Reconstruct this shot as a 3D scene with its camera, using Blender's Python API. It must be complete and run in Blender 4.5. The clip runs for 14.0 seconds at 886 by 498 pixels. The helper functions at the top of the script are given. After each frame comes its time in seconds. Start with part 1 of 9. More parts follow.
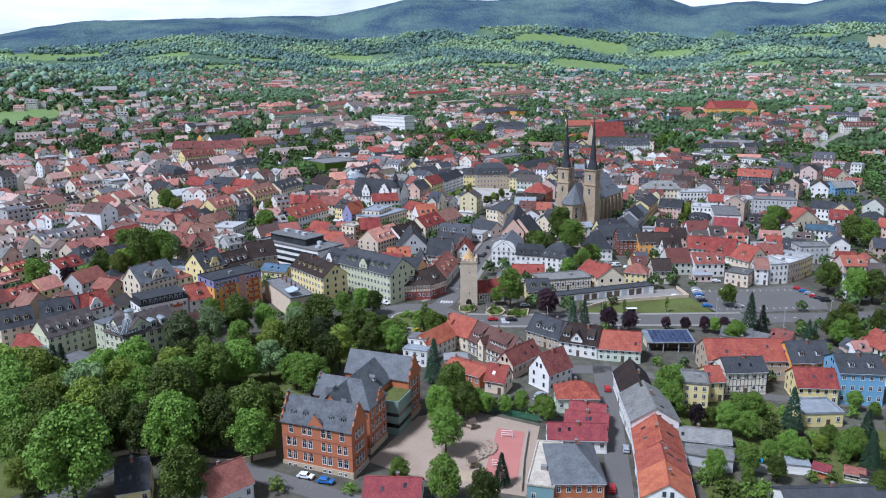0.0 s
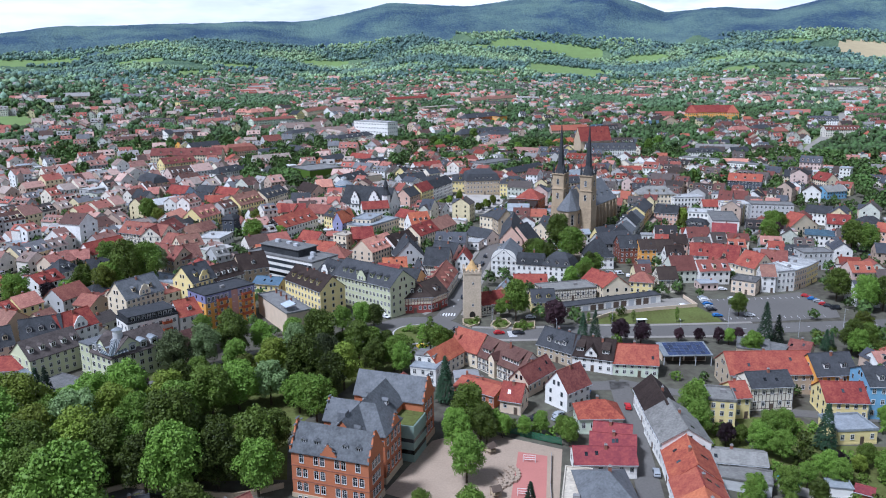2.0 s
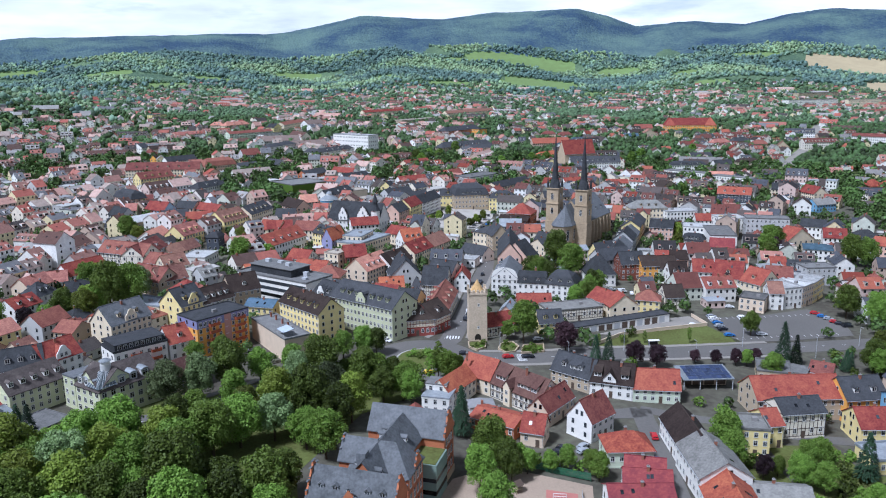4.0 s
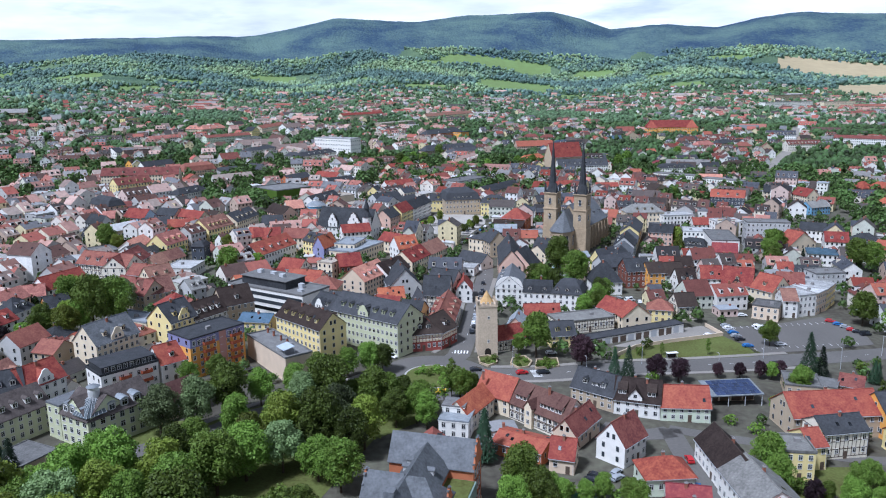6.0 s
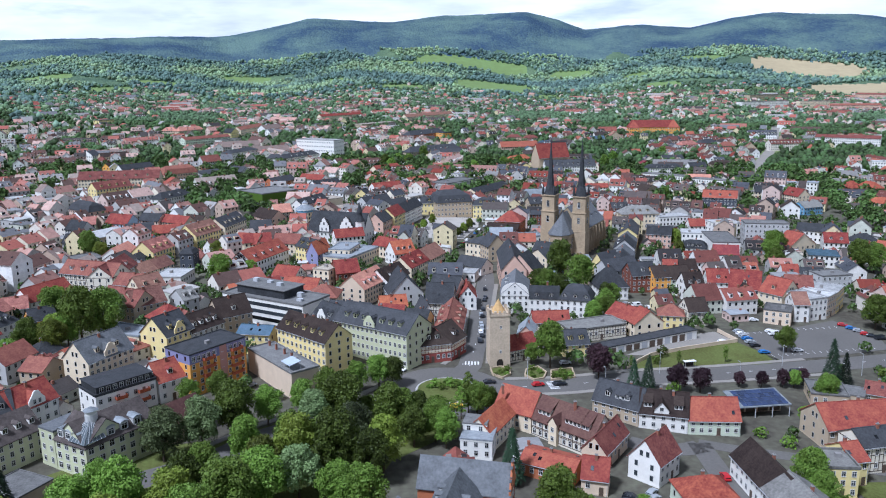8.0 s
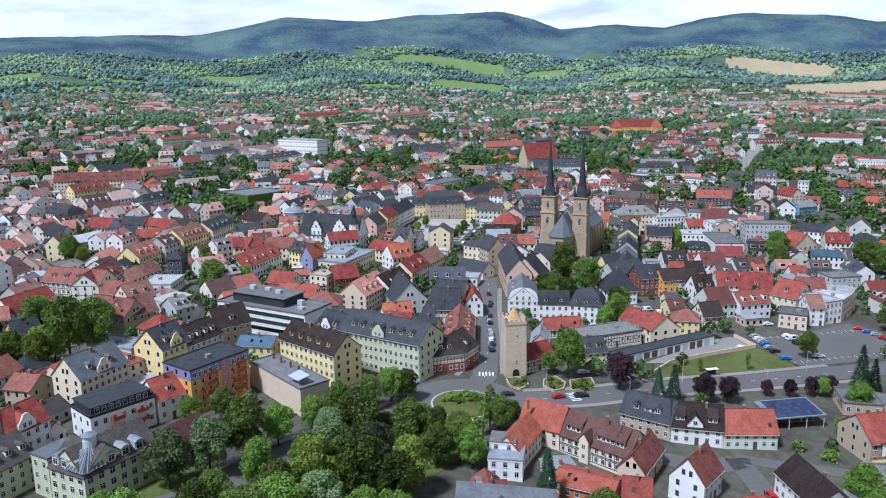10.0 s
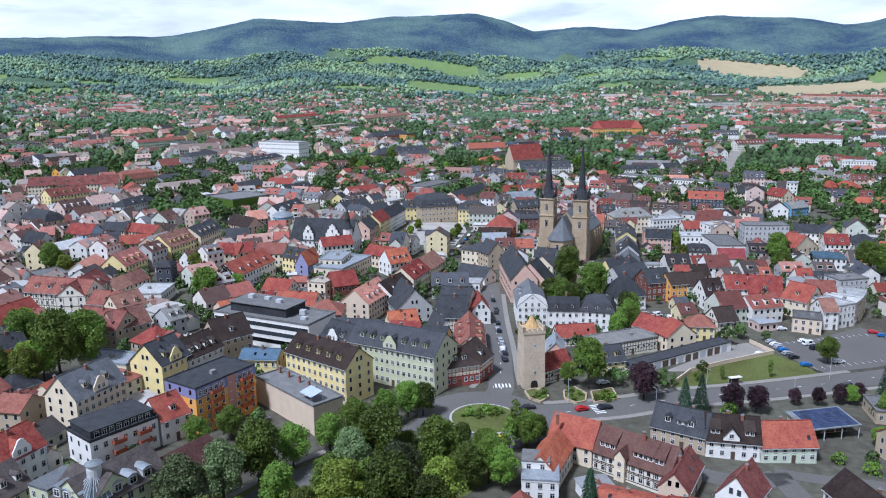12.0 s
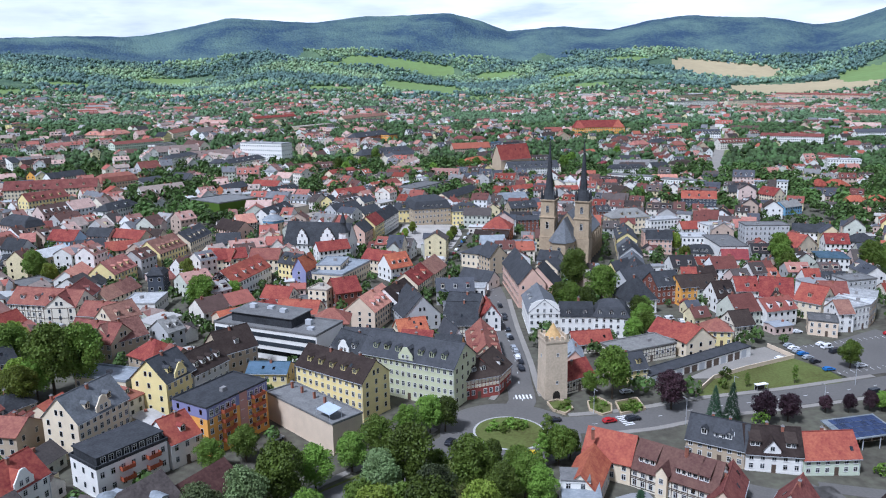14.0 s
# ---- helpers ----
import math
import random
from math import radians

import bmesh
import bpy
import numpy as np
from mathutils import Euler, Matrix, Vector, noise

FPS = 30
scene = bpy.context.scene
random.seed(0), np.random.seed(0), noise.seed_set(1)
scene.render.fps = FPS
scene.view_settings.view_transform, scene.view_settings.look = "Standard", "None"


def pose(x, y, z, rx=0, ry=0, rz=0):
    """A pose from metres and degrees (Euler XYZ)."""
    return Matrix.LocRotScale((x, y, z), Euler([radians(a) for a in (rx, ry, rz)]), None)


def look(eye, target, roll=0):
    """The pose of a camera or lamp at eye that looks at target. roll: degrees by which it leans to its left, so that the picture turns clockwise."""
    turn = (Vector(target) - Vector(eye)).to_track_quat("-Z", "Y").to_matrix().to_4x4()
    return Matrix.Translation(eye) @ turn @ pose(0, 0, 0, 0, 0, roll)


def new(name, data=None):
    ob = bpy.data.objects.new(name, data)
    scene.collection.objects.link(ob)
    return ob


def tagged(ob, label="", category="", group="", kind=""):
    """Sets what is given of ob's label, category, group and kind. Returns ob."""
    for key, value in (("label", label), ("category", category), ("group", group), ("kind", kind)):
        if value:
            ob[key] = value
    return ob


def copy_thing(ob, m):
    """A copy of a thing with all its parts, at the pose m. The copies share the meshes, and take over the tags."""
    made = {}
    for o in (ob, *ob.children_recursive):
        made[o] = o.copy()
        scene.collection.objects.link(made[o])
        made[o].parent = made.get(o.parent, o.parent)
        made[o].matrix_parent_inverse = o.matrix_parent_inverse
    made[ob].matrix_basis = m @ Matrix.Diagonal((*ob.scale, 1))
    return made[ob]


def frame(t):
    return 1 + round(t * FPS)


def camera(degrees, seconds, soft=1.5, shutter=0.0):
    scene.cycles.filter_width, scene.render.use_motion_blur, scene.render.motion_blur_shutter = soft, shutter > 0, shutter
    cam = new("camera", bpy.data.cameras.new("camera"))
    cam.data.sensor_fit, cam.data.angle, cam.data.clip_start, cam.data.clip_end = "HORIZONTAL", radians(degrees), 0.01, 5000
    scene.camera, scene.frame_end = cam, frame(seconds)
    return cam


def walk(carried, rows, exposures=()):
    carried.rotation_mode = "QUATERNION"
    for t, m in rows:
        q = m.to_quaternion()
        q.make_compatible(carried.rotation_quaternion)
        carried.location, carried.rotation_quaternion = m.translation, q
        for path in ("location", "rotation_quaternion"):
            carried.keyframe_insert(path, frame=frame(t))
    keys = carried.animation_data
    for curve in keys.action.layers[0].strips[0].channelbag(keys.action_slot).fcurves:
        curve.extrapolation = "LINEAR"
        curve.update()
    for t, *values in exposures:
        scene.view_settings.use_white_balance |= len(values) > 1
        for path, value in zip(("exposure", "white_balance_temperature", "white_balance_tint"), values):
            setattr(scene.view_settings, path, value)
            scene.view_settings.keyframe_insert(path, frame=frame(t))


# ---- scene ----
cam = camera(60.0, 14.0, 1.1)
PATH = [
    (0, (0.079, 2.47, 102.6), (-0.023, 4.409, 102.12), -0.6),
    (0.5, (-2.738, 5.75, 102.34), (-2.825, 7.69, 101.862), -0.6),
    (1, (-5.657, 9.153, 102.143), (-5.726, 11.094, 101.665), -0.6),
    (1.5, (-8.401, 12.488, 101.883), (-8.455, 14.43, 101.408), -0.65),
    (2, (-11.375, 15.649, 101.592), (-11.414, 17.593, 101.125), -0.7),
    (2.5, (-14.346, 19.012, 101.428), (-14.368, 20.958, 100.968), -0.7),
    (3, (-17.471, 22.414, 101.354), (-17.476, 24.362, 100.902), -0.7),
    (3.5, (-20.837, 25.975, 101.389), (-20.822, 27.926, 100.946), -0.65),
    (6, (-36.122, 46.968, 100.463), (-36.02, 48.918, 100.033), -0.65),
    (6.5, (-38.929, 50.113, 100.279), (-38.812, 52.063, 99.85), -0.7),
    (7, (-41.887, 53.105, 100.237), (-41.752, 55.054, 99.809), -0.75),
    (7.5, (-44.973, 56.392, 100.264), (-44.821, 58.34, 99.836), -0.75),
    (8, (-47.679, 59.996, 100.379), (-47.512, 61.943, 99.949), -0.75),
    (10.5, (-62.357, 78.665, 99.025), (-62.106, 80.601, 98.595), -0.7),
    (11, (-65.432, 82.144, 98.651), (-65.162, 84.079, 98.223), -0.7),
    (11.5, (-68.302, 85.549, 98.524), (-68.016, 87.481, 98.096), -0.7),
    (12, (-71.155, 88.902, 98.453), (-70.852, 90.832, 98.026), -0.7),
    (12.5, (-73.988, 92.239, 98.376), (-73.669, 94.167, 97.948), -0.75),
    (13, (-77.049, 95.606, 98.367), (-76.712, 97.531, 97.938), -0.75),
    (13.5, (-79.893, 98.941, 98.3), (-79.54, 100.863, 97.873), -0.8),
    (14, (-82.567, 102.375, 98.141), (-82.198, 104.294, 97.713), -0.85),
]
walk(cam, [(t, look(e, a, r)) for t, e, a, r in PATH], [(0, 0.18, 5120, 14), (14, 0.16, 5120, 14)])

# ---- world, sun ----
SUN_AZ, SUN_EL = radians(232), radians(56)  # azimuth clockwise from north (+y)
world = bpy.data.worlds.new("cloudy_sky")
scene.world = world
world.use_nodes = True
wt = world.node_tree
wn, wl = wt.nodes, wt.links
bg = wn["Background"]
sky = wn.new("ShaderNodeTexSky")
sky.sky_type, sky.sun_disc = "NISHITA", False
sky.sun_elevation, sky.sun_rotation = SUN_EL, SUN_AZ
tint = wn.new("ShaderNodeVectorMath")
tint.operation = "SCALE"
tint.inputs["Scale"].default_value = 0.085
wl.new(sky.outputs[0], tint.inputs[0])
wco = wn.new("ShaderNodeTexCoord")
wmap = wn.new("ShaderNodeMapping")
wmap.inputs["Scale"].default_value = (1.0, 1.0, 5.0)
wl.new(wco.outputs["Generated"], wmap.inputs[0])
cloud = wn.new("ShaderNodeTexNoise")
cloud.inputs["Scale"].default_value, cloud.inputs["Detail"].default_value = 3.2, 7
cloud.inputs["Roughness"].default_value = 0.55
wl.new(wmap.outputs[0], cloud.inputs["Vector"])
cr = wn.new("ShaderNodeValToRGB")
cr.color_ramp.elements[0].position, cr.color_ramp.elements[1].position = 0.42, 0.58
sep = wn.new("ShaderNodeSeparateXYZ")
wl.new(wco.outputs["Generated"], sep.inputs[0])
low = wn.new("ShaderNodeMapRange")  # clouds close up towards the horizon
low.inputs[1].default_value, low.inputs[2].default_value = 0.05, 0.5
low.inputs[3].default_value, low.inputs[4].default_value = 0.16, 0.06
wl.new(sep.outputs["Z"], low.inputs[0])
cover = wn.new("ShaderNodeMath")
cover.operation = "ADD"
wl.new(cloud.outputs[0], cover.inputs[0])
wl.new(low.outputs[0], cover.inputs[1])
wl.new(cover.outputs[0], cr.inputs[0])
shade = wn.new("ShaderNodeTexNoise")
shade.inputs["Scale"].default_value, shade.inputs["Detail"].default_value = 7.0, 6
wl.new(wmap.outputs[0], shade.inputs["Vector"])
cc = wn.new("ShaderNodeValToRGB")
cc.color_ramp.elements[0].position, cc.color_ramp.elements[1].position = 0.3, 0.62
cc.color_ramp.elements[0].color = (0.74, 0.755, 0.79, 1)
cc.color_ramp.elements[1].color = (1.12, 1.11, 1.09, 1)
wl.new(shade.outputs[0], cc.inputs[0])
mx = wn.new("ShaderNodeMix")
mx.data_type = "RGBA"
wl.new(cr.outputs[0], mx.inputs[0])
wl.new(tint.outputs[0], mx.inputs[6])
dome = wn.new("ShaderNodeMapRange")  # bright banks of cloud low down, greyer cloud bases overhead
dome.inputs[1].default_value, dome.inputs[2].default_value = 0.1, 0.4
dome.inputs[3].default_value, dome.inputs[4].default_value = 0.95, 0.34
wl.new(sep.outputs["Z"], dome.inputs[0])
lit = wn.new("ShaderNodeVectorMath")
lit.operation = "SCALE"
wl.new(cc.outputs[0], lit.inputs[0])
wl.new(dome.outputs[0], lit.inputs["Scale"])
wl.new(lit.outputs[0], mx.inputs[7])
wl.new(mx.outputs[2], bg.inputs[0])
bg.inputs[1].default_value = 1.0

sun = new("sun", bpy.data.lights.new("sun", "SUN"))
sun.data.energy, sun.data.angle, sun.data.color = 4.1, radians(9), (1.0, 0.96, 0.91)
sd = Vector((math.sin(SUN_AZ) * math.cos(SUN_EL), math.cos(SUN_AZ) * math.cos(SUN_EL), math.sin(SUN_EL)))
sun.matrix_world = look(sd * 500, (0, 0, 0))


# ---- materials ----
def shader(name, color, rough=0.85, var=0.25, scale=0.6, fine=8.0, bump=0.15, rows=0.0, metal=0.0, island=0.0, obj=0.0, coat=0.0, dirt=0.0, hue=0.0):
    """A worn surface: two scales of noise, optional horizontal courses, per-object and per-island variation."""
    m = bpy.data.materials.new(name)
    m.use_nodes = True
    nt = m.node_tree
    n, l = nt.nodes, nt.links
    b = n["Principled BSDF"]
    b.inputs["Roughness"].default_value, b.inputs["Metallic"].default_value = rough, metal
    b.inputs["Specular IOR Level"].default_value = 0.5 if rough < 0.75 else 0.12
    co = n.new("ShaderNodeTexCoord")
    big = n.new("ShaderNodeTexNoise")
    big.inputs["Scale"].default_value, big.inputs["Detail"].default_value = scale, 4
    l.new(co.outputs["Object"], big.inputs["Vector"])
    small = n.new("ShaderNodeTexNoise")
    small.inputs["Scale"].default_value, small.inputs["Detail"].default_value = fine, 3
    l.new(co.outputs["Object"], small.inputs["Vector"])
    add = n.new("ShaderNodeMath")
    add.operation = "MULTIPLY_ADD"
    add.inputs[1].default_value = 0.5
    l.new(small.outputs[0], add.inputs[0])
    half = n.new("ShaderNodeMath")
    half.operation = "MULTIPLY"
    half.inputs[1].default_value = 0.5
    l.new(big.outputs[0], half.inputs[0])
    l.new(half.outputs[0], add.inputs[2])
    value = add.outputs[0]
    if obj or island:
        src = n.new("ShaderNodeObjectInfo").outputs["Random"] if obj else n.new("ShaderNodeNewGeometry").outputs["Random Per Island"]
        o = n.new("ShaderNodeMath")
        o.operation = "MULTIPLY_ADD"
        o.inputs[1].default_value = obj or island
        o.inputs[2].default_value = -(obj or island) / 2
        l.new(src, o.inputs[0])
        s = n.new("ShaderNodeMath")
        s.operation = "ADD"
        l.new(value, s.inputs[0])
        l.new(o.outputs[0], s.inputs[1])
        value = s.outputs[0]
    mr = n.new("ShaderNodeMapRange")
    mr.inputs[1].default_value, mr.inputs[2].default_value = 0.28, 0.72
    mr.inputs[3].default_value, mr.inputs[4].default_value = 1 - var, 1 + var
    mr.clamp = False
    l.new(value, mr.inputs[0])
    hsv = n.new("ShaderNodeHueSaturation")
    hsv.inputs["Color"].default_value = (*color, 1)
    l.new(mr.outputs[0], hsv.inputs["Value"])
    if hue:
        hr_ = n.new("ShaderNodeMapRange")
        hr_.inputs[1].default_value, hr_.inputs[2].default_value = 0.3, 0.7
        hr_.inputs[3].default_value, hr_.inputs[4].default_value = 0.5 - hue, 0.5 + hue
        l.new(value, hr_.inputs[0])
        l.new(hr_.outputs[0], hsv.inputs["Hue"])
    l.new(hsv.outputs[0], b.inputs["Base Color"])
    height = small.outputs[0]
    if rows:
        w = n.new("ShaderNodeTexWave")
        w.bands_direction, w.wave_profile = "Z", "SAW"
        w.inputs["Scale"].default_value = 0.314 / rows
        w.inputs["Distortion"].default_value = 0.6
        w.inputs["Detail Scale"].default_value = 3.0
        l.new(co.outputs["Object"], w.inputs["Vector"])
        h = n.new("ShaderNodeMath")
        h.operation = "ADD"
        l.new(w.outputs["Fac"], h.inputs[0])
        l.new(small.outputs[0], h.inputs[1])
        height = h.outputs[0]
    if bump:
        bp = n.new("ShaderNodeBump")
        bp.inputs["Strength"].default_value, bp.inputs["Distance"].default_value = bump, 0.06
        l.new(height, bp.inputs["Height"])
        l.new(bp.outputs[0], b.inputs["Normal"])
    return m


def palette_shader(name, colors, rough=0.85, var=0.2, bump=0.0, obj=False):
    """One colour out of several for each separate piece."""
    m = shader(name, (0.5, 0.5, 0.5), rough, var, 0.4, 2.0, bump)
    n, l = m.node_tree.nodes, m.node_tree.links
    hsv = next(k for k in n if k.bl_idname == "ShaderNodeHueSaturation")
    src = n.new("ShaderNodeObjectInfo").outputs["Random"] if obj else n.new("ShaderNodeNewGeometry").outputs["Random Per Island"]
    r = n.new("ShaderNodeValToRGB")
    r.color_ramp.interpolation = "CONSTANT"
    e = r.color_ramp.elements
    while len(e) < len(colors):
        e.new(0.5)
    for k, c in enumerate(colors):
        e[k].position, e[k].color = k / len(colors), (*c, 1)
    l.new(src, r.inputs[0])
    l.new(r.outputs[0], hsv.inputs["Color"])
    return m


def leaf_shader(name, color, var=0.40, obj=0.75):
    m = shader(name, color, 0.6, var, 0.25 if obj else 0.02, 1.5 if obj else 0.1, 0.0, obj=obj, island=0 if obj else 0.35, hue=0.012)
    n, l = m.node_tree.nodes, m.node_tree.links
    out, b = n["Material Output"], n["Principled BSDF"]
    hsv = next(k for k in n if k.bl_idname == "ShaderNodeHueSaturation")
    tr = n.new("ShaderNodeBsdfTranslucent")
    l.new(hsv.outputs[0], tr.inputs[0])
    mix = n.new("ShaderNodeMixShader")
    mix.inputs[0].default_value = 0.15
    l.new(b.outputs[0], mix.inputs[1])
    l.new(tr.outputs[0], mix.inputs[2])
    l.new(mix.outputs[0], out.inputs[0])
    b.inputs["Specular IOR Level"].default_value = 0.25
    return m


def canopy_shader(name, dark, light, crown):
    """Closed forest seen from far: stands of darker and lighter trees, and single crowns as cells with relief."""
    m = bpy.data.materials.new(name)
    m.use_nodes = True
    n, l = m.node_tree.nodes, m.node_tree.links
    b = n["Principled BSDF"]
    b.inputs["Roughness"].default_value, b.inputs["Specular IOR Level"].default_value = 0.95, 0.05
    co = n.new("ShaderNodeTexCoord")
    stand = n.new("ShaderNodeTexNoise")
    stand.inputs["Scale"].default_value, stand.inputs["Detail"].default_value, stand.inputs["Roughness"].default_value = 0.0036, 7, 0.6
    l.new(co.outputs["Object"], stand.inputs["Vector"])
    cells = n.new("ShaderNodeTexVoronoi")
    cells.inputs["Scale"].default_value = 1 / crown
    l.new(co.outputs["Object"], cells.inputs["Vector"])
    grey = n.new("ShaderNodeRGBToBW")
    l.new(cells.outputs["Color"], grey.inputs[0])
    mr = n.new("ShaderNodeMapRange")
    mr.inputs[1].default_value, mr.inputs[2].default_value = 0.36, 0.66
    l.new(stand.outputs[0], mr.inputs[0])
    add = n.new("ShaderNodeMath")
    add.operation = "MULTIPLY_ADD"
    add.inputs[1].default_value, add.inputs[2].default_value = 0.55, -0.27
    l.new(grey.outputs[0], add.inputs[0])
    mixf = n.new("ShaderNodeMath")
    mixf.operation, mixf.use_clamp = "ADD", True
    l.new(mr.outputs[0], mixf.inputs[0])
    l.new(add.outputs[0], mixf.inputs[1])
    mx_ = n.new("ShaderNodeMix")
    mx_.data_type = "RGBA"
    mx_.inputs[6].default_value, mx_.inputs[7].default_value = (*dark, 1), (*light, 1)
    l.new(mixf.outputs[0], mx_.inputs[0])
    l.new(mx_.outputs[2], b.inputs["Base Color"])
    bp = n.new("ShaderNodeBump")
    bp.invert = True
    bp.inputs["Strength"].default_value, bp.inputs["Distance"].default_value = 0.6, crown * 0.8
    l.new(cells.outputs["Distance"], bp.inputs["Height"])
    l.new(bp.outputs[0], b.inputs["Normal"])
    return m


WALLS = {
    "white": (0.764, 0.743, 0.691), "cream": (0.722, 0.616, 0.445), "yellow": (0.764, 0.637, 0.298), "green": (0.551, 0.562, 0.371), "palegreen": (0.584, 0.637, 0.499),
    "grey": (0.478, 0.478, 0.467), "pink": (0.66, 0.44, 0.34), "orange": (0.722, 0.361, 0.085), "blue": (0.191, 0.365, 0.522), "brick": (0.435, 0.161, 0.0783),
    "brickred": (0.191, 0.074, 0.0522), "tan": (0.445, 0.361, 0.255), "beige": (0.658, 0.531, 0.393), "timber": (0.722, 0.669, 0.551), "redtimber": (0.30, 0.085, 0.07),
    "teal": (0.191, 0.296, 0.296), "slatewall": (0.0783, 0.087, 0.104), "ivy": (0.087, 0.148, 0.0218), "skyblue": (0.445, 0.551, 0.658), "stone": (0.467, 0.371, 0.255),
    "purple": (0.287, 0.287, 0.445)}
ROOFS = {
    "red": (0.26, 0.068, 0.050), "dkred": (0.215, 0.082, 0.064), "orange": (0.34, 0.10, 0.058), "brown": (0.044, 0.032, 0.027),
    "brownred": (0.235, 0.122, 0.092), "slate": (0.052, 0.054, 0.058), "zinc": (0.125, 0.131, 0.137), "umber": (0.105, 0.088, 0.080), "umberred": (0.105, 0.055, 0.046), "grey": (0.20, 0.195, 0.18), "metal": (0.23, 0.25, 0.265),
    "flatgrey": (0.15, 0.148, 0.143), "maroon": (0.21, 0.05, 0.055), "blueroof": (0.075, 0.12, 0.16), "white": (0.42, 0.42, 0.41),
    "beigeroof": (0.42, 0.37, 0.30), "pinkred": (0.42, 0.19, 0.145)}
WALL_WORDS = {
    "white": "white rendered", "cream": "cream rendered", "yellow": "pale yellow rendered", "green": "pale green rendered", "palegreen": "pale mint rendered",
    "grey": "grey rendered", "pink": "pink rendered", "orange": "orange rendered", "blue": "sky blue rendered", "brick": "orange brick",
    "brickred": "dark red brick", "tan": "tan rendered", "beige": "beige rendered", "timber": "half-timbered", "redtimber": "red half-timbered",
    "teal": "teal panelled", "slatewall": "slate-hung", "ivy": "ivy-covered", "skyblue": "pale blue rendered", "stone": "sandstone", "purple": "lilac rendered"}
ROOF_WORDS = {
    "red": "red clay tile", "dkred": "weathered dark red tile", "orange": "bright orange tile", "brown": "dark brown tile", "brownred": "reddish brown tile",
    "slate": "dark slate", "zinc": "grey slate", "umber": "brownish grey tile", "umberred": "reddish umber tile", "grey": "grey fibre-cement", "metal": "blue-grey metal", "flatgrey": "flat grey felt", "maroon": "maroon sheet",
    "blueroof": "blue-black tile", "white": "white membrane", "beigeroof": "flat beige gravel", "pinkred": "faded pinkish tile"}
WM = {k: shader("wall_" + k, c, 0.9, 0.12, 0.35, 5.0, 0.05, obj=0.15) for k, c in WALLS.items()}
RM = {k: shader("roof_" + k, c, 0.55 if k == "metal" else 0.8, 0.42, 0.35, 1.6, 0.4, rows=0 if k in ("flatgrey", "white", "beigeroof", "metal") else 0.32, obj=0.25, hue=0.012) for k, c in ROOFS.items()}
for k in ("brick", "brickred"):
    WM[k] = shader("wall_" + k, WALLS[k], 0.9, 0.16, 0.5, 6.0, 0.15, rows=0.09, obj=0.1)
M_FRAME = shader("window_frame", (0.62, 0.61, 0.58), 0.6, 0.08)
M_GLASS = shader("window_glass", (0.022, 0.026, 0.03), 0.2, 0.5, 0.3, 1.0, 0.0, obj=1.2)
M_BEAM = shader("timber_beam", (0.07, 0.05, 0.04), 0.85, 0.2)
M_REDBEAM = shader("red_timber_beam", (0.20, 0.045, 0.04), 0.85, 0.2)
M_CHIM = shader("chimney_brick", (0.28, 0.12, 0.08), 0.9, 0.3)
M_CAP = shader("chimney_cap", (0.25, 0.24, 0.23), 0.9, 0.2)
M_DOOR = shader("door_wood", (0.10, 0.07, 0.05), 0.6, 0.3)
M_TRUNK = shader("bark", (0.07, 0.055, 0.04), 0.95, 0.3, 1.0, 6.0, 0.5)
M_ASPHALT = shader("asphalt", (0.140, 0.132, 0.122), 0.9, 0.18, 0.05, 1.5, 0.1)
M_PAVE = shader("paving", (0.27, 0.25, 0.22), 0.9, 0.18, 0.1, 2.0, 0.15)
M_COBBLE = shader("cobbles", (0.40, 0.37, 0.33), 0.9, 0.25, 0.12, 3.0, 0.3)
M_KERB = shader("kerb_stone", (0.42, 0.41, 0.39), 0.9, 0.15)
M_PAINT = shader("road_paint", (0.72, 0.72, 0.70), 0.8, 0.15)
M_LAWN = shader("lawn", (0.108, 0.122, 0.036), 0.95, 0.45, 0.08, 1.2, 0.3, hue=0.02)
M_SAND = shader("sand", (0.42, 0.33, 0.22), 0.95, 0.2, 0.2, 3.0, 0.2)
M_GRIT = shader("play_gravel", (0.36, 0.28, 0.21), 0.95, 0.2, 0.1, 2.0, 0.2)
M_PITCH = shader("red_rubber", (0.44, 0.18, 0.15), 0.9, 0.12, 0.15, 3.0, 0.1)
M_STEEL = shader("painted_steel", (0.45, 0.46, 0.47), 0.5, 0.1)
M_WHITE = shader("white_paint", (0.76, 0.75, 0.72), 0.8, 0.1)
M_LEAF = leaf_shader("leaf_green", (0.122, 0.186, 0.026))
M_LEAF2 = leaf_shader("leaf_silver", (0.150, 0.200, 0.078))
M_LEAF3 = leaf_shader("leaf_purple", (0.040, 0.020, 0.026))
M_LEAF4 = leaf_shader("leaf_yellowgreen", (0.18, 0.235, 0.030))
M_NEEDLE = leaf_shader("needle", (0.024, 0.046, 0.022))

HILL = ((-60.0, 230), (-40.0, 235), (-31.8, 243), (-29.9, 276), (-26.8, 306), (-22.2, 320), (-18.5, 325), (-14.5, 340), (-11.5, 335), (-10.1, 343),
        (-7.2, 387), (-4.6, 428), (-1.6, 423), (1.5, 411), (5.1, 445), (7.9, 449), (11.1, 452), (13.1, 414), (15.1, 358),
        (18.7, 370), (22.2, 354), (24.8, 392), (27.4, 414), (32.1, 388), (35.2, 343), (36.8, 356), (39.2, 410), (46.0, 440), (60.0, 380))


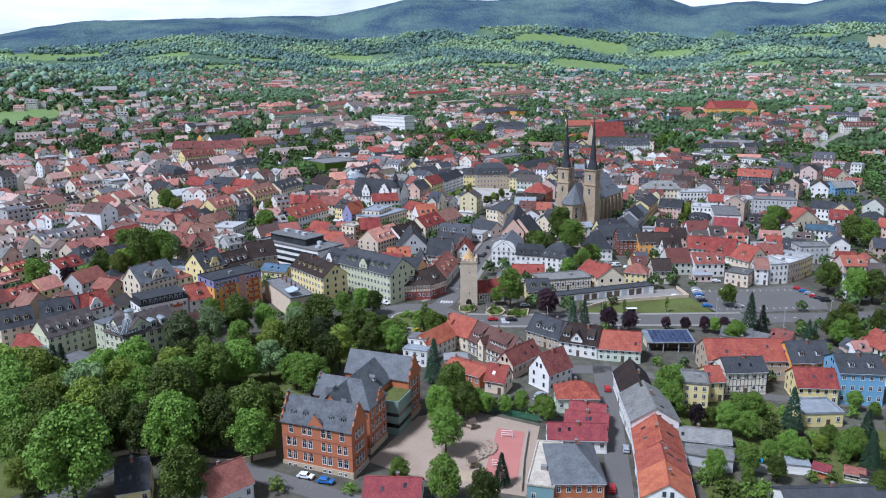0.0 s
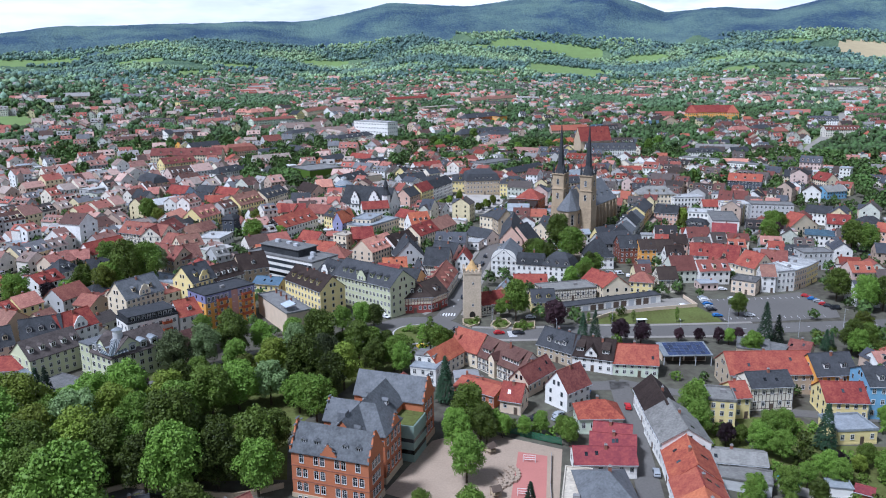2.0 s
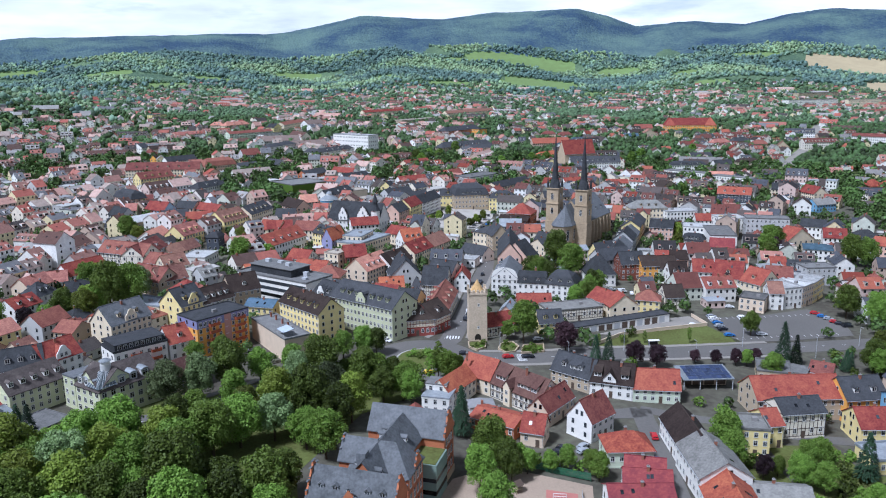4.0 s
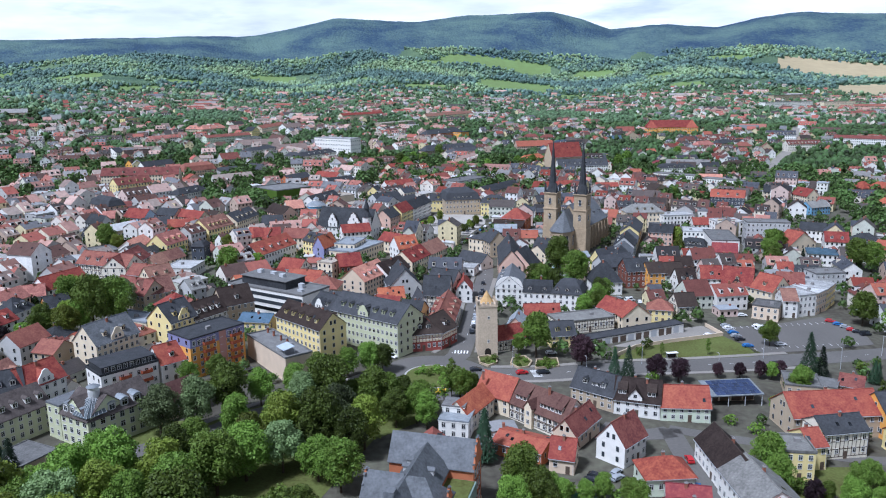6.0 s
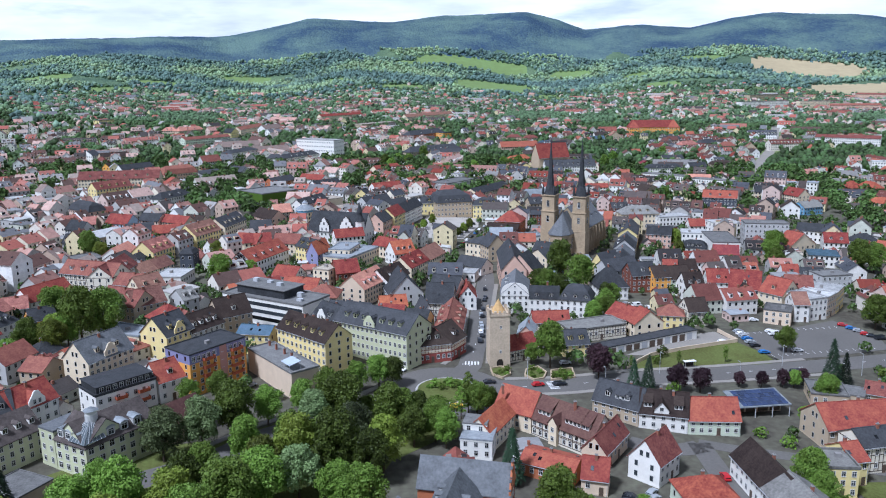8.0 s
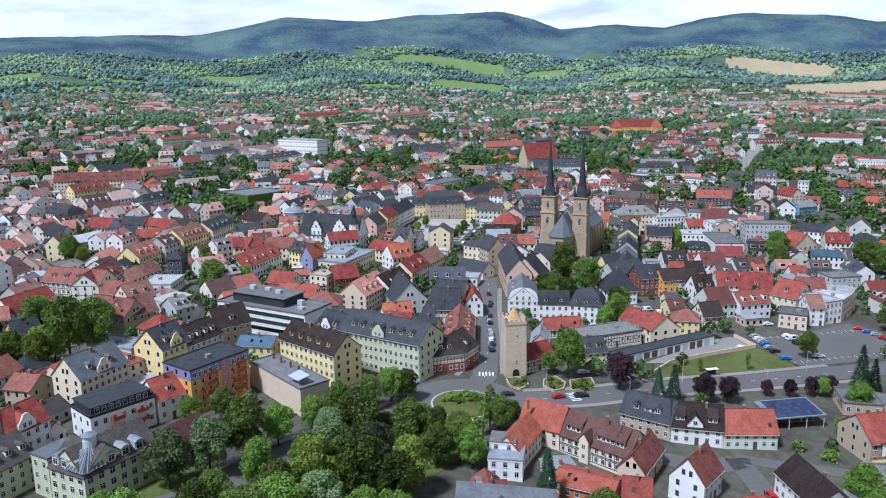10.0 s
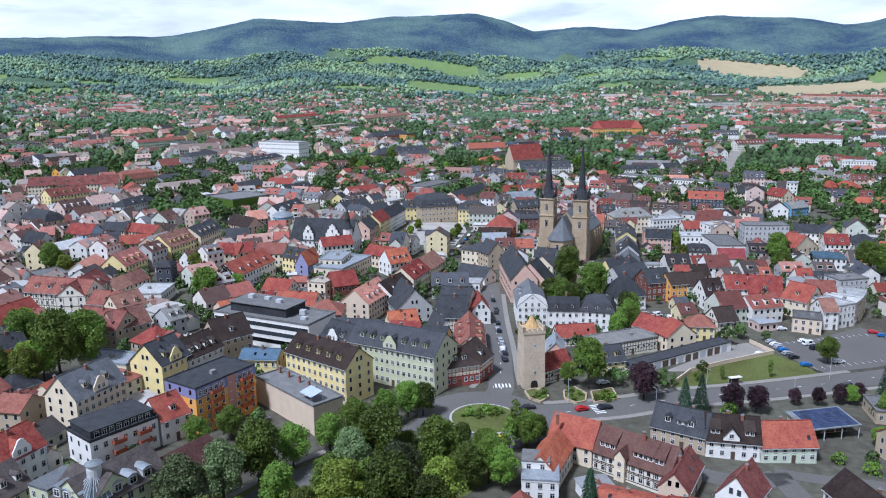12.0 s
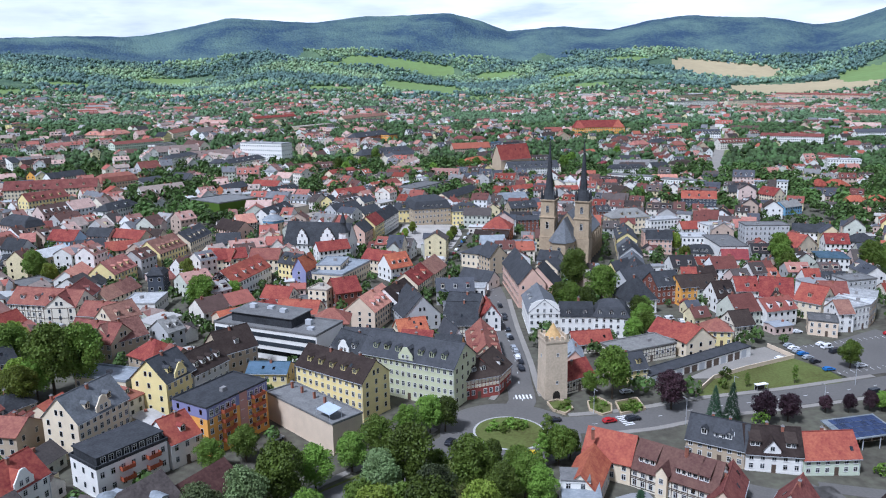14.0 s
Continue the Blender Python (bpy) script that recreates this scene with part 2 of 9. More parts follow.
# ---- the lie of the land ----
def ground_z(x, y):
    """Height of the ground: gentle town slope, rising to wooded hills in the distance."""
    x, y = np.asarray(x, float), np.asarray(y, float)
    z = 0.009 * (np.minimum(y, 1100) - 320) - 0.03 * np.clip(x + 16, -200, 200)
    r = np.hypot(x + 40, y - 50)
    az = np.degrees(np.arctan2(x + 40, y - 50))
    ridge = np.interp(az, [h[0] for h in HILL], [h[1] for h in HILL])
    rise = np.interp(r, (800, 1500, 2000, 2500, 2900, 3300), (0, 12, 26, 44, 78, 118))
    wob = 1 + 0.25 * np.sin(az * 0.31 + 1.0) * np.clip((r - 1200) / 800, 0, 1)
    z = z + rise * wob
    k = np.clip((r - 3150) / 1250, 0, 1)
    spur = 0.5 + 0.5 * np.sin(az * 0.55 + 1.2 * np.sin(az * 0.23 + r * 0.0009))
    k = k * k * (3 - 2 * k) * (1 - spur * 0.35) + k * spur * 0.35
    z = z * (1 - k) + ridge * k
    z = z + 55 * np.exp(-((az + 30) / 9) ** 2 - ((r - 1750) / 480) ** 2)
    z = z - 0.06 * np.maximum(r - 4450, 0)
    return z


def gz(x, y):
    return float(ground_z(x, y))


def part(name, bm, material, parent, label=""):
    """Link a bmesh (or mesh) as one mesh object under a thing."""
    if isinstance(bm, bmesh.types.BMesh):
        me = bpy.data.meshes.new(name)
        bm.normal_update()
        bm.to_mesh(me)
        bm.free()
    else:
        me = bm
    if material is not None and not me.materials:
        for m in material if isinstance(material, (list, tuple)) else (material,):
            me.materials.append(m)
    ob = new(name, me)
    if parent is not None:
        ob.parent = parent
    return tagged(ob, label)


def box(bm, x0, x1, y0, y1, z0, z1, mat=0):
    v = [bm.verts.new(p) for p in ((x0, y0, z0), (x1, y0, z0), (x1, y1, z0), (x0, y1, z0), (x0, y0, z1), (x1, y0, z1), (x1, y1, z1), (x0, y1, z1))]
    for q in ((3, 2, 1, 0), (4, 5, 6, 7), (0, 1, 5, 4), (1, 2, 6, 5), (2, 3, 7, 6), (3, 0, 4, 7)):
        bm.faces.new([v[k] for k in q]).material_index = mat


def slab(bm, pts, th, mat=0):
    """A flat piece with its top at pts and thickness th downwards."""
    top = [bm.verts.new(p) for p in pts]
    low = [bm.verts.new((p[0], p[1], p[2] - th)) for p in pts]
    bm.faces.new(top).material_index = mat
    bm.faces.new(low[::-1]).material_index = mat
    for k in range(len(pts)):
        j = (k + 1) % len(pts)
        bm.faces.new((top[j], top[k], low[k], low[j])).material_index = mat


def prism(bm, pts, z0, z1, mat=0):
    slab(bm, [(p[0], p[1], z1) for p in pts], z1 - z0, mat)


def tube(bm, x, y, z0, z1, r0, r1, n=8, mat=0):
    a = [bm.verts.new((x + r0 * math.cos(2 * math.pi * k / n), y + r0 * math.sin(2 * math.pi * k / n), z0)) for k in range(n)]
    if r1 > 0.01:
        b = [bm.verts.new((x + r1 * math.cos(2 * math.pi * k / n), y + r1 * math.sin(2 * math.pi * k / n), z1)) for k in range(n)]
        for k in range(n):
            bm.faces.new((a[k], a[(k + 1) % n], b[(k + 1) % n], b[k])).material_index = mat
        bm.faces.new(b).material_index = mat
    else:
        t = bm.verts.new((x, y, z1))
        for k in range(n):
            bm.faces.new((a[k], a[(k + 1) % n], t)).material_index = mat
    bm.faces.new(a[::-1]).material_index = mat


# ---- ground ----
def inside_pt(x, y, poly):
    hit = False
    j = len(poly) - 1
    for i in range(len(poly)):
        (ax, ay), (bx, by) = poly[i], poly[j]
        if (ay > y) != (by > y) and x < (bx - ax) * (y - ay) / (by - ay) + ax:
            hit = not hit
        j = i
    return hit


M_TOWNGROUND = shader("town_ground", (0.098, 0.092, 0.070), 0.95, 0.5, 0.035, 0.4, 0.1, hue=0.04)
M_GARDEN = shader("garden_ground", (0.14, 0.185, 0.065), 0.95, 0.45, 0.02, 0.25, 0.1, hue=0.03)
# foothill greens lightened and blued, with the haze of distance in the colour
M_HAZY_FOREST = canopy_shader("hazy_foothill_forest", (0.066, 0.108, 0.076), (0.15, 0.215, 0.115), 9.0)
# aerial haze is painted in: both forest tones are shifted towards blue
M_HAZY_HILLS = canopy_shader("hazy_hill_forest", (0.041, 0.071, 0.118), (0.124, 0.186, 0.166), 11.0)
M_MEADOW = shader("meadow", (0.17, 0.24, 0.085), 0.95, 0.2, 0.004, 0.04, 0.0, hue=0.01)
M_FIELD = shader("stubble_field", (0.40, 0.33, 0.20), 0.95, 0.15, 0.004, 0.04, 0.0)


# meadows and fields far off: azimuth, distance, half width in degrees, half depth in metres, 2 meadow, 3 stubble
FIELDS = ((7.0, 3420, 3.9, 90, 2), (3.0, 3330, 1.6, 40, 2), (8.5, 2910, 2.8, 180, 2), (29.6, 3340, 3.5, 130, 3), (34.3, 2810, 4.5, 190, 3), (40.0, 3030, 3.6, 190, 2),
          (18.6, 3040, 0.8, 90, 2), (-31.0, 1155, 3.0, 66, 2), (-30.0, 3390, 4.5, 80, 2), (-22.0, 3100, 1.8, 70, 2), (14.0, 3300, 1.5, 60, 2), (-9.0, 3250, 1.6, 60, 2), (-15.0, 2900, 1.3, 70, 2), (23.0, 3380, 1.6, 60, 2), (-3.0, 3000, 1.0, 60, 2),
          (-6.0, 2520, 1.3, 50, 2), (2.0, 2690, 1.6, 45, 2), (12.0, 2610, 1.1, 55, 2), (-12.0, 2330, 1.0, 50, 2), (20.5, 2700, 1.2, 60, 2), (-25.0, 2480, 1.7, 80, 2), (5.5, 2360, 0.8, 50, 2), (-18.0, 2650, 1.4, 60, 2))


def field_kind(az, r):
    k = np.zeros(np.shape(az), int)
    for a, d, wa, wd, kind in FIELDS:
        k[((az - a) / wa) ** 4 + ((r - d) / wd) ** 4 < 1 + 0.2 * np.sin(az * 9 + r * 0.02)] = kind
    return k


def field_at(az, r):
    k = 0
    for a, d, wa, wd, kind in FIELDS:
        if abs(az - a) < wa * 1.1 and abs(r - d) < wd * 1.1 and ((az - a) / wa) ** 4 + ((r - d) / wd) ** 4 < 1 + 0.2 * math.sin(az * 9 + r * 0.02):
            k = kind
    return k


def build_ground():
    azs = np.concatenate([np.arange(-180, -48, 6.0), np.arange(-48, 56, 0.2), np.arange(56, 180, 6.0), [180.0]])
    rs = np.concatenate([[0.5], np.arange(40, 1200, 20.0), np.arange(1200, 3200, 25.0), np.arange(3200, 4500, 22.0), [4600, 4800, 5000]])
    A, R = np.meshgrid(azs, rs, indexing="ij")
    X, Y = -40 + R * np.sin(np.radians(A)), 50 + R * np.cos(np.radians(A))
    Z = ground_z(X, Y)
    rng = np.random.default_rng(5)
    kind = field_kind(A, R)
    bumps = rng.random(Z.shape)
    Z += np.where((R > 1500) & (R < 3500) & (kind == 0), bumps * np.clip((R - 1500) / 400, 0, 3), 0)
    # shallow spurs on the hill slopes, and the uneven tops of their trees
    slope = np.sin(np.pi * np.clip((R - 3480) / 1000, 0, 1))
    Z += slope * (7 * np.sin(A * 0.83 + 1.3 * np.sin(R * 0.004)) + 2.2 * np.sin(A * 2.9 + R * 0.006 + 2 * np.sin(A * 0.7)))
    Z += np.where((R >= 3500) & (R < 4560) & (kind == 0), bumps * 3.0, 0)
    na, nr = A.shape
    verts = np.stack([X, Y, Z], -1).reshape(-1, 3)
    i = np.arange(na - 1)[:, None] * nr + np.arange(nr - 1)[None]
    faces = np.stack([i, i + 1, i + nr + 1, i + nr], -1).reshape(-1, 4)[:, ::-1]
    me = bpy.data.meshes.new("ground")
    me.from_pydata(verts.tolist(), [], faces.tolist())
    for m in (M_TOWNGROUND, M_GARDEN, M_MEADOW, M_FIELD, M_HAZY_FOREST, M_HAZY_HILLS):
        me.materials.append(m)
    fa, fr, fk = A[:-1, :-1].ravel(), R[:-1, :-1].ravel(), kind[:-1, :-1].ravel()
    idx = np.where(fr < 700, 0, 1)
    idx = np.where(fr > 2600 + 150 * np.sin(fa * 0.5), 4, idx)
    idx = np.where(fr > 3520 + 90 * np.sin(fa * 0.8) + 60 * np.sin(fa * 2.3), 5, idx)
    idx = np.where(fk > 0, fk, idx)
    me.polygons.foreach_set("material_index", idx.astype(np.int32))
    me.polygons.foreach_set("use_smooth", np.ones(len(faces), bool))
    tagged(new("ground", me), "town ground rising through meadows to wooded hills", "ground", kind="structure")


build_ground()


def sheet(name, pts, material, lift=0.06, label="", cat="", kind="structure", thick=0.3, res=6.0):
    """A flat piece of ground that follows the land: polygon pts, subdivided along its length."""
    bm = bmesh.new()
    vs = [bm.verts.new((px, py, 0)) for px, py in pts]
    f = bm.faces.new(vs)
    if f.calc_area() > 60:
        for axis, lo, hi in ((0, min(p[0] for p in pts), max(p[0] for p in pts)), (1, min(p[1] for p in pts), max(p[1] for p in pts))):
            c = lo + res
            while c < hi:
                no = (1, 0, 0) if axis == 0 else (0, 1, 0)
                co = (c, 0, 0) if axis == 0 else (0, c, 0)
                bmesh.ops.bisect_plane(bm, geom=bm.verts[:] + bm.edges[:] + bm.faces[:], plane_co=co, plane_no=no)
                c += res
    bm.normal_update()
    if bm.faces and sum(q.normal.z for q in bm.faces) < 0:
        bmesh.ops.reverse_faces(bm, faces=bm.faces[:])
    ext = bmesh.ops.extrude_face_region(bm, geom=bm.faces[:])
    up = [e for e in ext["geom"] if isinstance(e, bmesh.types.BMVert)]
    for v in bm.verts:
        v.co.z = gz(v.co.x, v.co.y) + lift - thick
    for v in up:
        v.co.z += thick
    bmesh.ops.recalc_face_normals(bm, faces=bm.faces[:])
    ob = part(name, bm, material, None)
    return tagged(ob, label, cat, kind=kind)


def ribbon(name, line, width, material, lift=0.07, label="", cat="road"):
    """A road or path of the given width along a line of points."""
    p = [Vector((a, b)) for a, b in line]
    fine = []
    for k in range(len(p) - 1):
        p0, p1, p2, p3 = p[max(k - 1, 0)], p[k], p[k + 1], p[min(k + 2, len(p) - 1)]
        n = max(2, int((p2 - p1).length / 5))
        for s in range(n):
            t = s / n
            fine.append(0.5 * ((2 * p1) + (p2 - p0) * t + (2 * p0 - 5 * p1 + 4 * p2 - p3) * t * t + (3 * p1 - p0 - 3 * p2 + p3) * t ** 3))
    fine.append(p[-1])
    bm = bmesh.new()
    rows = []
    for k, c in enumerate(fine):
        d = (fine[min(k + 1, len(fine) - 1)] - fine[max(k - 1, 0)]).normalized()
        nrm = Vector((-d.y, d.x)) * width / 2
        row = []
        for s, low in ((1, True), (1, False), (0, False), (-1, False), (-1, True)):
            q = c + nrm * s
            row.append(bm.verts.new((q.x, q.y, gz(q.x, q.y) + lift - (0.3 if low else 0))))
        rows.append(row)
    for a, b in zip(rows, rows[1:]):
        for k in range(4):
            bm.faces.new((a[k], a[k + 1], b[k + 1], b[k]))
    bmesh.ops.recalc_face_normals(bm, faces=bm.faces[:])
    ob = part(name, bm, material, None)
    return tagged(ob, label, cat, kind="structure"), fine


# ---- houses ----
WIN = {}


def pane(bm, pts, m):
    bm.faces.new([bm.verts.new(q) for q in pts]).material_index = m


def window_mesh(w, h, arch=False):
    """A casement window: raised frame with mullion and transom, sill, and panes set back."""
    key = (round(w, 2), round(h, 2), arch)
    if key in WIN:
        return WIN[key]
    bm = bmesh.new()
    t, a, b = 0.06, w / 2, h / 2
    xs = [-a - 0.06, -a + t, -0.035, 0.035, a - t, a + 0.06]
    zs = [-b - 0.09, -b + t * 0.6] + ([b * 0.3, b * 0.3 + 0.07] if h > 1.2 else []) + [b - t, b + 0.08]
    deep = [[0.0] * (len(zs) + 1) for _ in range(len(xs) + 1)]
    for i in range(5):
        for k in range(len(zs) - 1):
            bar = i in (2,) or (h > 1.2 and k == 2)
            deep[i + 1][k + 1] = 0.15 if k == 0 else 0.075 if i in (0, 4) or k == len(zs) - 2 else 0.05 if bar else 0.02
    for i in range(5):
        for k in range(len(zs) - 1):
            d, x0, x1, z0, z1 = deep[i + 1][k + 1], xs[i], xs[i + 1], zs[k], zs[k + 1]
            pane(bm, [(x0, -d, z0), (x1, -d, z0), (x1, -d, z1), (x0, -d, z1)], 1 if d < 0.03 else 0)
            for e, p0, p1 in ((deep[i][k + 1], (x0, z1), (x0, z0)), (deep[i + 2][k + 1], (x1, z0), (x1, z1)), (deep[i + 1][k], (x0, z0), (x1, z0)), (deep[i + 1][k + 2], (x1, z1), (x0, z1))):
                if e < d:
                    pane(bm, [(p0[0], -e, p0[1]), (p1[0], -e, p1[1]), (p1[0], -d, p1[1]), (p0[0], -d, p0[1])], 0)
    bmesh.ops.remove_doubles(bm, verts=bm.verts[:], dist=0.001)
    if arch:
        n = 6
        prev = None
        for k in range(n + 1):
            an = math.pi * k / n
            p = (a * math.cos(an), b + 0.3 * w * math.sin(an))
            if prev:
                f = [bm.verts.new((prev[0], -0.08, prev[1])), bm.verts.new((0, -0.08, b)), bm.verts.new((p[0], -0.08, p[1]))]
                bm.faces.new(f[::-1]).material_index = 1
            prev = p
    me = bpy.data.meshes.new("window")
    bm.to_mesh(me)
    bm.free()
    me.materials.append(M_FRAME)
    me.materials.append(M_GLASS)
    WIN[key] = me
    return me


def put_windows(parent, spots, w=1.05, h=1.5, arch=False):
    """Windows at (x, y, z, turn) in the house's own frame; turn 0 faces -y."""
    me = window_mesh(w, h, arch)
    for x, y, z, turn in spots:
        ob = new("window", me)
        ob.parent = parent
        ob.matrix_basis = pose(x, y, z, 0, 0, turn)


def joined_windows(parent, spots, w, h):
    """Small or rear windows, too many to part: frames and panes in one mesh."""
    bm = bmesh.new()
    for x, y, z, turn in spots:
        c, s = math.cos(radians(turn)), math.sin(radians(turn))
        for ww, hh, o, mi in ((w + 0.16, h + 0.16, 0.04, 0), (w - 0.06, h - 0.06, 0.06, 1)):
            q = [bm.verts.new((x + dx * c + o * s, y + dx * s - o * c, z + dz)) for dx, dz in ((-ww / 2, -hh / 2), (ww / 2, -hh / 2), (ww / 2, hh / 2), (-ww / 2, hh / 2))]
            bm.faces.new(q).material_index = mi
    ob = part("glazing", bm, (M_FRAME, M_GLASS), parent)
    tagged(ob, kind="stuff")


def gable_roof(bm, L, D, he, hr, ov=0.45, og=0.3, th=0.22, mat=0):
    x, y = L / 2 + og, D / 2 + ov
    drop = ov * (hr - he) / (D / 2)
    t = 0.12
    slab(bm, [(-x, -y, he - drop + t), (x, -y, he - drop + t), (x, 0, hr + t), (-x, 0, hr + t)], th, mat)
    slab(bm, [(x, y, he - drop + t), (-x, y, he - drop + t), (-x, 0, hr + t), (x, 0, hr + t)], th, mat)
    bmesh.ops.remove_doubles(bm, verts=bm.verts[:], dist=0.002)


def hip_roof(bm, L, D, he, hr, ov=0.5, th=0.22, inset=None, mat=0):
    x, y = L / 2 + ov, D / 2 + ov
    i = min(D / 2 * 0.9 if inset is None else inset, L / 2 - 0.3)
    r = x - ov - i
    z, t = he - 0.05, hr + 0.1
    slab(bm, [(-x, -y, z), (x, -y, z), (r, 0, t), (-r, 0, t)], th, mat)
    slab(bm, [(x, y, z), (-x, y, z), (-r, 0, t), (r, 0, t)], th, mat)
    slab(bm, [(x, -y, z), (x, y, z), (r, 0, t)], th, mat)
    slab(bm, [(-x, y, z), (-x, -y, z), (-r, 0, t)], th, mat)
    bmesh.ops.remove_doubles(bm, verts=bm.verts[:], dist=0.002)


def mansard_roof(bm, L, D, he, hr, mat=0):
    x, y, i = L / 2 + 0.4, D / 2 + 0.4, min(2.2, D * 0.16)
    zm = he + (hr - he) * 0.62
    lo = [(-x, -y, he), (x, -y, he), (x, y, he), (-x, y, he)]
    mid = [(-x + i, -y + i, zm), (x - i, -y + i, zm), (x - i, y - i, zm), (-x + i, y - i, zm)]
    for k in range(4):
        j = (k + 1) % 4
        slab(bm, [lo[k], lo[j], mid[j], mid[k]], 0.25, mat)
    q = D * 0.22
    r0, r1 = (-x + i + q, 0, hr), (x - i - q, 0, hr)
    slab(bm, [mid[0], mid[1], r1, r0], 0.2, mat)
    slab(bm, [mid[2], mid[3], r0, r1], 0.2, mat)
    slab(bm, [mid[1], mid[2], r1], 0.2, mat)
    slab(bm, [mid[3], mid[0], r0], 0.2, mat)
    bmesh.ops.remove_doubles(bm, verts=bm.verts[:], dist=0.002)


DORMER = {}


def dormer_mesh(wall, roof, w=1.5, h=1.5, depth=2.6):
    key = (wall, roof, w)
    if key not in DORMER:
        bm = bmesh.new()
        box(bm, -w / 2, w / 2, -0.05, depth, -0.6, h, 0)
        box(bm, -w / 2 + 0.18, w / 2 - 0.18, -0.10, 0.0, 0.2, h - 0.12, 2)
        box(bm, -0.05, 0.05, -0.14, -0.06, 0.2, h - 0.12, 0)
        slab(bm, [(-w / 2 - 0.2, -0.35, h), (0, -0.35, h + 0.6), (0, depth, h + 0.6), (-w / 2 - 0.2, depth, h)], 0.12, 1)
        slab(bm, [(0, -0.35, h + 0.6), (w / 2 + 0.2, -0.35, h), (w / 2 + 0.2, depth, h), (0, depth, h + 0.6)], 0.12, 1)
        f = [bm.verts.new(p) for p in ((-w / 2, -0.05, h), (w / 2, -0.05, h), (0, -0.05, h + 0.55))]
        bm.faces.new(f).material_index = 0
        bm.normal_update()
        me = bpy.data.meshes.new("dormer")
        bm.to_mesh(me)
        bm.free()
        for m in (WM[wall], RM[roof], M_GLASS):
            me.materials.append(m)
        DORMER[key] = me
    return DORMER[key]


CHIM = []


def chimney(parent, x, y, z):
    if not CHIM:
        bm = bmesh.new()
        box(bm, -0.35, 0.35, -0.3, 0.3, -1.6, 1.3, 0)
        box(bm, -0.43, 0.43, -0.38, 0.38, 1.2, 1.36, 1)
        tube(bm, -0.14, 0, 1.36, 1.75, 0.1, 0.09, 6, 1)
        tube(bm, 0.14, 0, 1.36, 1.7, 0.1, 0.09, 6, 1)
        me = bpy.data.meshes.new("chimney")
        bm.to_mesh(me)
        bm.free()
        me.materials.append(M_CHIM)
        me.materials.append(M_CAP)
        CHIM.append(me)
    ob = new("chimney", CHIM[0])
    ob.parent, ob.location = parent, (x, y, z)


def beams(parent, L, D, he, z0, mat):
    """Exposed frame of a half-timbered front: posts, rails and braces, proud of the plaster."""
    bm = bmesh.new()
    n = max(3, int(L / 1.2))
    for y0, y1 in ((-D / 2 - 0.05, -D / 2 + 0.02), (D / 2 - 0.02, D / 2 + 0.05)):
        for k in range(n + 1):
            x = -L / 2 + L * k / n
            box(bm, x - 0.09, x + 0.09, y0, y1, z0, he)
        for z in np.linspace(z0, he - 0.2, 3 + int((he - z0) > 4)):
            box(bm, -L / 2, L / 2, y0 - 0.01, y1 + 0.01, z, z + 0.2)
    for x0, x1 in ((-L / 2 - 0.05, -L / 2 + 0.02), (L / 2 - 0.02, L / 2 + 0.05)):
        for k in range(5):
            y = -D / 2 + D * k / 4
            box(bm, x0, x1, y - 0.09, y + 0.09, z0, he)
        for z in np.linspace(z0, he - 0.2, 3):
            box(bm, x0 - 0.01, x1 + 0.01, -D / 2, D / 2, z, z + 0.2)
    part("timber_frame", bm, mat, parent, "dark exposed timber frame" if mat is M_BEAM else "red painted timber frame")


FOOT = []  # footprints taken: x, y, turn, half width, half depth


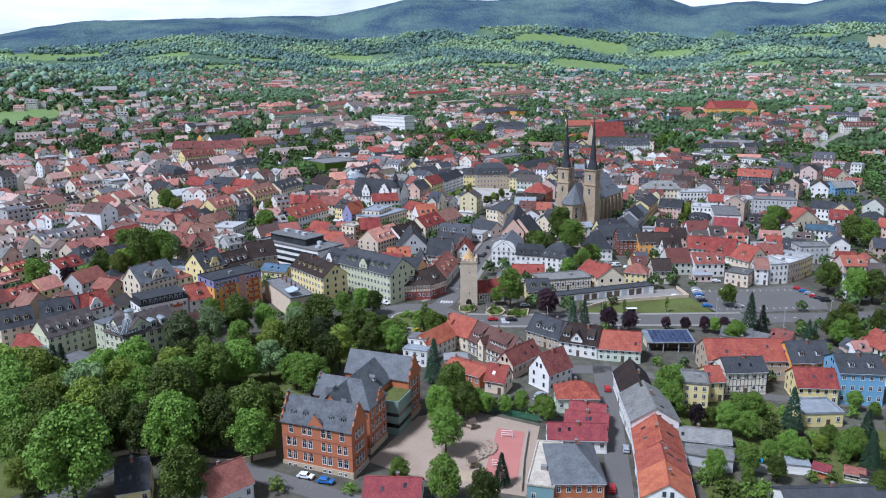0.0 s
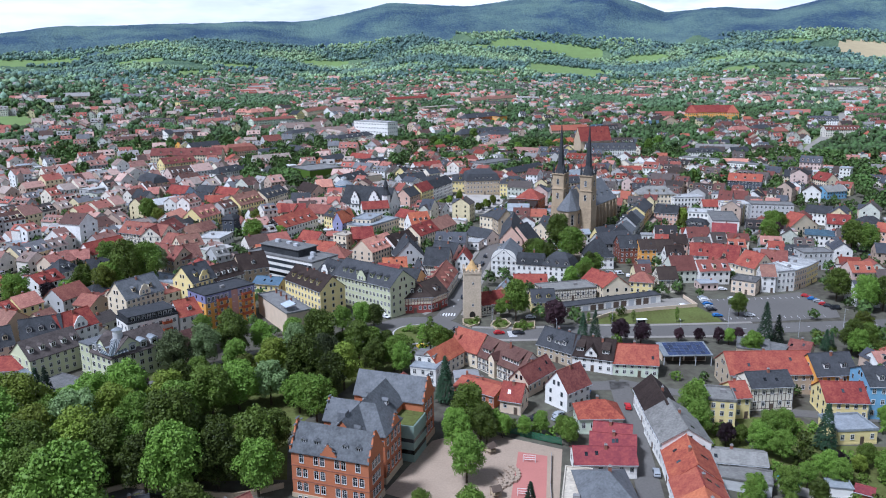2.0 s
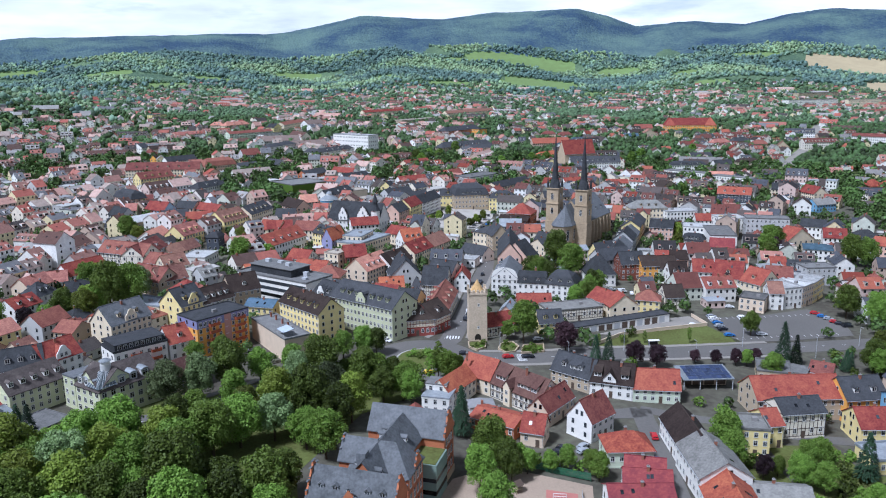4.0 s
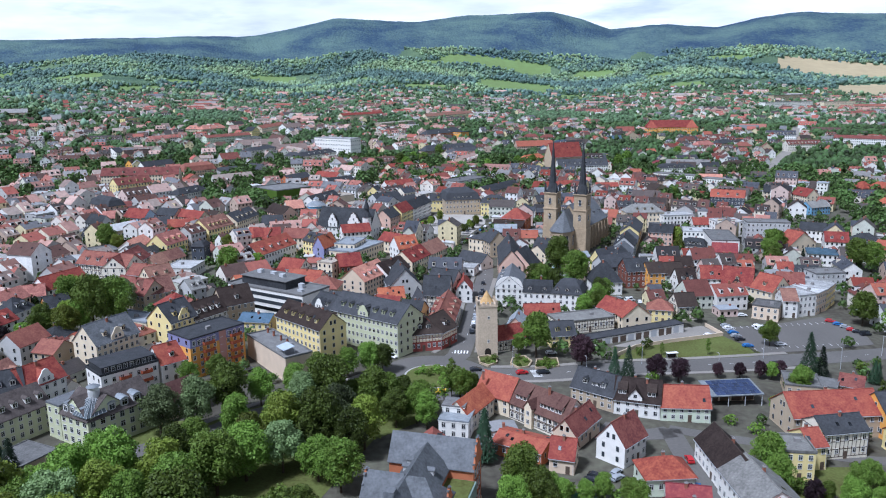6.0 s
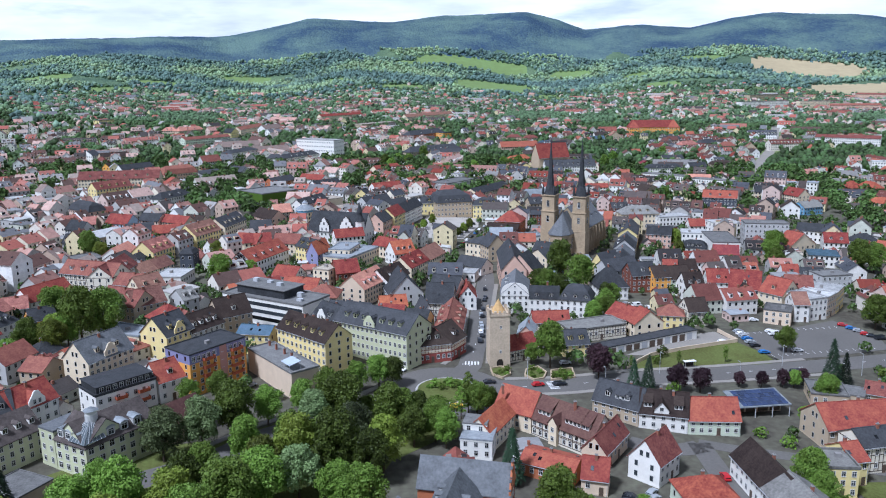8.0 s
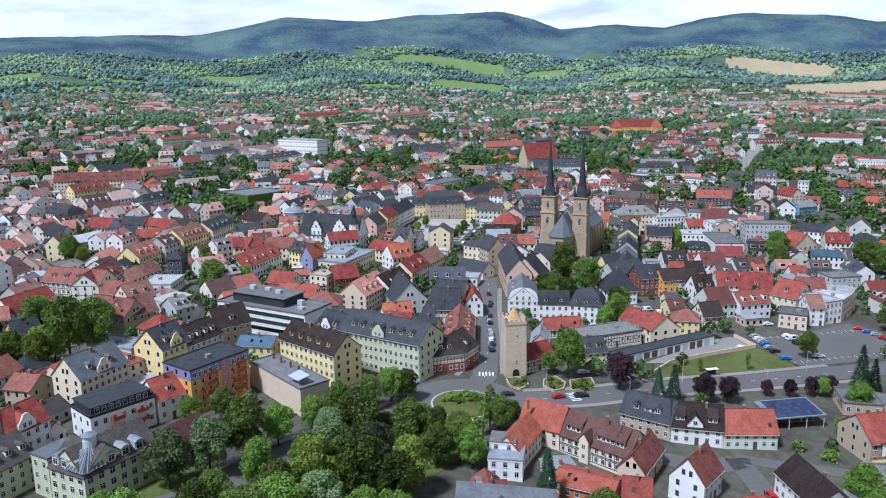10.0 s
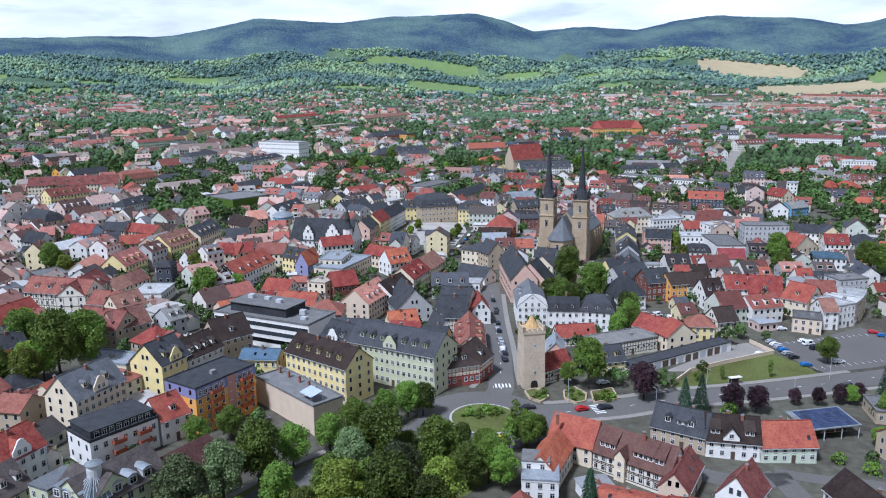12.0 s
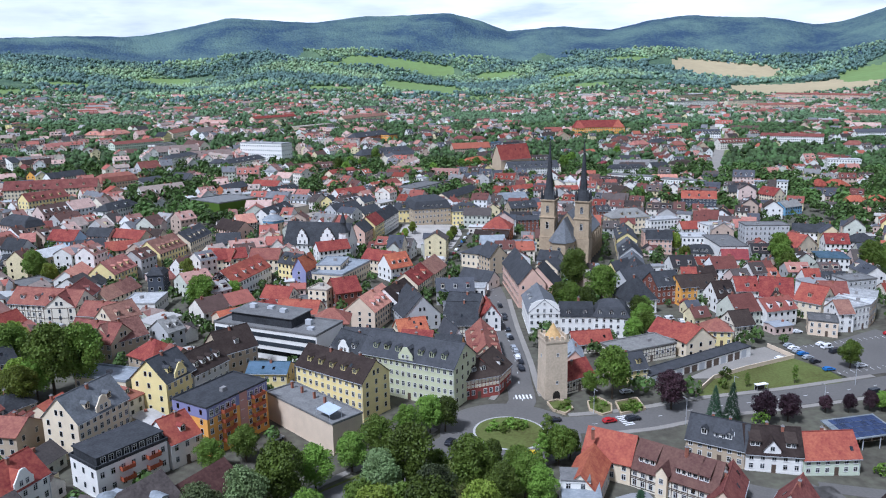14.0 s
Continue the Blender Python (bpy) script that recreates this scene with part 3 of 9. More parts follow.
def house(x, y, r, w, d, he, hr, kind, wall, roof, fl=2, cs=2.5, dorm=0, chim=1, fg=0, name="house", label="", cat="house", sky=1, detail=2, gable_win=True, win=(1.05, 1.5), z=None):
    root = new(name)
    FOOT.append((x, y, radians(r), w / 2, d / 2))
    if kind == "X":
        r, w, d, kind = r + 90, d, w, "G"
    base = gz(x, y) if z is None else z
    root.matrix_world = pose(x, y, base, 0, 0, r)
    roofword = ROOF_WORDS[roof] + ("" if kind == "F" else " pitched")
    tagged(root, label or f"{WALL_WORDS[wall]} house with {roofword} roof", cat)
    L, D = w, d
    # walls
    bm = bmesh.new()
    top = he
    v = [bm.verts.new(p) for p in ((-L / 2, -D / 2, -3), (L / 2, -D / 2, -3), (L / 2, D / 2, -3), (-L / 2, D / 2, -3), (-L / 2, -D / 2, top), (L / 2, -D / 2, top), (L / 2, D / 2, top), (-L / 2, D / 2, top))]
    bm.faces.new((v[0], v[1], v[5], v[4]))
    bm.faces.new((v[2], v[3], v[7], v[6]))
    if kind == "G":
        a, b = bm.verts.new((-L / 2, 0, hr)), bm.verts.new((L / 2, 0, hr))
        bm.faces.new((v[1], v[2], v[6], b, v[5]))
        bm.faces.new((v[3], v[0], v[4], a, v[7]))
    else:
        bm.faces.new((v[1], v[2], v[6], v[5]))
        bm.faces.new((v[3], v[0], v[4], v[7]))
        bm.faces.new((v[4], v[5], v[6], v[7]))
    box(bm, -L / 2 - 0.06, L / 2 + 0.06, -D / 2 - 0.06, D / 2 + 0.06, -3, 0.55)
    if kind != "F":
        box(bm, -L / 2 - 0.12, L / 2 + 0.12, -D / 2 - 0.12, -D / 2 + 0.05, he - 0.45, he - 0.2)
        box(bm, -L / 2 - 0.12, L / 2 + 0.12, D / 2 - 0.05, D / 2 + 0.12, he - 0.45, he - 0.2)
    part("wall", bm, WM[wall], root)
    # roof
    bm = bmesh.new()
    if kind == "G":
        gable_roof(bm, L, D, he, hr)
    elif kind == "H":
        hip_roof(bm, L, D, he, hr)
    elif kind == "M":
        mansard_roof(bm, L, D, he, hr)
    else:
        prism(bm, [(-L / 2 - 0.15, -D / 2 - 0.15), (L / 2 + 0.15, -D / 2 - 0.15), (L / 2 + 0.15, D / 2 + 0.15), (-L / 2 - 0.15, D / 2 + 0.15)], he - 0.02, he + 0.18)
        ph = max(hr - he, 0.3)
        for q in ((-L / 2 - 0.2, L / 2 + 0.2, -D / 2 - 0.2, -D / 2 + 0.12), (-L / 2 - 0.2, L / 2 + 0.2, D / 2 - 0.12, D / 2 + 0.2),
                  (-L / 2 - 0.2, -L / 2 + 0.12, -D / 2 + 0.12, D / 2 - 0.12), (L / 2 - 0.12, L / 2 + 0.2, -D / 2 + 0.12, D / 2 - 0.12)):
            box(bm, *q, he + 0.18, he + ph)
    part("roof", bm, RM[roof], root)
    if kind == "G" and detail > 1:
        bm = bmesh.new()
        tube(bm, 0, 0, -L / 2 - 0.3, L / 2 + 0.3, 0.17, 0.17, 6)
        o = part("ridge", bm, RM[roof], root)
        o.matrix_basis = pose(0, 0, hr + 0.12, 0, 90, 0)
    rnd = random.Random(int(x * 7 + y * 13))
    slope = (hr - he) / (D / 2)
    # dormers along the front and back slopes
    if dorm and kind in "GHM":
        me = dormer_mesh(wall if wall in ("white", "cream", "yellow", "green") else "white", roof)
        span = L * (0.85 if kind == "G" else 0.6)
        for s in ((-1, 1) if detail > 1 else (-1,)):
            for k in range(dorm):
                u = -span / 2 + span * (k + 0.5) / dorm
                inn = D * 0.13 if kind != "M" else 0.3
                ob = new("dormer", me)
                ob.parent = root
                zz = he + inn * slope if kind != "M" else he + 0.5
                ob.matrix_basis = pose(u, s * (D / 2 - inn), zz + 0.1, 0, 0, 0 if s < 0 else 180)
    if chim and kind != "F":
        for k in range(chim):
            u = (-0.3 + 0.6 * (k + 0.5) / chim + rnd.uniform(-0.08, 0.08)) * L
            yy = rnd.choice((-1, 1)) * rnd.uniform(0.4, 0.9)
            chimney(root, u, yy, hr - abs(yy) * slope * 0.9)
    elif chim and kind == "F" and hr > 5:
        bm = bmesh.new()
        box(bm, -0.8, 0.8, -0.6, 0.6, he, he + 1.1)
        o = part("roof_vent", bm, M_CAP, root)
        o.location = (rnd.uniform(-0.2, 0.2) * L, rnd.uniform(-0.15, 0.2) * D, 0.15)
    if sky and kind == "G" and detail > 1:
        for s in (-1, 1):
            for k in range(rnd.randint(0, 2)):
                u, f = rnd.uniform(-0.4, 0.4) * L, rnd.uniform(0.3, 0.65)
                yy = s * D / 2 * (1 - f)
                bm = bmesh.new()
                box(bm, -0.4, 0.4, -0.6, 0.6, -0.05, 0.08)
                ob = part("skylight", bm, M_GLASS, root)
                ob.matrix_basis = pose(u, yy, he + (hr - he) * f + 0.15, -s * math.degrees(math.atan(slope)), 0, 0)
    # a gabled centre bay in front
    for k in range(fg):
        u = -L / 2 + L * (k + 0.5) / fg if fg > 1 else 0.0
        gw, gd = min(5.0, L * 0.5 / max(fg, 1) + 1.5), D / 2
        for s in ((-1, 1) if fg > 1 else (-1,)):
            bm = bmesh.new()
            top = min(hr - 0.6, he + 4.2)
            y0 = s * (D / 2 + 0.15)
            pts = [(-gw / 2, he - 1.0), (gw / 2, he - 1.0), (gw / 2, he + (top - he) * 0.35), (gw * 0.3, he + (top - he) * 0.65), (gw * 0.16, top - 0.3), (0, top), (-gw * 0.16, top - 0.3), (-gw * 0.3, he + (top - he) * 0.65), (-gw / 2, he + (top - he) * 0.35)]
            fr = [bm.verts.new((u + px, y0, pz)) for px, pz in pts]
            bk = [bm.verts.new((u + px, y0 - s * 0.35, pz)) for px, pz in pts]
            bm.faces.new(fr)
            bm.faces.new(bk[::-1])
            for a in range(len(pts)):
                b = (a + 1) % len(pts)
                bm.faces.new((fr[a], bk[a], bk[b], fr[b]))
            bmesh.ops.recalc_face_normals(bm, faces=bm.faces[:])
            part("gable", bm, WM[wall], root)
            bm = bmesh.new()
            zt = top - 0.5
            slab(bm, [(u - gw / 2, s * (D / 2 - 0.1), he + (top - he) * 0.2), (u, s * (D / 2 - 0.1), zt), (u, s * D * 0.08, zt), (u - gw / 2, s * D * 0.2, he + (top - he) * 0.2)], 0.15)
            slab(bm, [(u, s * (D / 2 - 0.1), zt), (u + gw / 2, s * (D / 2 - 0.1), he + (top - he) * 0.2), (u + gw / 2, s * D * 0.2, he + (top - he) * 0.2), (u, s * D * 0.08, zt)], 0.15)
            bmesh.ops.recalc_face_normals(bm, faces=bm.faces[:])
            part("gable_roof", bm, RM[roof], root)
            put_windows(root, [(u - 0.8, s * (D / 2 + 0.17), he + (top - he) * 0.25, 0 if s < 0 else 180), (u + 0.8, s * (D / 2 + 0.17), he + (top - he) * 0.25, 0 if s < 0 else 180)], 0.9, 1.3)
    # windows and door
    if wall in ("timber", "redtimber"):
        if wall == "redtimber":
            bm = bmesh.new()
            box(bm, -L / 2 - 0.03, L / 2 + 0.03, -D / 2 - 0.03, D / 2 + 0.03, 3.5, he - 0.46)
            part("plaster", bm, WM["cream"], root, "cream plaster between the timbers")
        beams(root, L, D, he - 0.2, 0.6 if wall == "timber" else 3.4, M_BEAM if wall == "timber" else M_REDBEAM)
    if fl and detail < 2:
        fh = (he - 0.6) / fl
        h = min(win[1], fh * 0.58)
        cols, gc = max(1, round((L - 0.8) / cs)), max(1, round((D - 2.5) / 3.4))
        spots = [(-L / 2 + L * (k + 0.5) / cols, s * D / 2, 0.5 + fh * (f + 0.52), 0 if s < 0 else 180) for f in range(fl) for k in range(cols) for s in (-1, 1)]
        spots += [(s * L / 2, -D / 2 + D * (k + 0.5) / gc, 0.5 + fh * (f + 0.52), 90 if s > 0 else -90) for f in range(fl) for k in range(gc) for s in (-1, 1)]
        joined_windows(root, spots, win[0], h)
    elif fl:
        fh = (he - 0.6) / fl
        h = min(win[1], fh * 0.58)
        for s in (-1, 1):
            cols = max(1, round((L - 0.8) / cs))
            spots = []
            for f in range(fl):
                for k in range(cols):
                    if f == 0 and s < 0 and k == cols // 2:
                        continue
                    spots.append((-L / 2 + L * (k + 0.5) / cols, s * D / 2, 0.5 + fh * (f + 0.52), 0 if s < 0 else 180))
            if s < 0 and detail > 1:
                put_windows(root, spots, win[0], h)
            else:
                joined_windows(root, spots, win[0], h)
            if gable_win and detail > 1:
                gc = max(1, round((D - 2.5) / 3.4))
                spots = []
                for f in range(fl):
                    for k in range(gc):
                        spots.append((s * L / 2, -D / 2 + D * (k + 0.5) / gc, 0.5 + fh * (f + 0.52), 90 if s > 0 else -90))
                if kind == "G" and hr - he > 3:
                    spots += [(s * L / 2, q, he + (hr - he) * 0.3, 90 if s > 0 else -90) for q in (-0.9, 0.9)]
                if detail > 2:
                    put_windows(root, spots, win[0] * 0.9, h)
                else:
                    joined_windows(root, spots, win[0] * 0.9, h)
        bm = bmesh.new()
        box(bm, -0.55, 0.55, -0.1, 0.05, -0.1, 2.15)
        box(bm, -0.75, 0.75, -0.35, 0.05, -0.6, -0.1)
        cols = max(1, round((L - 0.8) / cs))
        o = part("door", bm, M_DOOR, root)
        o.location = (-L / 2 + L * (cols // 2 + 0.5) / cols, -D / 2, 0.15)
    # gutter and downpipe
    if kind in "GH" and detail > 1:
        drop = 0.45 * slope if kind == "G" else 0.05
        for s in (-1, 1):
            bm = bmesh.new()
            y0 = s * (D / 2 + 0.5)
            box(bm, -L / 2 - 0.2, L / 2 + 0.2, y0 - 0.08, y0 + 0.08, he - drop - 0.2, he - drop - 0.06)
            box(bm, L / 2 - 0.3, L / 2 - 0.2, s * (D / 2 + 0.06) - 0.05, s * (D / 2 + 0.06) + 0.05, 0, he - drop - 0.1)
            part("gutter", bm, M_STEEL, root)
    return root




def row(ax, ay, bx, by, d, *rest, **more):
    """A house given by the two ends of its front, seen from the street from left to right, and its depth."""
    t = math.atan2(by - ay, bx - ax)
    return house((ax + bx) / 2 - d / 2 * math.sin(t), (ay + by) / 2 + d / 2 * math.cos(t), math.degrees(t), math.hypot(bx - ax, by - ay), d, *rest, **more)


def steep_roof(bm, L, D, he, hr, mat=0):
    """Mansard between gable ends: steep lower slopes, shallow upper ones."""
    x, y, i, zm = L / 2 + 0.25, D / 2 + 0.35, 1.5, he + (hr - he) * 0.6
    for s in (-1, 1):
        e = [(-x, s * y, he), (x, s * y, he), (x, s * (y - i), zm), (-x, s * (y - i), zm)]
        f = [(-x, s * (y - i), zm), (x, s * (y - i), zm), (x, 0, hr), (-x, 0, hr)]
        slab(bm, e if s < 0 else e[::-1], 0.22, mat)
        slab(bm, f if s < 0 else f[::-1], 0.22, mat)
    for s in (-1, 1):
        v = [bm.verts.new((s * (x - 0.3), u, w)) for u, w in ((-y + 0.1, he), (y - 0.1, he), (y - i, zm - 0.1), (0, hr - 0.15), (-y + i, zm - 0.1))]
        bm.faces.new(v if s > 0 else v[::-1]).material_index = 1


def limb(root, a, b, depth, he, hr, wall, roof, kind="G", fl=2, cs=2.4, dorm=0, win=(1.05, 1.5), ends=True):
    """One wing of a larger house, by the two ends of its front in the plan; kind X turns its gable to the front."""
    t = math.atan2(b[1] - a[1], b[0] - a[0])
    L, D = math.hypot(b[0] - a[0], b[1] - a[1]), depth
    cx, cy = (a[0] + b[0]) / 2 - D / 2 * math.sin(t), (a[1] + b[1]) / 2 + D / 2 * math.cos(t)
    FOOT.append((cx, cy, t, L / 2, D / 2))
    m = pose(cx - root.location.x, cy - root.location.y, gz(cx, cy) - root.location.z, 0, 0, math.degrees(t))
    bm = bmesh.new()
    box(bm, -L / 2, L / 2, -D / 2, D / 2, -3, he)
    box(bm, -L / 2 - 0.12, L / 2 + 0.12, -D / 2 - 0.12, D / 2 + 0.12, he - 0.4, he - 0.15)
    box(bm, -L / 2 - 0.07, L / 2 + 0.07, -D / 2 - 0.07, D / 2 + 0.07, -3, 0.6)
    if kind in "GX":
        for s in (-1, 1):
            q = [(s * L / 2, -D / 2), (s * L / 2, D / 2)] if kind == "G" else [(L / 2, s * D / 2), (-L / 2, s * D / 2)]
            ridge = (s * L / 2, 0, hr) if kind == "G" else (0, s * D / 2, hr)
            v = [bm.verts.new((*q[0], he)), bm.verts.new((*q[1], he)), bm.verts.new(ridge)]
            bm.faces.new(v if s > 0 else v[::-1])
    part("wall", bm, WM[wall], root).matrix_basis = m
    bm = bmesh.new()
    turn = Matrix.Identity(4)
    if kind == "G":
        gable_roof(bm, L, D, he, hr)
    elif kind == "X":
        gable_roof(bm, D, L, he, hr)
        turn = pose(0, 0, 0, 0, 0, 90)
    elif kind == "H":
        hip_roof(bm, L, D, he, hr)
    elif kind == "M":
        mansard_roof(bm, L, D, he, hr)
    elif kind == "N":
        steep_roof(bm, L, D, he, hr)
    else:
        prism(bm, [(-L / 2 - 0.15, -D / 2 - 0.15), (L / 2 + 0.15, -D / 2 - 0.15), (L / 2 + 0.15, D / 2 + 0.15), (-L / 2 - 0.15, D / 2 + 0.15)], he - 0.02, hr)
    part("roof", bm, (RM[roof], WM[wall]), root).matrix_basis = m @ turn
    fh = (he - 0.6) / max(fl, 1)
    h = min(win[1], fh * 0.6)
    n, ng = max(1, round((L - 0.8) / cs)), max(1, round((D - 1.5) / 3.2))
    me = window_mesh(win[0], h)
    for f in range(fl):
        z = 0.5 + fh * (f + 0.52)
        spots = [(-L / 2 + L * (k + 0.5) / n, -D / 2, 0) for k in range(n)]
        if ends:
            spots += [(s * L / 2, -D / 2 + D * (k + 0.5) / ng, 90 * s) for k in range(ng) for s in (-1, 1)]
        for x, y, r in spots:
            o = new("window", me)
            o.parent = root
            o.matrix_basis = m @ pose(x, y, z, 0, 0, r)
    if dorm:
        me = dormer_mesh("white", roof)
        for k in range(dorm):
            o = new("dormer", me)
            o.parent = root
            inn = 0.35 if kind in "MN" else D * 0.14
            o.matrix_basis = m @ pose(-L / 2 + L * (k + 0.5) / dorm, -D / 2 + inn, he + (0.7 if kind in "MN" else inn * (hr - he) / (D / 2) + 0.1))
    return m


def shed_dormer(root, m, u, w, D, he, hr, wall, roof):
    """A wide dormer with a lean-to roof and a band of windows."""
    bm = bmesh.new()
    y0, z1 = -D / 2 + 1.3, he + 2.9
    box(bm, u - w / 2, u + w / 2, y0, -0.8, he, z1)
    part("dormer_wall", bm, WM[wall], root).matrix_basis = m
    bm = bmesh.new()
    slab(bm, [(u - w / 2 - 0.3, y0 - 0.5, z1 - 0.05), (u + w / 2 + 0.3, y0 - 0.5, z1 - 0.05), (u + w / 2 + 0.3, -0.2, hr + 0.1), (u - w / 2 - 0.3, -0.2, hr + 0.1)], 0.15)
    part("dormer_roof", bm, RM[roof], root).matrix_basis = m
    n = max(2, int(w / 1.3))
    for k in range(n):
        o = new("window", window_mesh(0.95, 1.1))
        o.parent = root
        o.matrix_basis = m @ pose(u - w / 2 + w * (k + 0.5) / n, y0, z1 - 0.95)


# ---- landmarks ----
def wing(root, x0, x1, y0, y1, he, hr, wall, roof, axis="x", kind="G"):
    """One wing of a larger building, in the building's frame: walls and roof as parts."""
    cx, cy = (x0 + x1) / 2, (y0 + y1) / 2
    L, D = (x1 - x0, y1 - y0) if axis == "x" else (y1 - y0, x1 - x0)
    m = pose(cx, cy, 0, 0, 0, 0 if axis == "x" else 90)
    bm = bmesh.new()
    box(bm, -L / 2, L / 2, -D / 2, D / 2, -3, he)
    if kind == "G":
        for s in (-1, 1):
            f = [bm.verts.new((s * L / 2, -D / 2, he)), bm.verts.new((s * L / 2, D / 2, he)), bm.verts.new((s * L / 2, 0, hr))]
            bm.faces.new(f if s > 0 else f[::-1])
    box(bm, -L / 2 - 0.15, L / 2 + 0.15, -D / 2 - 0.15, D / 2 + 0.15, he - 0.5, he - 0.15)
    w = part("wall", bm, WM[wall] if isinstance(wall, str) else wall, root)
    w.matrix_basis = m
    bm = bmesh.new()
    (gable_roof if kind == "G" else hip_roof)(bm, L, D, he, hr)
    r = part("roof", bm, RM[roof], root)
    r.matrix_basis = m


def build_school():
    root = new("school_building")
    root.matrix_world = pose(-32.5, 176.4, gz(-32.5, 180), 0, 0, -18.2)
    tagged(root, "orange brick school building with slate roofs and gables", "school")
    c, s = math.cos(radians(-18.2)), math.sin(radians(-18.2))
    for cx, cy, hw, hd in ((-10, 4, 11, 5), (-10, 22, 8, 15), (-10, 38, 11, 5)):
        FOOT.append((-32.5 + cx * c - cy * s, 176.4 + cx * s + cy * c, radians(-18.2), hw, hd))
    H = 13.2
    wing(root, -20.4, 0, 0, 8.4, H, 18.6, "brick", "zinc", "x")
    wing(root, -20.0, 0.6, 34.3, 42.7, H, 18.6, "brick", "zinc", "x")
    wing(root, -15.5, -5.5, 8.0, 34.6, H - 0.4, 18.4, "brick", "zinc", "y")
    wing(root, -14.5, -1.4, 12.8, 23.2, H, 18.9, "brick", "zinc", "x", "H")
    wing(root, -20.5, -12, 17.0, 25.0, H, 17.5, "brick", "zinc", "x", "G")
    # stone plinth and string courses
    bm = bmesh.new()
    for x0, x1, y0, y1 in ((-20.6, 0.2, -0.2, 8.6), (-20.2, 0.8, 34.1, 42.9), (-15.7, -5.3, 8.6, 34.1), (-14.5, -1.2, 12.6, 23.4)):
        box(bm, x0, x1, y0, y1, -3, 1.7)
    part("plinth", bm, WM["stone"], root, "pale sandstone plinth")
    for z in (5.2, 9.0):
        for x0, x1, y0, y1 in ((-20.5, 0.1, -0.1, 8.5), (-20.1, 0.7, 34.2, 42.8), (-14.5, -1.3, 12.7, 23.3)):
            bm = bmesh.new()
            box(bm, x0, x1, y0, y1, z, z + 0.22)
            part("string_course", bm, M_CHIM, root, "darker brick string course")
    # stair-like gables
    def fancy(x, y, w, turn, z0=None):
        bm = bmesh.new()
        z0 = H - 0.2 if z0 is None else z0
        k = w / 8.4
        p = [(-w / 2, 0), (w / 2, 0), (w / 2, 1.0 * k), (w * 0.42, 1.2 * k), (w * 0.27, 2.9 * k), (w * 0.25, 3.3 * k), (w * 0.1, 5.2 * k), (0, 6.3 * k), (-w * 0.1, 5.2 * k), (-w * 0.25, 3.3 * k), (-w * 0.27, 2.9 * k), (-w * 0.42, 1.2 * k), (-w / 2, 1.0 * k)]
        a = [bm.verts.new((u, -0.2, v)) for u, v in p]
        b = [bm.verts.new((u, 0.25, v)) for u, v in p]
        bm.faces.new(a)
        bm.faces.new(b[::-1])
        for k in range(len(p)):
            j = (k + 1) % len(p)
            bm.faces.new((a[j], a[k], b[k], b[j]))
        bmesh.ops.recalc_face_normals(bm, faces=bm.faces[:])
        g = part("gable", bm, WM["brick"], root, "shaped brick gable with pale coping")
        g.matrix_basis = pose(x, y, z0, 0, 0, turn)
        bm = bmesh.new()
        for k in range(2, len(p) - 1):
            u0, v0, u1, v1 = *p[k], *p[k + 1]
            box(bm, min(u0, u1) - 0.03, max(u0, u1) + 0.03, -0.23, 0.28, max(v0, v1) - 0.05, max(v0, v1) + 0.05)
        part("coping", bm, RM["zinc"], g, "grey stone coping")
        put_windows(root, [(x + dx * math.cos(radians(turn)), y + dx * math.sin(radians(turn)), z0 + 2.2, turn) for dx in (-0.01,)], 1.0, 1.7, True)
    fancy(-10.2, -0.15, 4.2, 0)
    fancy(0.1, 4.2, 8.6, 90)
    fancy(0.7, 38.5, 8.6, 90)
    fancy(-1.3, 19.5, 5.0, 90)
    fancy(-20.5, 4.2, 8.6, -90)
    fancy(-20.6, 21, 6.5, -90)
    # rows of tall round-headed windows
    spots = []
    for f, z in enumerate((3.6, 7.3, 11.0)):
        for g, gx in enumerate((-17.6, -12.9, -7.3, -2.7)):
            for dx in ((-0.85, 0.85) if not (f == 2 and g in (0, 3)) else (0,)):
                spots.append((gx + dx, 0, z, 0))
        spots += [(0, 2.6, z, 90), (0, 4.2, z, 90), (0, 5.8, z, 90)] + [(-20.4, v, z, -90) for v in (2.4, 4.2, 6.0)]
        spots += [(0.6, v, z, 90) for v in (36.4, 38.5, 40.6)] + [(-1.4, v, z, 90) for v in (14.6, 17.2, 19.4, 21.6)]
        spots += [(u, 42.7, z, 180) for u in (-17, -14, -11, -8, -5, -2)] + [(-15.5, v, z, -90) for v in (10.5, 13, 27, 29.5, 32)]
        spots += [(-20.5, v, z, -90) for v in (19, 21, 23)] + [(u, 12.8, z, 0) for u in (-4.2,)]
    put_windows(root, spots, 1.2, 1.95, True)
    put_windows(root, [(gx + dx, -0.2, 0.8, 0) for gx in (-17.6, -12.9, -7.3, -2.7) for dx in (-0.8, 0.8)], 0.9, 0.8)
    put_windows(root, [(0.2, v, 0.8, 90) for v in (3.2, 5.4)], 0.9, 0.8)
    # dormers in the slate
    me = dormer_mesh("grey", "zinc", 1.3, 1.1, 2.0)
    for u in (-17.5, -14.0, -6.5, -3.0):
        o = new("dormer", me)
        o.parent = root
        o.matrix_basis = pose(u, 1.3, H + 1.3, 0, 0, 0)
    for v, sx in ((10.5, 1), (27.5, 1), (10, -1), (13, -1), (28, -1), (31, -1)):
        o = new("dormer", me)
        o.parent = root
        o.matrix_basis = pose(-10.5 + sx * 3.6, v, H + 1.5, 0, 0, 90 * sx)
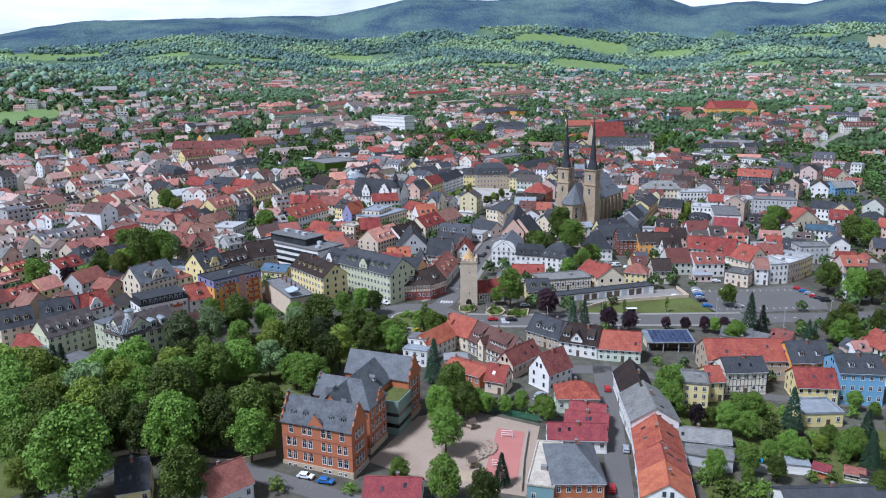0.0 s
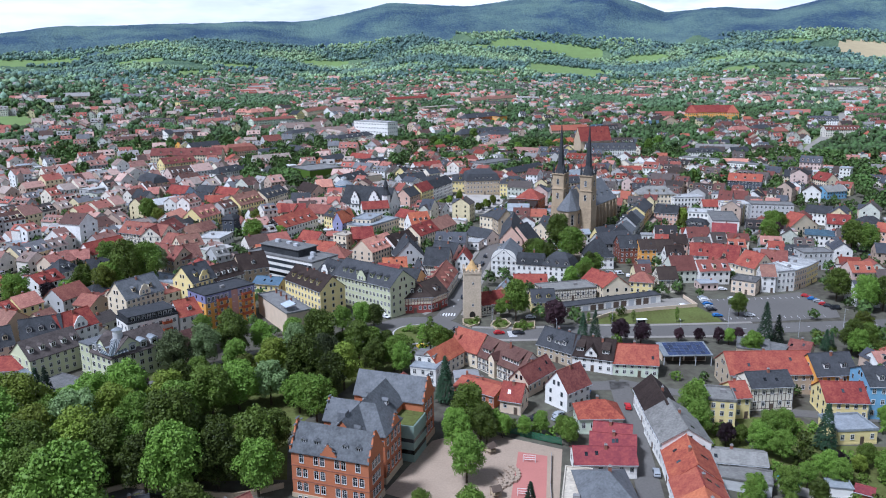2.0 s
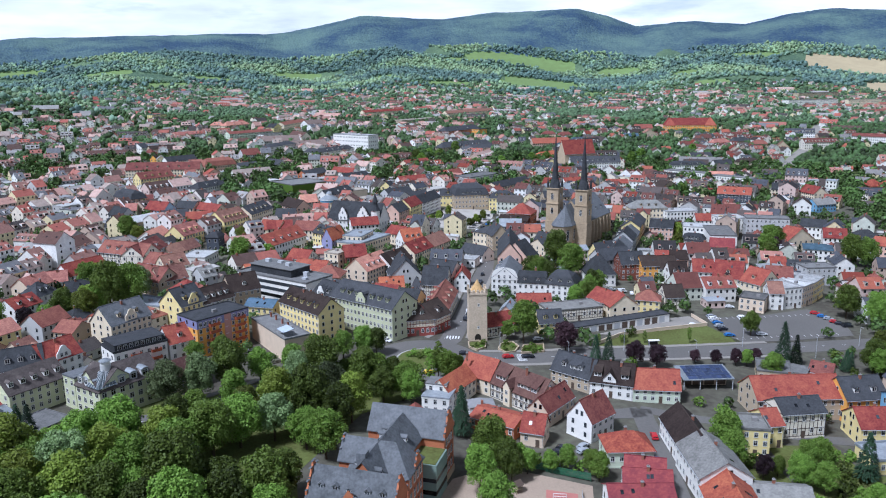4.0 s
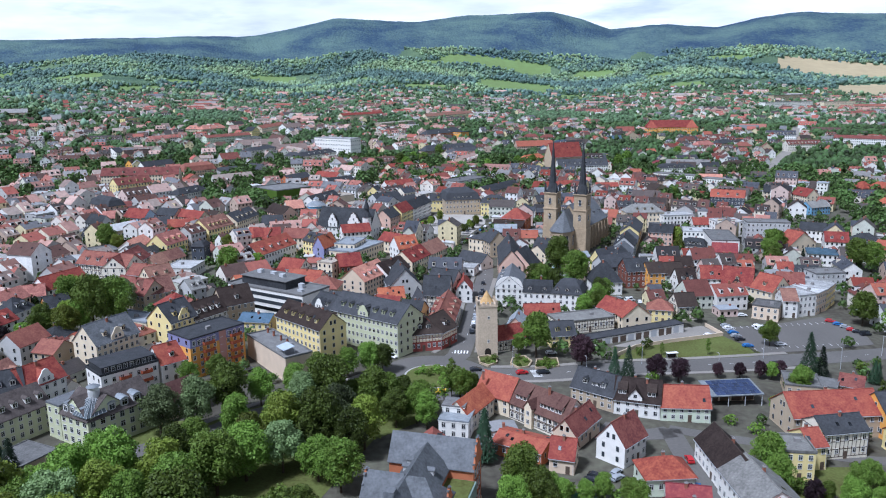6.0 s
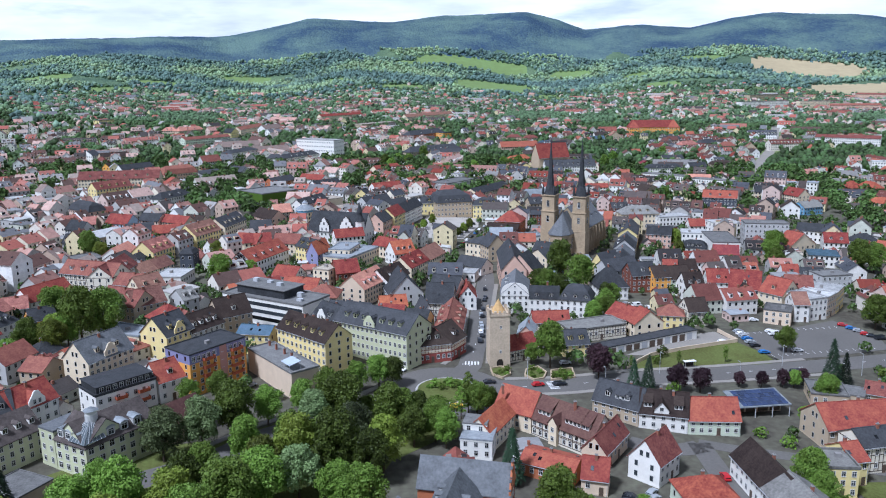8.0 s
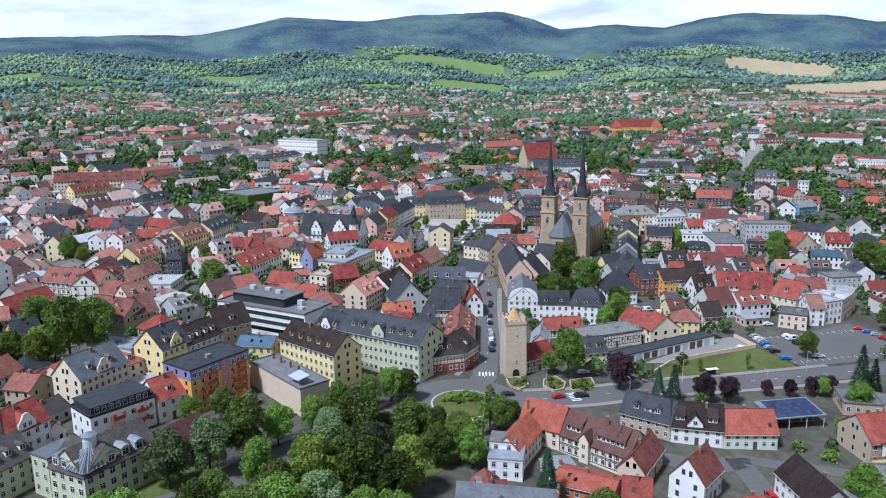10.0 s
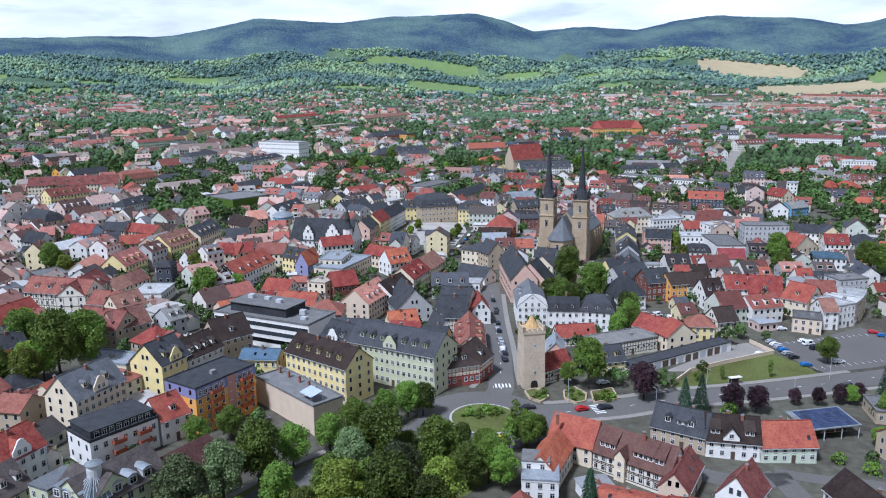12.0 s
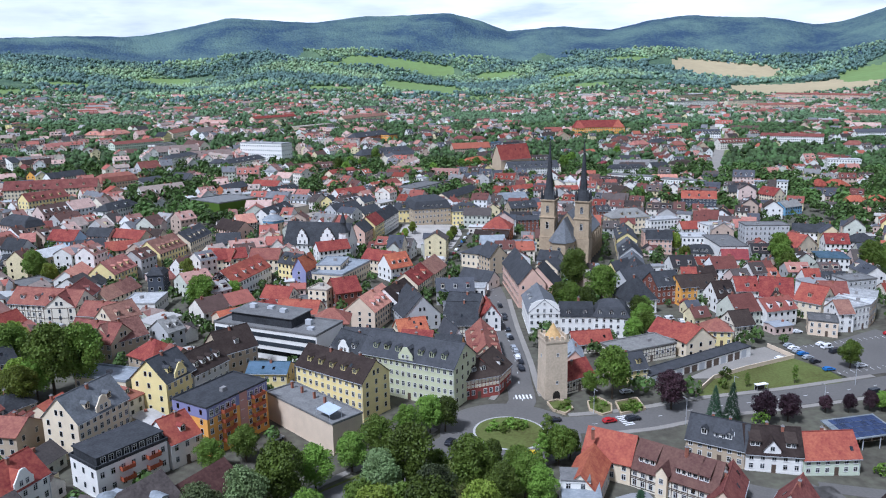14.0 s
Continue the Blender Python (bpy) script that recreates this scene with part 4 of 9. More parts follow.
    bm = bmesh.new()
    box(bm, -1.1, 1.1, -1.1, 1.1, -1.5, 1.2)
    o = part("roof_vent", bm, RM["zinc"], root)
    o.location = (-11.5, 10.8, 18.2)
    bm = bmesh.new()
    box(bm, -0.8, 0.8, -0.1, 0.1, 0, 2.8)
    o = part("door", bm, M_DOOR, root)
    o.matrix_basis = pose(-1.35, 14.0, 0.2, 0, 0, 90)
    # modern glazed annex with planted roof
    bm = bmesh.new()
    for k, z in enumerate((-1, 3.4, 6.6)):
        box(bm, -6, 1.4, 25.2, 34.3, z if k else -3, z + (2.1 if k else 3.0))
    box(bm, -6, 1.4, 25.2, 34.3, 8.7, 10.2)
    box(bm, -6, 1.3, 25.3, 34.2, -3, 10.0)
    part("annex", bm, shader("annex_panel", (0.20, 0.27, 0.23), 0.6, 0.1), root, "grey-green panelled modern annex")
    for z in (2.1, 5.5):
        bm = bmesh.new()
        box(bm, -5.8, 1.36, 25.26, 34.2, z, z + 1.25)
        part("window", bm, M_GLASS, root, "dark ribbon window")
    bm = bmesh.new()
    box(bm, -5.6, 1.0, 25.6, 34.0, 10.1, 10.35)
    part("planted_roof", bm, M_LAWN, root, "mossy planted flat roof")


def build_gate_tower():
    root = new("gate_tower")
    x, y = -5.7, 321.3
    root.matrix_world = pose(x, y, gz(x, y), 0, 0, 2)
    FOOT.append((x, y, radians(2), 4, 4))
    tagged(root, "medieval sandstone gate tower with battlements and tiled cap", "tower")
    m = shader("tower_stone", (0.55, 0.45, 0.33), 0.95, 0.22, 0.25, 1.6, 0.35, rows=0.35)
    bm = bmesh.new()
    v0, v1 = 3.75, 3.5
    a = [bm.verts.new((s * v0, t * v0, -3)) for s, t in ((-1, -1), (1, -1), (1, 1), (-1, 1))]
    b = [bm.verts.new((s * v1, t * v1, 19.6)) for s, t in ((-1, -1), (1, -1), (1, 1), (-1, 1))]
    for k in range(4):
        bm.faces.new((a[k], a[(k + 1) % 4], b[(k + 1) % 4], b[k]))
    bm.faces.new(b)
    part("shaft", bm, m, root)
    bm = bmesh.new()
    box(bm, -3.75, 3.75, -3.75, 3.75, 18.6, 19.3)
    part("cornice", bm, m, root)
    for k in range(5):
        for s in (-1, 1):
            for ax in (0, 1):
                u = -3.3 + 6.6 * k / 4
                bm = bmesh.new()
                box(bm, -0.45, 0.45, -0.3, 0.3, 0, 1.7 if k in (0, 4) else 1.25)
                o = part("merlon", bm, m, root)
                o.matrix_basis = pose(u, s * 3.45, 19.3, 0, 0, 0) if ax == 0 else pose(s * 3.45, u, 19.3, 0, 0, 90)
    bm = bmesh.new()
    tube(bm, 0, 0, 19.3, 24.2, 2.9, 0.0, 8)
    part("cap", bm, shader("tower_tiles", (0.55, 0.36, 0.16), 0.85, 0.3, 0.6, 4, 0.4, rows=0.3), root, "ochre tiled pyramid cap")
    put_windows(root, [(0.3, -3.58, 14.6, 0), (0.2, -3.66, 5.5, 0), (-3.6, 0.4, 13.5, -90), (3.58, 0.0, 12.0, 90)], 0.7, 1.0)
    # arched gateway: a flat near-black face paints the shade of its opening
    bm = bmesh.new()
    p = [(-1.2, -1.0), (1.2, -1.0), (1.2, 1.4)] + [(1.2 * math.cos(a), 1.4 + 1.4 * math.sin(a)) for a in np.linspace(0.3, math.pi - 0.3, 7)] + [(-1.2, 1.4)]
    f = [bm.verts.new((u, -3.80, v)) for u, v in p]
    bm.faces.new(f)
    part("archway_shade", bm, shader("passage_shade", (0.03, 0.026, 0.022), 0.95, 0.2), root, "flat dark face painted as the shade of an arched passage")


def build_church():
    root = new("church")
    x, y, r = 62.2, 496.9, -32.8
    base = gz(x, y)
    root.matrix_world = pose(x, y, base, 0, 0, r)
    for cx, cy, hw, hd in ((0, 23, 12, 20), (0, -6, 13, 13)):
        c, s = math.cos(radians(r)), math.sin(radians(r))
        FOOT.append((x + cx * c - cy * s, y + cx * s + cy * c, radians(r), hw, hd))
    tagged(root, "gothic sandstone church with twin slate spires", "church")
    m = shader("church_stone", (0.40, 0.31, 0.205), 0.95, 0.3, 0.12, 1.0, 0.3, rows=0.4)
    for tx in (-9.4, 9.4):
        bm = bmesh.new()
        rings = [[bm.verts.new((tx + sx * q, sy * q, z)) for sx, sy in ((-1, -1), (1, -1), (1, 1), (-1, 1))] for q, z in ((4.3, -2), (4.3, 14), (4.0, 14.3), (4.0, 25), (3.8, 25.3), (3.8, 34.5))]
        for lo, up in zip(rings, rings[1:]):
            for k in range(4):
                bm.faces.new((lo[k], lo[(k + 1) % 4], up[(k + 1) % 4], up[k]))
        bm.faces.new(rings[-1])
        part("tower", bm, m, root, "square sandstone bell tower")
        for z in (13.8, 24.8, 34.2):
            bm = bmesh.new()
            box(bm, tx - 4.4, tx + 4.4, -4.4, 4.4, z, z + 0.5)
            part("cornice", bm, m, root)
        put_windows(root, [(tx + dx, -4.02 + dy, z, t) for z in (20.5, 29.5) for dx, dy, t in ((0, 0, 0), (4.02, 4.02, 90), (-4.02, 4.02, -90), (0, 8.04, 180))], 1.5, 3.2, True)
        bm = bmesh.new()
        tube(bm, tx, 0, 34.6, 40, 3.9, 2.4, 8)
        tube(bm, tx, 0, 40, 67.5, 2.2, 0.06, 8)
        for sx in (-1, 1):
            for sy in (-1, 1):
                tube(bm, tx + sx * 3.3, sy * 3.3, 34.5, 37, 0.75, 0.75, 6)
                tube(bm, tx + sx * 3.3, sy * 3.3, 37, 41.5, 0.8, 0.0, 6)
        part("spire", bm, RM["slate"], root, "needle-like slate spire with corner turrets")
        bm = bmesh.new()
        tube(bm, tx, 0, 67.0, 69.8, 0.07, 0.05, 5)
        tube(bm, tx, 0, 67.8, 68.3, 0.3, 0.3, 6)
        part("finial", bm, M_STEEL, root, "metal finial")
    # nave
    wing(root, -10.8, 10.8, 3.5, 43, 14.5, 27, m, "zinc", "y")
    for k in range(7):
        for s in (-1, 1):
            bm = bmesh.new()
            box(bm, -0.9, 0.9, -0.55, 0.55, -2, 10.5)
            box(bm, -0.6, 0.6, -0.45, 0.45, 10.5, 13.2)
            b = part("buttress", bm, m, root)
            b.matrix_basis = pose(s * 11.6, 6 + 6 * k, 0)
    put_windows(root, [(s * 10.8, 9 + 6 * k, 7.6, 90 * s) for k in range(6) for s in (-1, 1)], 2.0, 7.5, True)
    me = dormer_mesh("grey", "slate", 1.2, 1.0, 1.8)
    for k in range(4):
        for s in (-1, 1):
            o = new("dormer", me)
            o.parent = root
            o.matrix_basis = pose(s * 7.6, 10 + 9 * k, 18.3, 0, 0, 90 * s)
    # choir with a five-sided end
    P = [(-6.4, 4), (-6.4, -10), (-3.4, -15), (3.4, -15), (6.4, -10), (6.4, 4)]
    bm = bmesh.new()
    prism(bm, P[::1], -2, 13.5)
    bmesh.ops.recalc_face_normals(bm, faces=bm.faces[:])
    part("choir", bm, m, root, "polygonal sandstone choir")
    bm = bmesh.new()
    Q = [(px * 1.08, py * 1.04 if py < 0 else py, 13.4) for px, py in P]
    for k in range(5):
        a, b = Q[k], Q[k + 1]
        top = (0, -5, 25) if k in (1, 2, 3) else None
        if k == 0:
            slab(bm, [a, b, (0, -5, 25), (0, 6, 25)], 0.25)
        elif k == 4:
            slab(bm, [a, b, (0, 6, 25), (0, -5, 25)], 0.25)
        else:
            slab(bm, [a, b, top], 0.25)
    bmesh.ops.recalc_face_normals(bm, faces=bm.faces[:])
    part("choir_roof", bm, RM["zinc"], root)
    put_windows(root, [(0, -15, 7.5, 0), (-6.4, -3, 7.5, -90), (6.4, -6, 7.5, 90), (-4.95, -12.5, 7.5, -59), (4.95, -12.5, 7.5, 59)], 1.8, 6.0, True)


# ---- trees ----
def leaf_cloud(rng, clumps, per, size, squash=0.9):
    """Small leaf cards over the surface of many clumps; returns vertices and quads."""
    V = []
    for cx, cy, cz, cr in clumps:
        n = max(6, int(per * cr * cr))
        d = rng.normal(size=(n, 3))
        d /= np.linalg.norm(d, axis=1)[:, None]
        d[:, 2] = np.where(d[:, 2] < -0.5, -d[:, 2], d[:, 2])
        p = np.array((cx, cy, cz)) + d * (cr * (0.62 + 0.45 * rng.random((n, 1)))) * (1, 1, squash)
        nrm = d + rng.normal(size=(n, 3)) * 0.55
        nrm /= np.linalg.norm(nrm, axis=1)[:, None]
        a = np.cross(nrm, rng.normal(size=(n, 3)))
        a /= np.linalg.norm(a, axis=1)[:, None] + 1e-9
        b = np.cross(nrm, a)
        s = (size * (0.6 + 0.8 * rng.random((n, 1))))
        V.append(np.stack([p - a * s, p + b * s * 0.7, p + a * s, p - b * s * 0.7], 1).reshape(-1, 3))
    V = np.concatenate(V)
    return V, np.arange(len(V)).reshape(-1, 4)


def mesh_of(name, V, F, mats, idx=None):
    me = bpy.data.meshes.new(name)
    me.from_pydata(V.tolist(), [], F.tolist())
    for m in mats:
        me.materials.append(m)
    if idx is not None:
        me.polygons.foreach_set("material_index", np.asarray(idx, np.int32))
    return me


def crown_clumps(rng, R, H, z0, n, tall=1.0):
    out = []
    for k in range(n):
        a, u = 2.399963 * k + rng.uniform(-0.4, 0.4), (k + 0.5) / n
        z = z0 + H * (0.08 + 0.86 * u)
        prof = math.sin(math.pi * min(1, 0.16 + 0.78 * u)) ** 0.7
        rr = R * prof * rng.uniform(0.45, 0.85)
        out.append((rr * math.cos(a), rr * math.sin(a), z, rng.uniform(0.26, 0.42) * R))
    out.append((0, 0, z0 + H * 0.55, R * 0.55))
    return out


def trunk_mesh(rng, h, r):
    bm = bmesh.new()
    tube(bm, 0, 0, -0.5, h * 0.55, r, r * 0.6, 7)
    for k in range(5):
        a = 2 * math.pi * k / 5 + rng.uniform(-0.3, 0.3)
        z0, ln = h * rng.uniform(0.3, 0.5), h * rng.uniform(0.25, 0.4)
        base = Vector((0, 0, z0))
        tip = base + Vector((math.cos(a) * ln * 0.7, math.sin(a) * ln * 0.7, ln))
        q = (tip - base).to_track_quat("Z", "Y").to_matrix().to_4x4()
        vs = len(bm.verts)
        tube(bm, 0, 0, 0, (tip - base).length, r * 0.4, r * 0.12, 5)
        bm.verts.ensure_lookup_table()
        bmesh.ops.transform(bm, matrix=Matrix.Translation(base) @ q, verts=bm.verts[vs:])
    me = bpy.data.meshes.new("trunk")
    bm.to_mesh(me)
    bm.free()
    me.materials.append(M_TRUNK)
    return me


TREES = {}


def tree_parts(kind, n):
    key = (kind, n)
    if key not in TREES:
        rng = np.random.default_rng(100 + n * 17 + len(kind))
        if kind == "conifer":
            V = []
            for k in range(16):
                u = k / 16
                z, rr = 1.2 + 10.5 * u, 2.6 * (1 - u) ** 0.9 + 0.15
                m = int(26 + 90 * rr / 2.6)
                a = rng.random(m) * 2 * np.pi
                q = rr * (0.35 + 0.65 * np.sqrt(rng.random(m)))
                p = np.stack([q * np.cos(a), q * np.sin(a), z + (rr - q) * 0.5 + rng.normal(size=m) * 0.15], -1)
                t = np.stack([np.cos(a), np.sin(a), np.full(m, -0.45)], -1)
                s = np.stack([-np.sin(a), np.cos(a), np.zeros(m)], -1)
                sz = 0.42 * (0.6 + 0.7 * rng.random((m, 1)))
                V.append(np.stack([p - t * sz, p + s * sz * 0.45, p + t * sz, p - s * sz * 0.45], 1).reshape(-1, 3))
            V = np.concatenate(V)
            crown = mesh_of("crown", V, np.arange(len(V)).reshape(-1, 4), [M_NEEDLE])
            TREES[key] = (trunk_mesh(rng, 5, 0.2), crown)
        else:
            mat = {"broad": M_LEAF, "silver": M_LEAF2, "purple": M_LEAF3, "lime": M_LEAF4, "bush": M_LEAF, "slim": M_LEAF}[kind]
            if kind == "bush":
                cl, tr = crown_clumps(rng, 1.3, 1.8, 0.0, 9), (1.0, 0.06)
            elif kind == "slim":
                cl, tr = crown_clumps(rng, 2.0, 9.5, 1.6, 26), (8, 0.2)
            else:
                cl, tr = crown_clumps(rng, 4.6, 9.0, 2.6, 34), (9, 0.32)
            per = 110 if kind == "bush" else 120
            V, F = leaf_cloud(rng, cl, per, 0.17 if kind == "bush" else 0.205)
            TREES[key] = (trunk_mesh(rng, *tr), mesh_of("crown", V, F, [mat]))
    return TREES[key]


TREE_WORDS = {"broad": "leafy green broadleaf tree in full summer leaf", "silver": "grey-green silvery broadleaf tree", "purple": "dark purple-leaved broadleaf tree", "lime": "yellow-green broadleaf tree in leaf",
              "conifer": "dark green pointed conifer tree", "bush": "rounded green garden bush", "slim": "slender upright green tree"}
TREE_SPOTS = []


def tree(x, y, kind="broad", s=1.0, n=None, where="", h=None):
    rnd = random.Random(int(x * 31 + y * 57))
    n = rnd.randrange(4) if n is None else n
    tr, cr = tree_parts(kind, n)
    root = new("bush" if kind == "bush" else "tree")
    sz = s * rnd.uniform(0.92, 1.15) if h is None else h
    root.matrix_world = Matrix.LocRotScale((x, y, gz(x, y)), Euler((0, 0, rnd.uniform(0, 6.28))), (s, s, sz))
    tagged(root, TREE_WORDS[kind] + (" " + where if where else ""), "bush" if kind == "bush" else "tree", group="trees " + (where or "of the town"))
    for nm, me in (("trunk", tr), ("crown", cr)):
        o = new(nm, me)
        o.parent = root
    TREE_SPOTS.append((x, y, 4.0 * s))


GRID = {}
GRID_N = [0]


def free(x, y, m=0.0):
    """Whether a place lies clear of all footprints, with a margin."""
    while GRID_N[0] < len(FOOT):
        fx, fy, r, a, b = FOOT[GRID_N[0]]
        k = math.hypot(a, b) + 10
        for i in range(int((fx - k) // 25), int((fx + k) // 25) + 1):
            for j in range(int((fy - k) // 25), int((fy + k) // 25) + 1):
                GRID.setdefault((i, j), []).append((fx, fy, math.cos(r), math.sin(r), a, b))
        GRID_N[0] += 1
    for fx, fy, c, s, a, b in GRID.get((int(x // 25), int(y // 25)), ()):
        dx, dy = x - fx, y - fy
        if abs(dx * c + dy * s) < a + m and abs(dy * c - dx * s) < b + m:
            return False
    return True


def near_line(x, y, line, d):
    for a, b in zip(line, line[1:]):
        ab = (b[0] - a[0], b[1] - a[1])
        t = max(0, min(1, ((x - a[0]) * ab[0] + (y - a[1]) * ab[1]) / (ab[0] ** 2 + ab[1] ** 2 + 1e-9)))
        if math.hypot(x - a[0] - t * ab[0], y - a[1] - t * ab[1]) < d:
            return True
    return False

# ---- houses of the town, one by one ----
house(-47.3, 331.0, -39, 33.6, 15, 13, 18.5, "G", "green", "slate", fl=4, dorm=7, fg=1, cs=2.1)
house(-65.5, 344.3, -50, 13.6, 12, 11, 16, "G", "white", "slate", fl=3, dorm=2, fg=1)
house(-16.8, 396.8, -30, 13.7, 16, 6, 13, "G", "timber", "slate", fl=2)
house(-37.4, 400.9, 9, 15.3, 20, 6, 14, "X", "grey", "slate", fl=2)
house(-29.4, 365.7, 9, 5.2, 14, 6, 11, "X", "white", "slate", fl=2)
house(-42.4, 378.9, 9, 11.5, 9, 5, 9, "G", "cream", "orange", fl=1)
house(-71.7, 324.4, -47, 27.3, 12, 12, 17, "G", "yellow", "brown", fl=4, dorm=5, chim=3)
c6_house = row(-94.0, 317.6, -76.4, 291.6, 10, 8.4, 9.0, "F", "beige", "flatgrey", fl=0)
house(2.6, 326.5, 22, 12.1, 8, 5, 9, "G", "timber", "red", fl=1)
house(8.8, 341.1, -16, 6.1, 12, 6, 9, "X", "pink", "metal", fl=2)
house(22.1, 359.5, -2, 15.1, 8, 4, 7.5, "G", "timber", "red", fl=1)
house(24.4, 331.2, 4, 10.0, 10, 5, 9, "G", "yellow", "slate", fl=2, dorm=2)
house(37.0, 349.9, 14, 24.8, 12, 5, 5.6, "F", "timber", "grey", fl=1)
house(54.3, 358.8, 30, 11.4, 12, 6, 10, "X", "cream", "red", fl=2)
b3_house = house(53.2, 337.2, 21, 51.9, 6, 3, 3.4, "F", "white", "slate", fl=0)
house(73.9, 360.1, -18, 10.4, 9, 6, 9.5, "H", "yellow", "dkred", fl=2)
house(85.8, 364.9, 4, 9.0, 10, 6.5, 11, "G", "timber", "brown", fl=2)
house(61.3, 406.2, 2, 14.4, 14, 6, 15, "H", "white", "slate", fl=2)
house(79.8, 417.0, 5, 12.5, 12, 9, 14, "G", "brickred", "slate", fl=3, dorm=1)
house(87.8, 412.8, 3, 8.5, 12, 9, 13, "G", "orange", "brown", fl=3)
house(96.7, 413.1, 7, 10.6, 12, 8, 13, "G", "palegreen", "brown", fl=3)
house(99.3, 400.8, 1, 9.2, 12, 7, 13, "G", "white", "brown", fl=2, dorm=2)
house(114.5, 406.5, -13, 10.1, 12, 8, 13, "G", "white", "red", fl=3, dorm=1)
house(125.7, 399.5, -29, 13.8, 14, 7, 14, "G", "cream", "red", fl=2, dorm=1)
house(135.1, 385.4, -60, 11.7, 14, 8, 14, "G", "cream", "red", fl=2, dorm=1)
house(146.2, 389.9, -19, 11.9, 14, 8, 14, "G", "white", "dkred", fl=3)
house(122.1, 397.5, 12, 7.2, 9, 6, 9, "X", "cream", "brown", fl=2)
house(175.9, 412.0, 3, 15.7, 11, 9, 9.6, "F", "grey", "flatgrey", fl=3)
house(191.6, 509.4, -13, 25.7, 12, 16, 16.6, "F", "grey", "flatgrey", fl=5)
house(126.0, 513.3, -24, 14.7, 11, 9, 13, "G", "pink", "slate", fl=3)
house(-4.0, 241.7, -34, 14.8, 10, 4, 5.5, "G", "brick", "red", fl=1)
house(5.5, 234.0, -21, 6.6, 8, 4.5, 8.5, "G", "beige", "red", fl=1)
house(12.7, 250.1, 51, 15.9, 7, 5, 9, "G", "beige", "dkred", fl=1)
house(22.6, 239.2, -48, 8.9, 11, 6.5, 12, "X", "white", "dkred", fl=2)
house(29.2, 223.4, 1, 12.5, 10, 5, 8.5, "H", "palegreen", "orange", fl=1)
house(26.3, 199.3, -1, 15.9, 9, 4, 6.5, "G", "white", "maroon", fl=1)
house(30.2, 206.5, -11, 12.0, 8, 4, 6.5, "G", "white", "maroon", fl=1)
house(31.4, 212.7, -15, 10.3, 8, 4, 6.5, "G", "white", "maroon", fl=1)
house(22.9, 177.0, 2, 12.2, 19, 7, 12, "H", "brick", "zinc", fl=2)
house(16.1, 177.7, -11, 6.4, 22, 6, 6.5, "F", "teal", "beigeroof", fl=1)
house(47.9, 227.7, -91, 21.3, 10, 6, 10.5, "G", "white", "brown", fl=2)
house(48.5, 210.6, -90, 18.6, 13, 7, 11, "G", "white", "grey", fl=2)
house(47.4, 193.5, -96, 15.3, 12, 5, 9.5, "G", "white", "orange", fl=1)
house(45.9, 181.4, -95, 9.3, 12, 5, 9, "G", "white", "red", fl=1)
house(44.5, 171.0, -98, 11.1, 12, 5, 9, "G", "white", "orange", fl=1)
house(59.9, 200.9, -11, 17.6, 8, 4, 5.5, "G", "timber", "grey", fl=1)
house(60.8, 192.7, -20, 13.0, 7, 3, 3.6, "F", "grey", "grey", fl=0)
house(66.7, 230.0, -10, 7.6, 10, 8, 8.8, "F", "yellow", "grey", fl=3)
house(73.4, 235.6, 6, 5.0, 10, 7, 10, "G", "yellow", "red", fl=2)
house(84.6, 241.8, 6, 13.6, 10, 8, 11, "G", "timber", "slate", fl=2)
house(90.1, 256.2, 1, 27.6, 14, 7, 12, "G", "tan", "red", fl=2)
house(109.3, 253.5, 6, 13.7, 12, 8, 13, "G", "orange", "slate", fl=2, dorm=2)
house(105.9, 237.2, -4, 12.4, 12, 6, 10, "G", "yellow", "red", fl=2)
house(119.6, 239.1, -4, 13.6, 14, 11, 14.5, "G", "blue", "slate", fl=3, dorm=2)
house(100.7, 221.2, 5, 11.7, 10, 4, 4.8, "F", "yellow", "metal", fl=1)
house(84.5, 172.3, 5, 25.3, 12, 3, 6, "G", "white", "slate", fl=1)
house(-140.6, 308.5, 58, 17.5, 12, 11, 17, "G", "cream", "zinc", fl=4, fg=1, dorm=2, cs=2.0)
e2_house = house(-128.6, 288.6, 42, 18.6, 12, 8, 8.8, "F", "white", "slate", fl=2)
house(-117.1, 297.8, 42, 9.3, 11, 7, 12, "G", "white", "red", fl=2, dorm=1)
e4_house = house(-105.7, 307.4, 48, 21.9, 13, 14, 14.5, "F", "orange", "slate", fl=5)
house(-124.3, 330.5, 57, 12.4, 13, 11, 17, "G", "yellow", "slate", fl=3, dorm=2, fg=1)
house(-115.9, 340.4, 54, 15.3, 12, 9.5, 14.5, "G", "grey", "brown", fl=3, dorm=4)
house(-106.8, 355.2, 35, 13.3, 12, 10, 16, "G", "tan", "brown", fl=3, dorm=1)
house(-93.4, 337.6, -15, 12.7, 9, 8, 10, "G", "yellow", "blueroof", fl=2)
e9_house = house(-91.3, 374.2, -35, 43.6, 17, 11, 11.8, "F", "white", "flatgrey", fl=0)
house(-143.2, 347.7, -28, 19.4, 10, 5, 5.8, "F", "cream", "metal", fl=1)
house(-153.3, 380.6, -32, 20.9, 12, 7, 12.5, "G", "tan", "dkred", fl=2)
house(-146.5, 380.7, 40, 13.8, 12, 7, 12.5, "G", "tan", "brownred", fl=2)
house(-180.3, 422.0, -24, 30.9, 12, 9, 14, "G", "timber", "dkred", fl=3, dorm=4)
house(-173.2, 424.7, 84, 28.0, 12, 9, 14, "G", "timber", "dkred", fl=3, dorm=2)
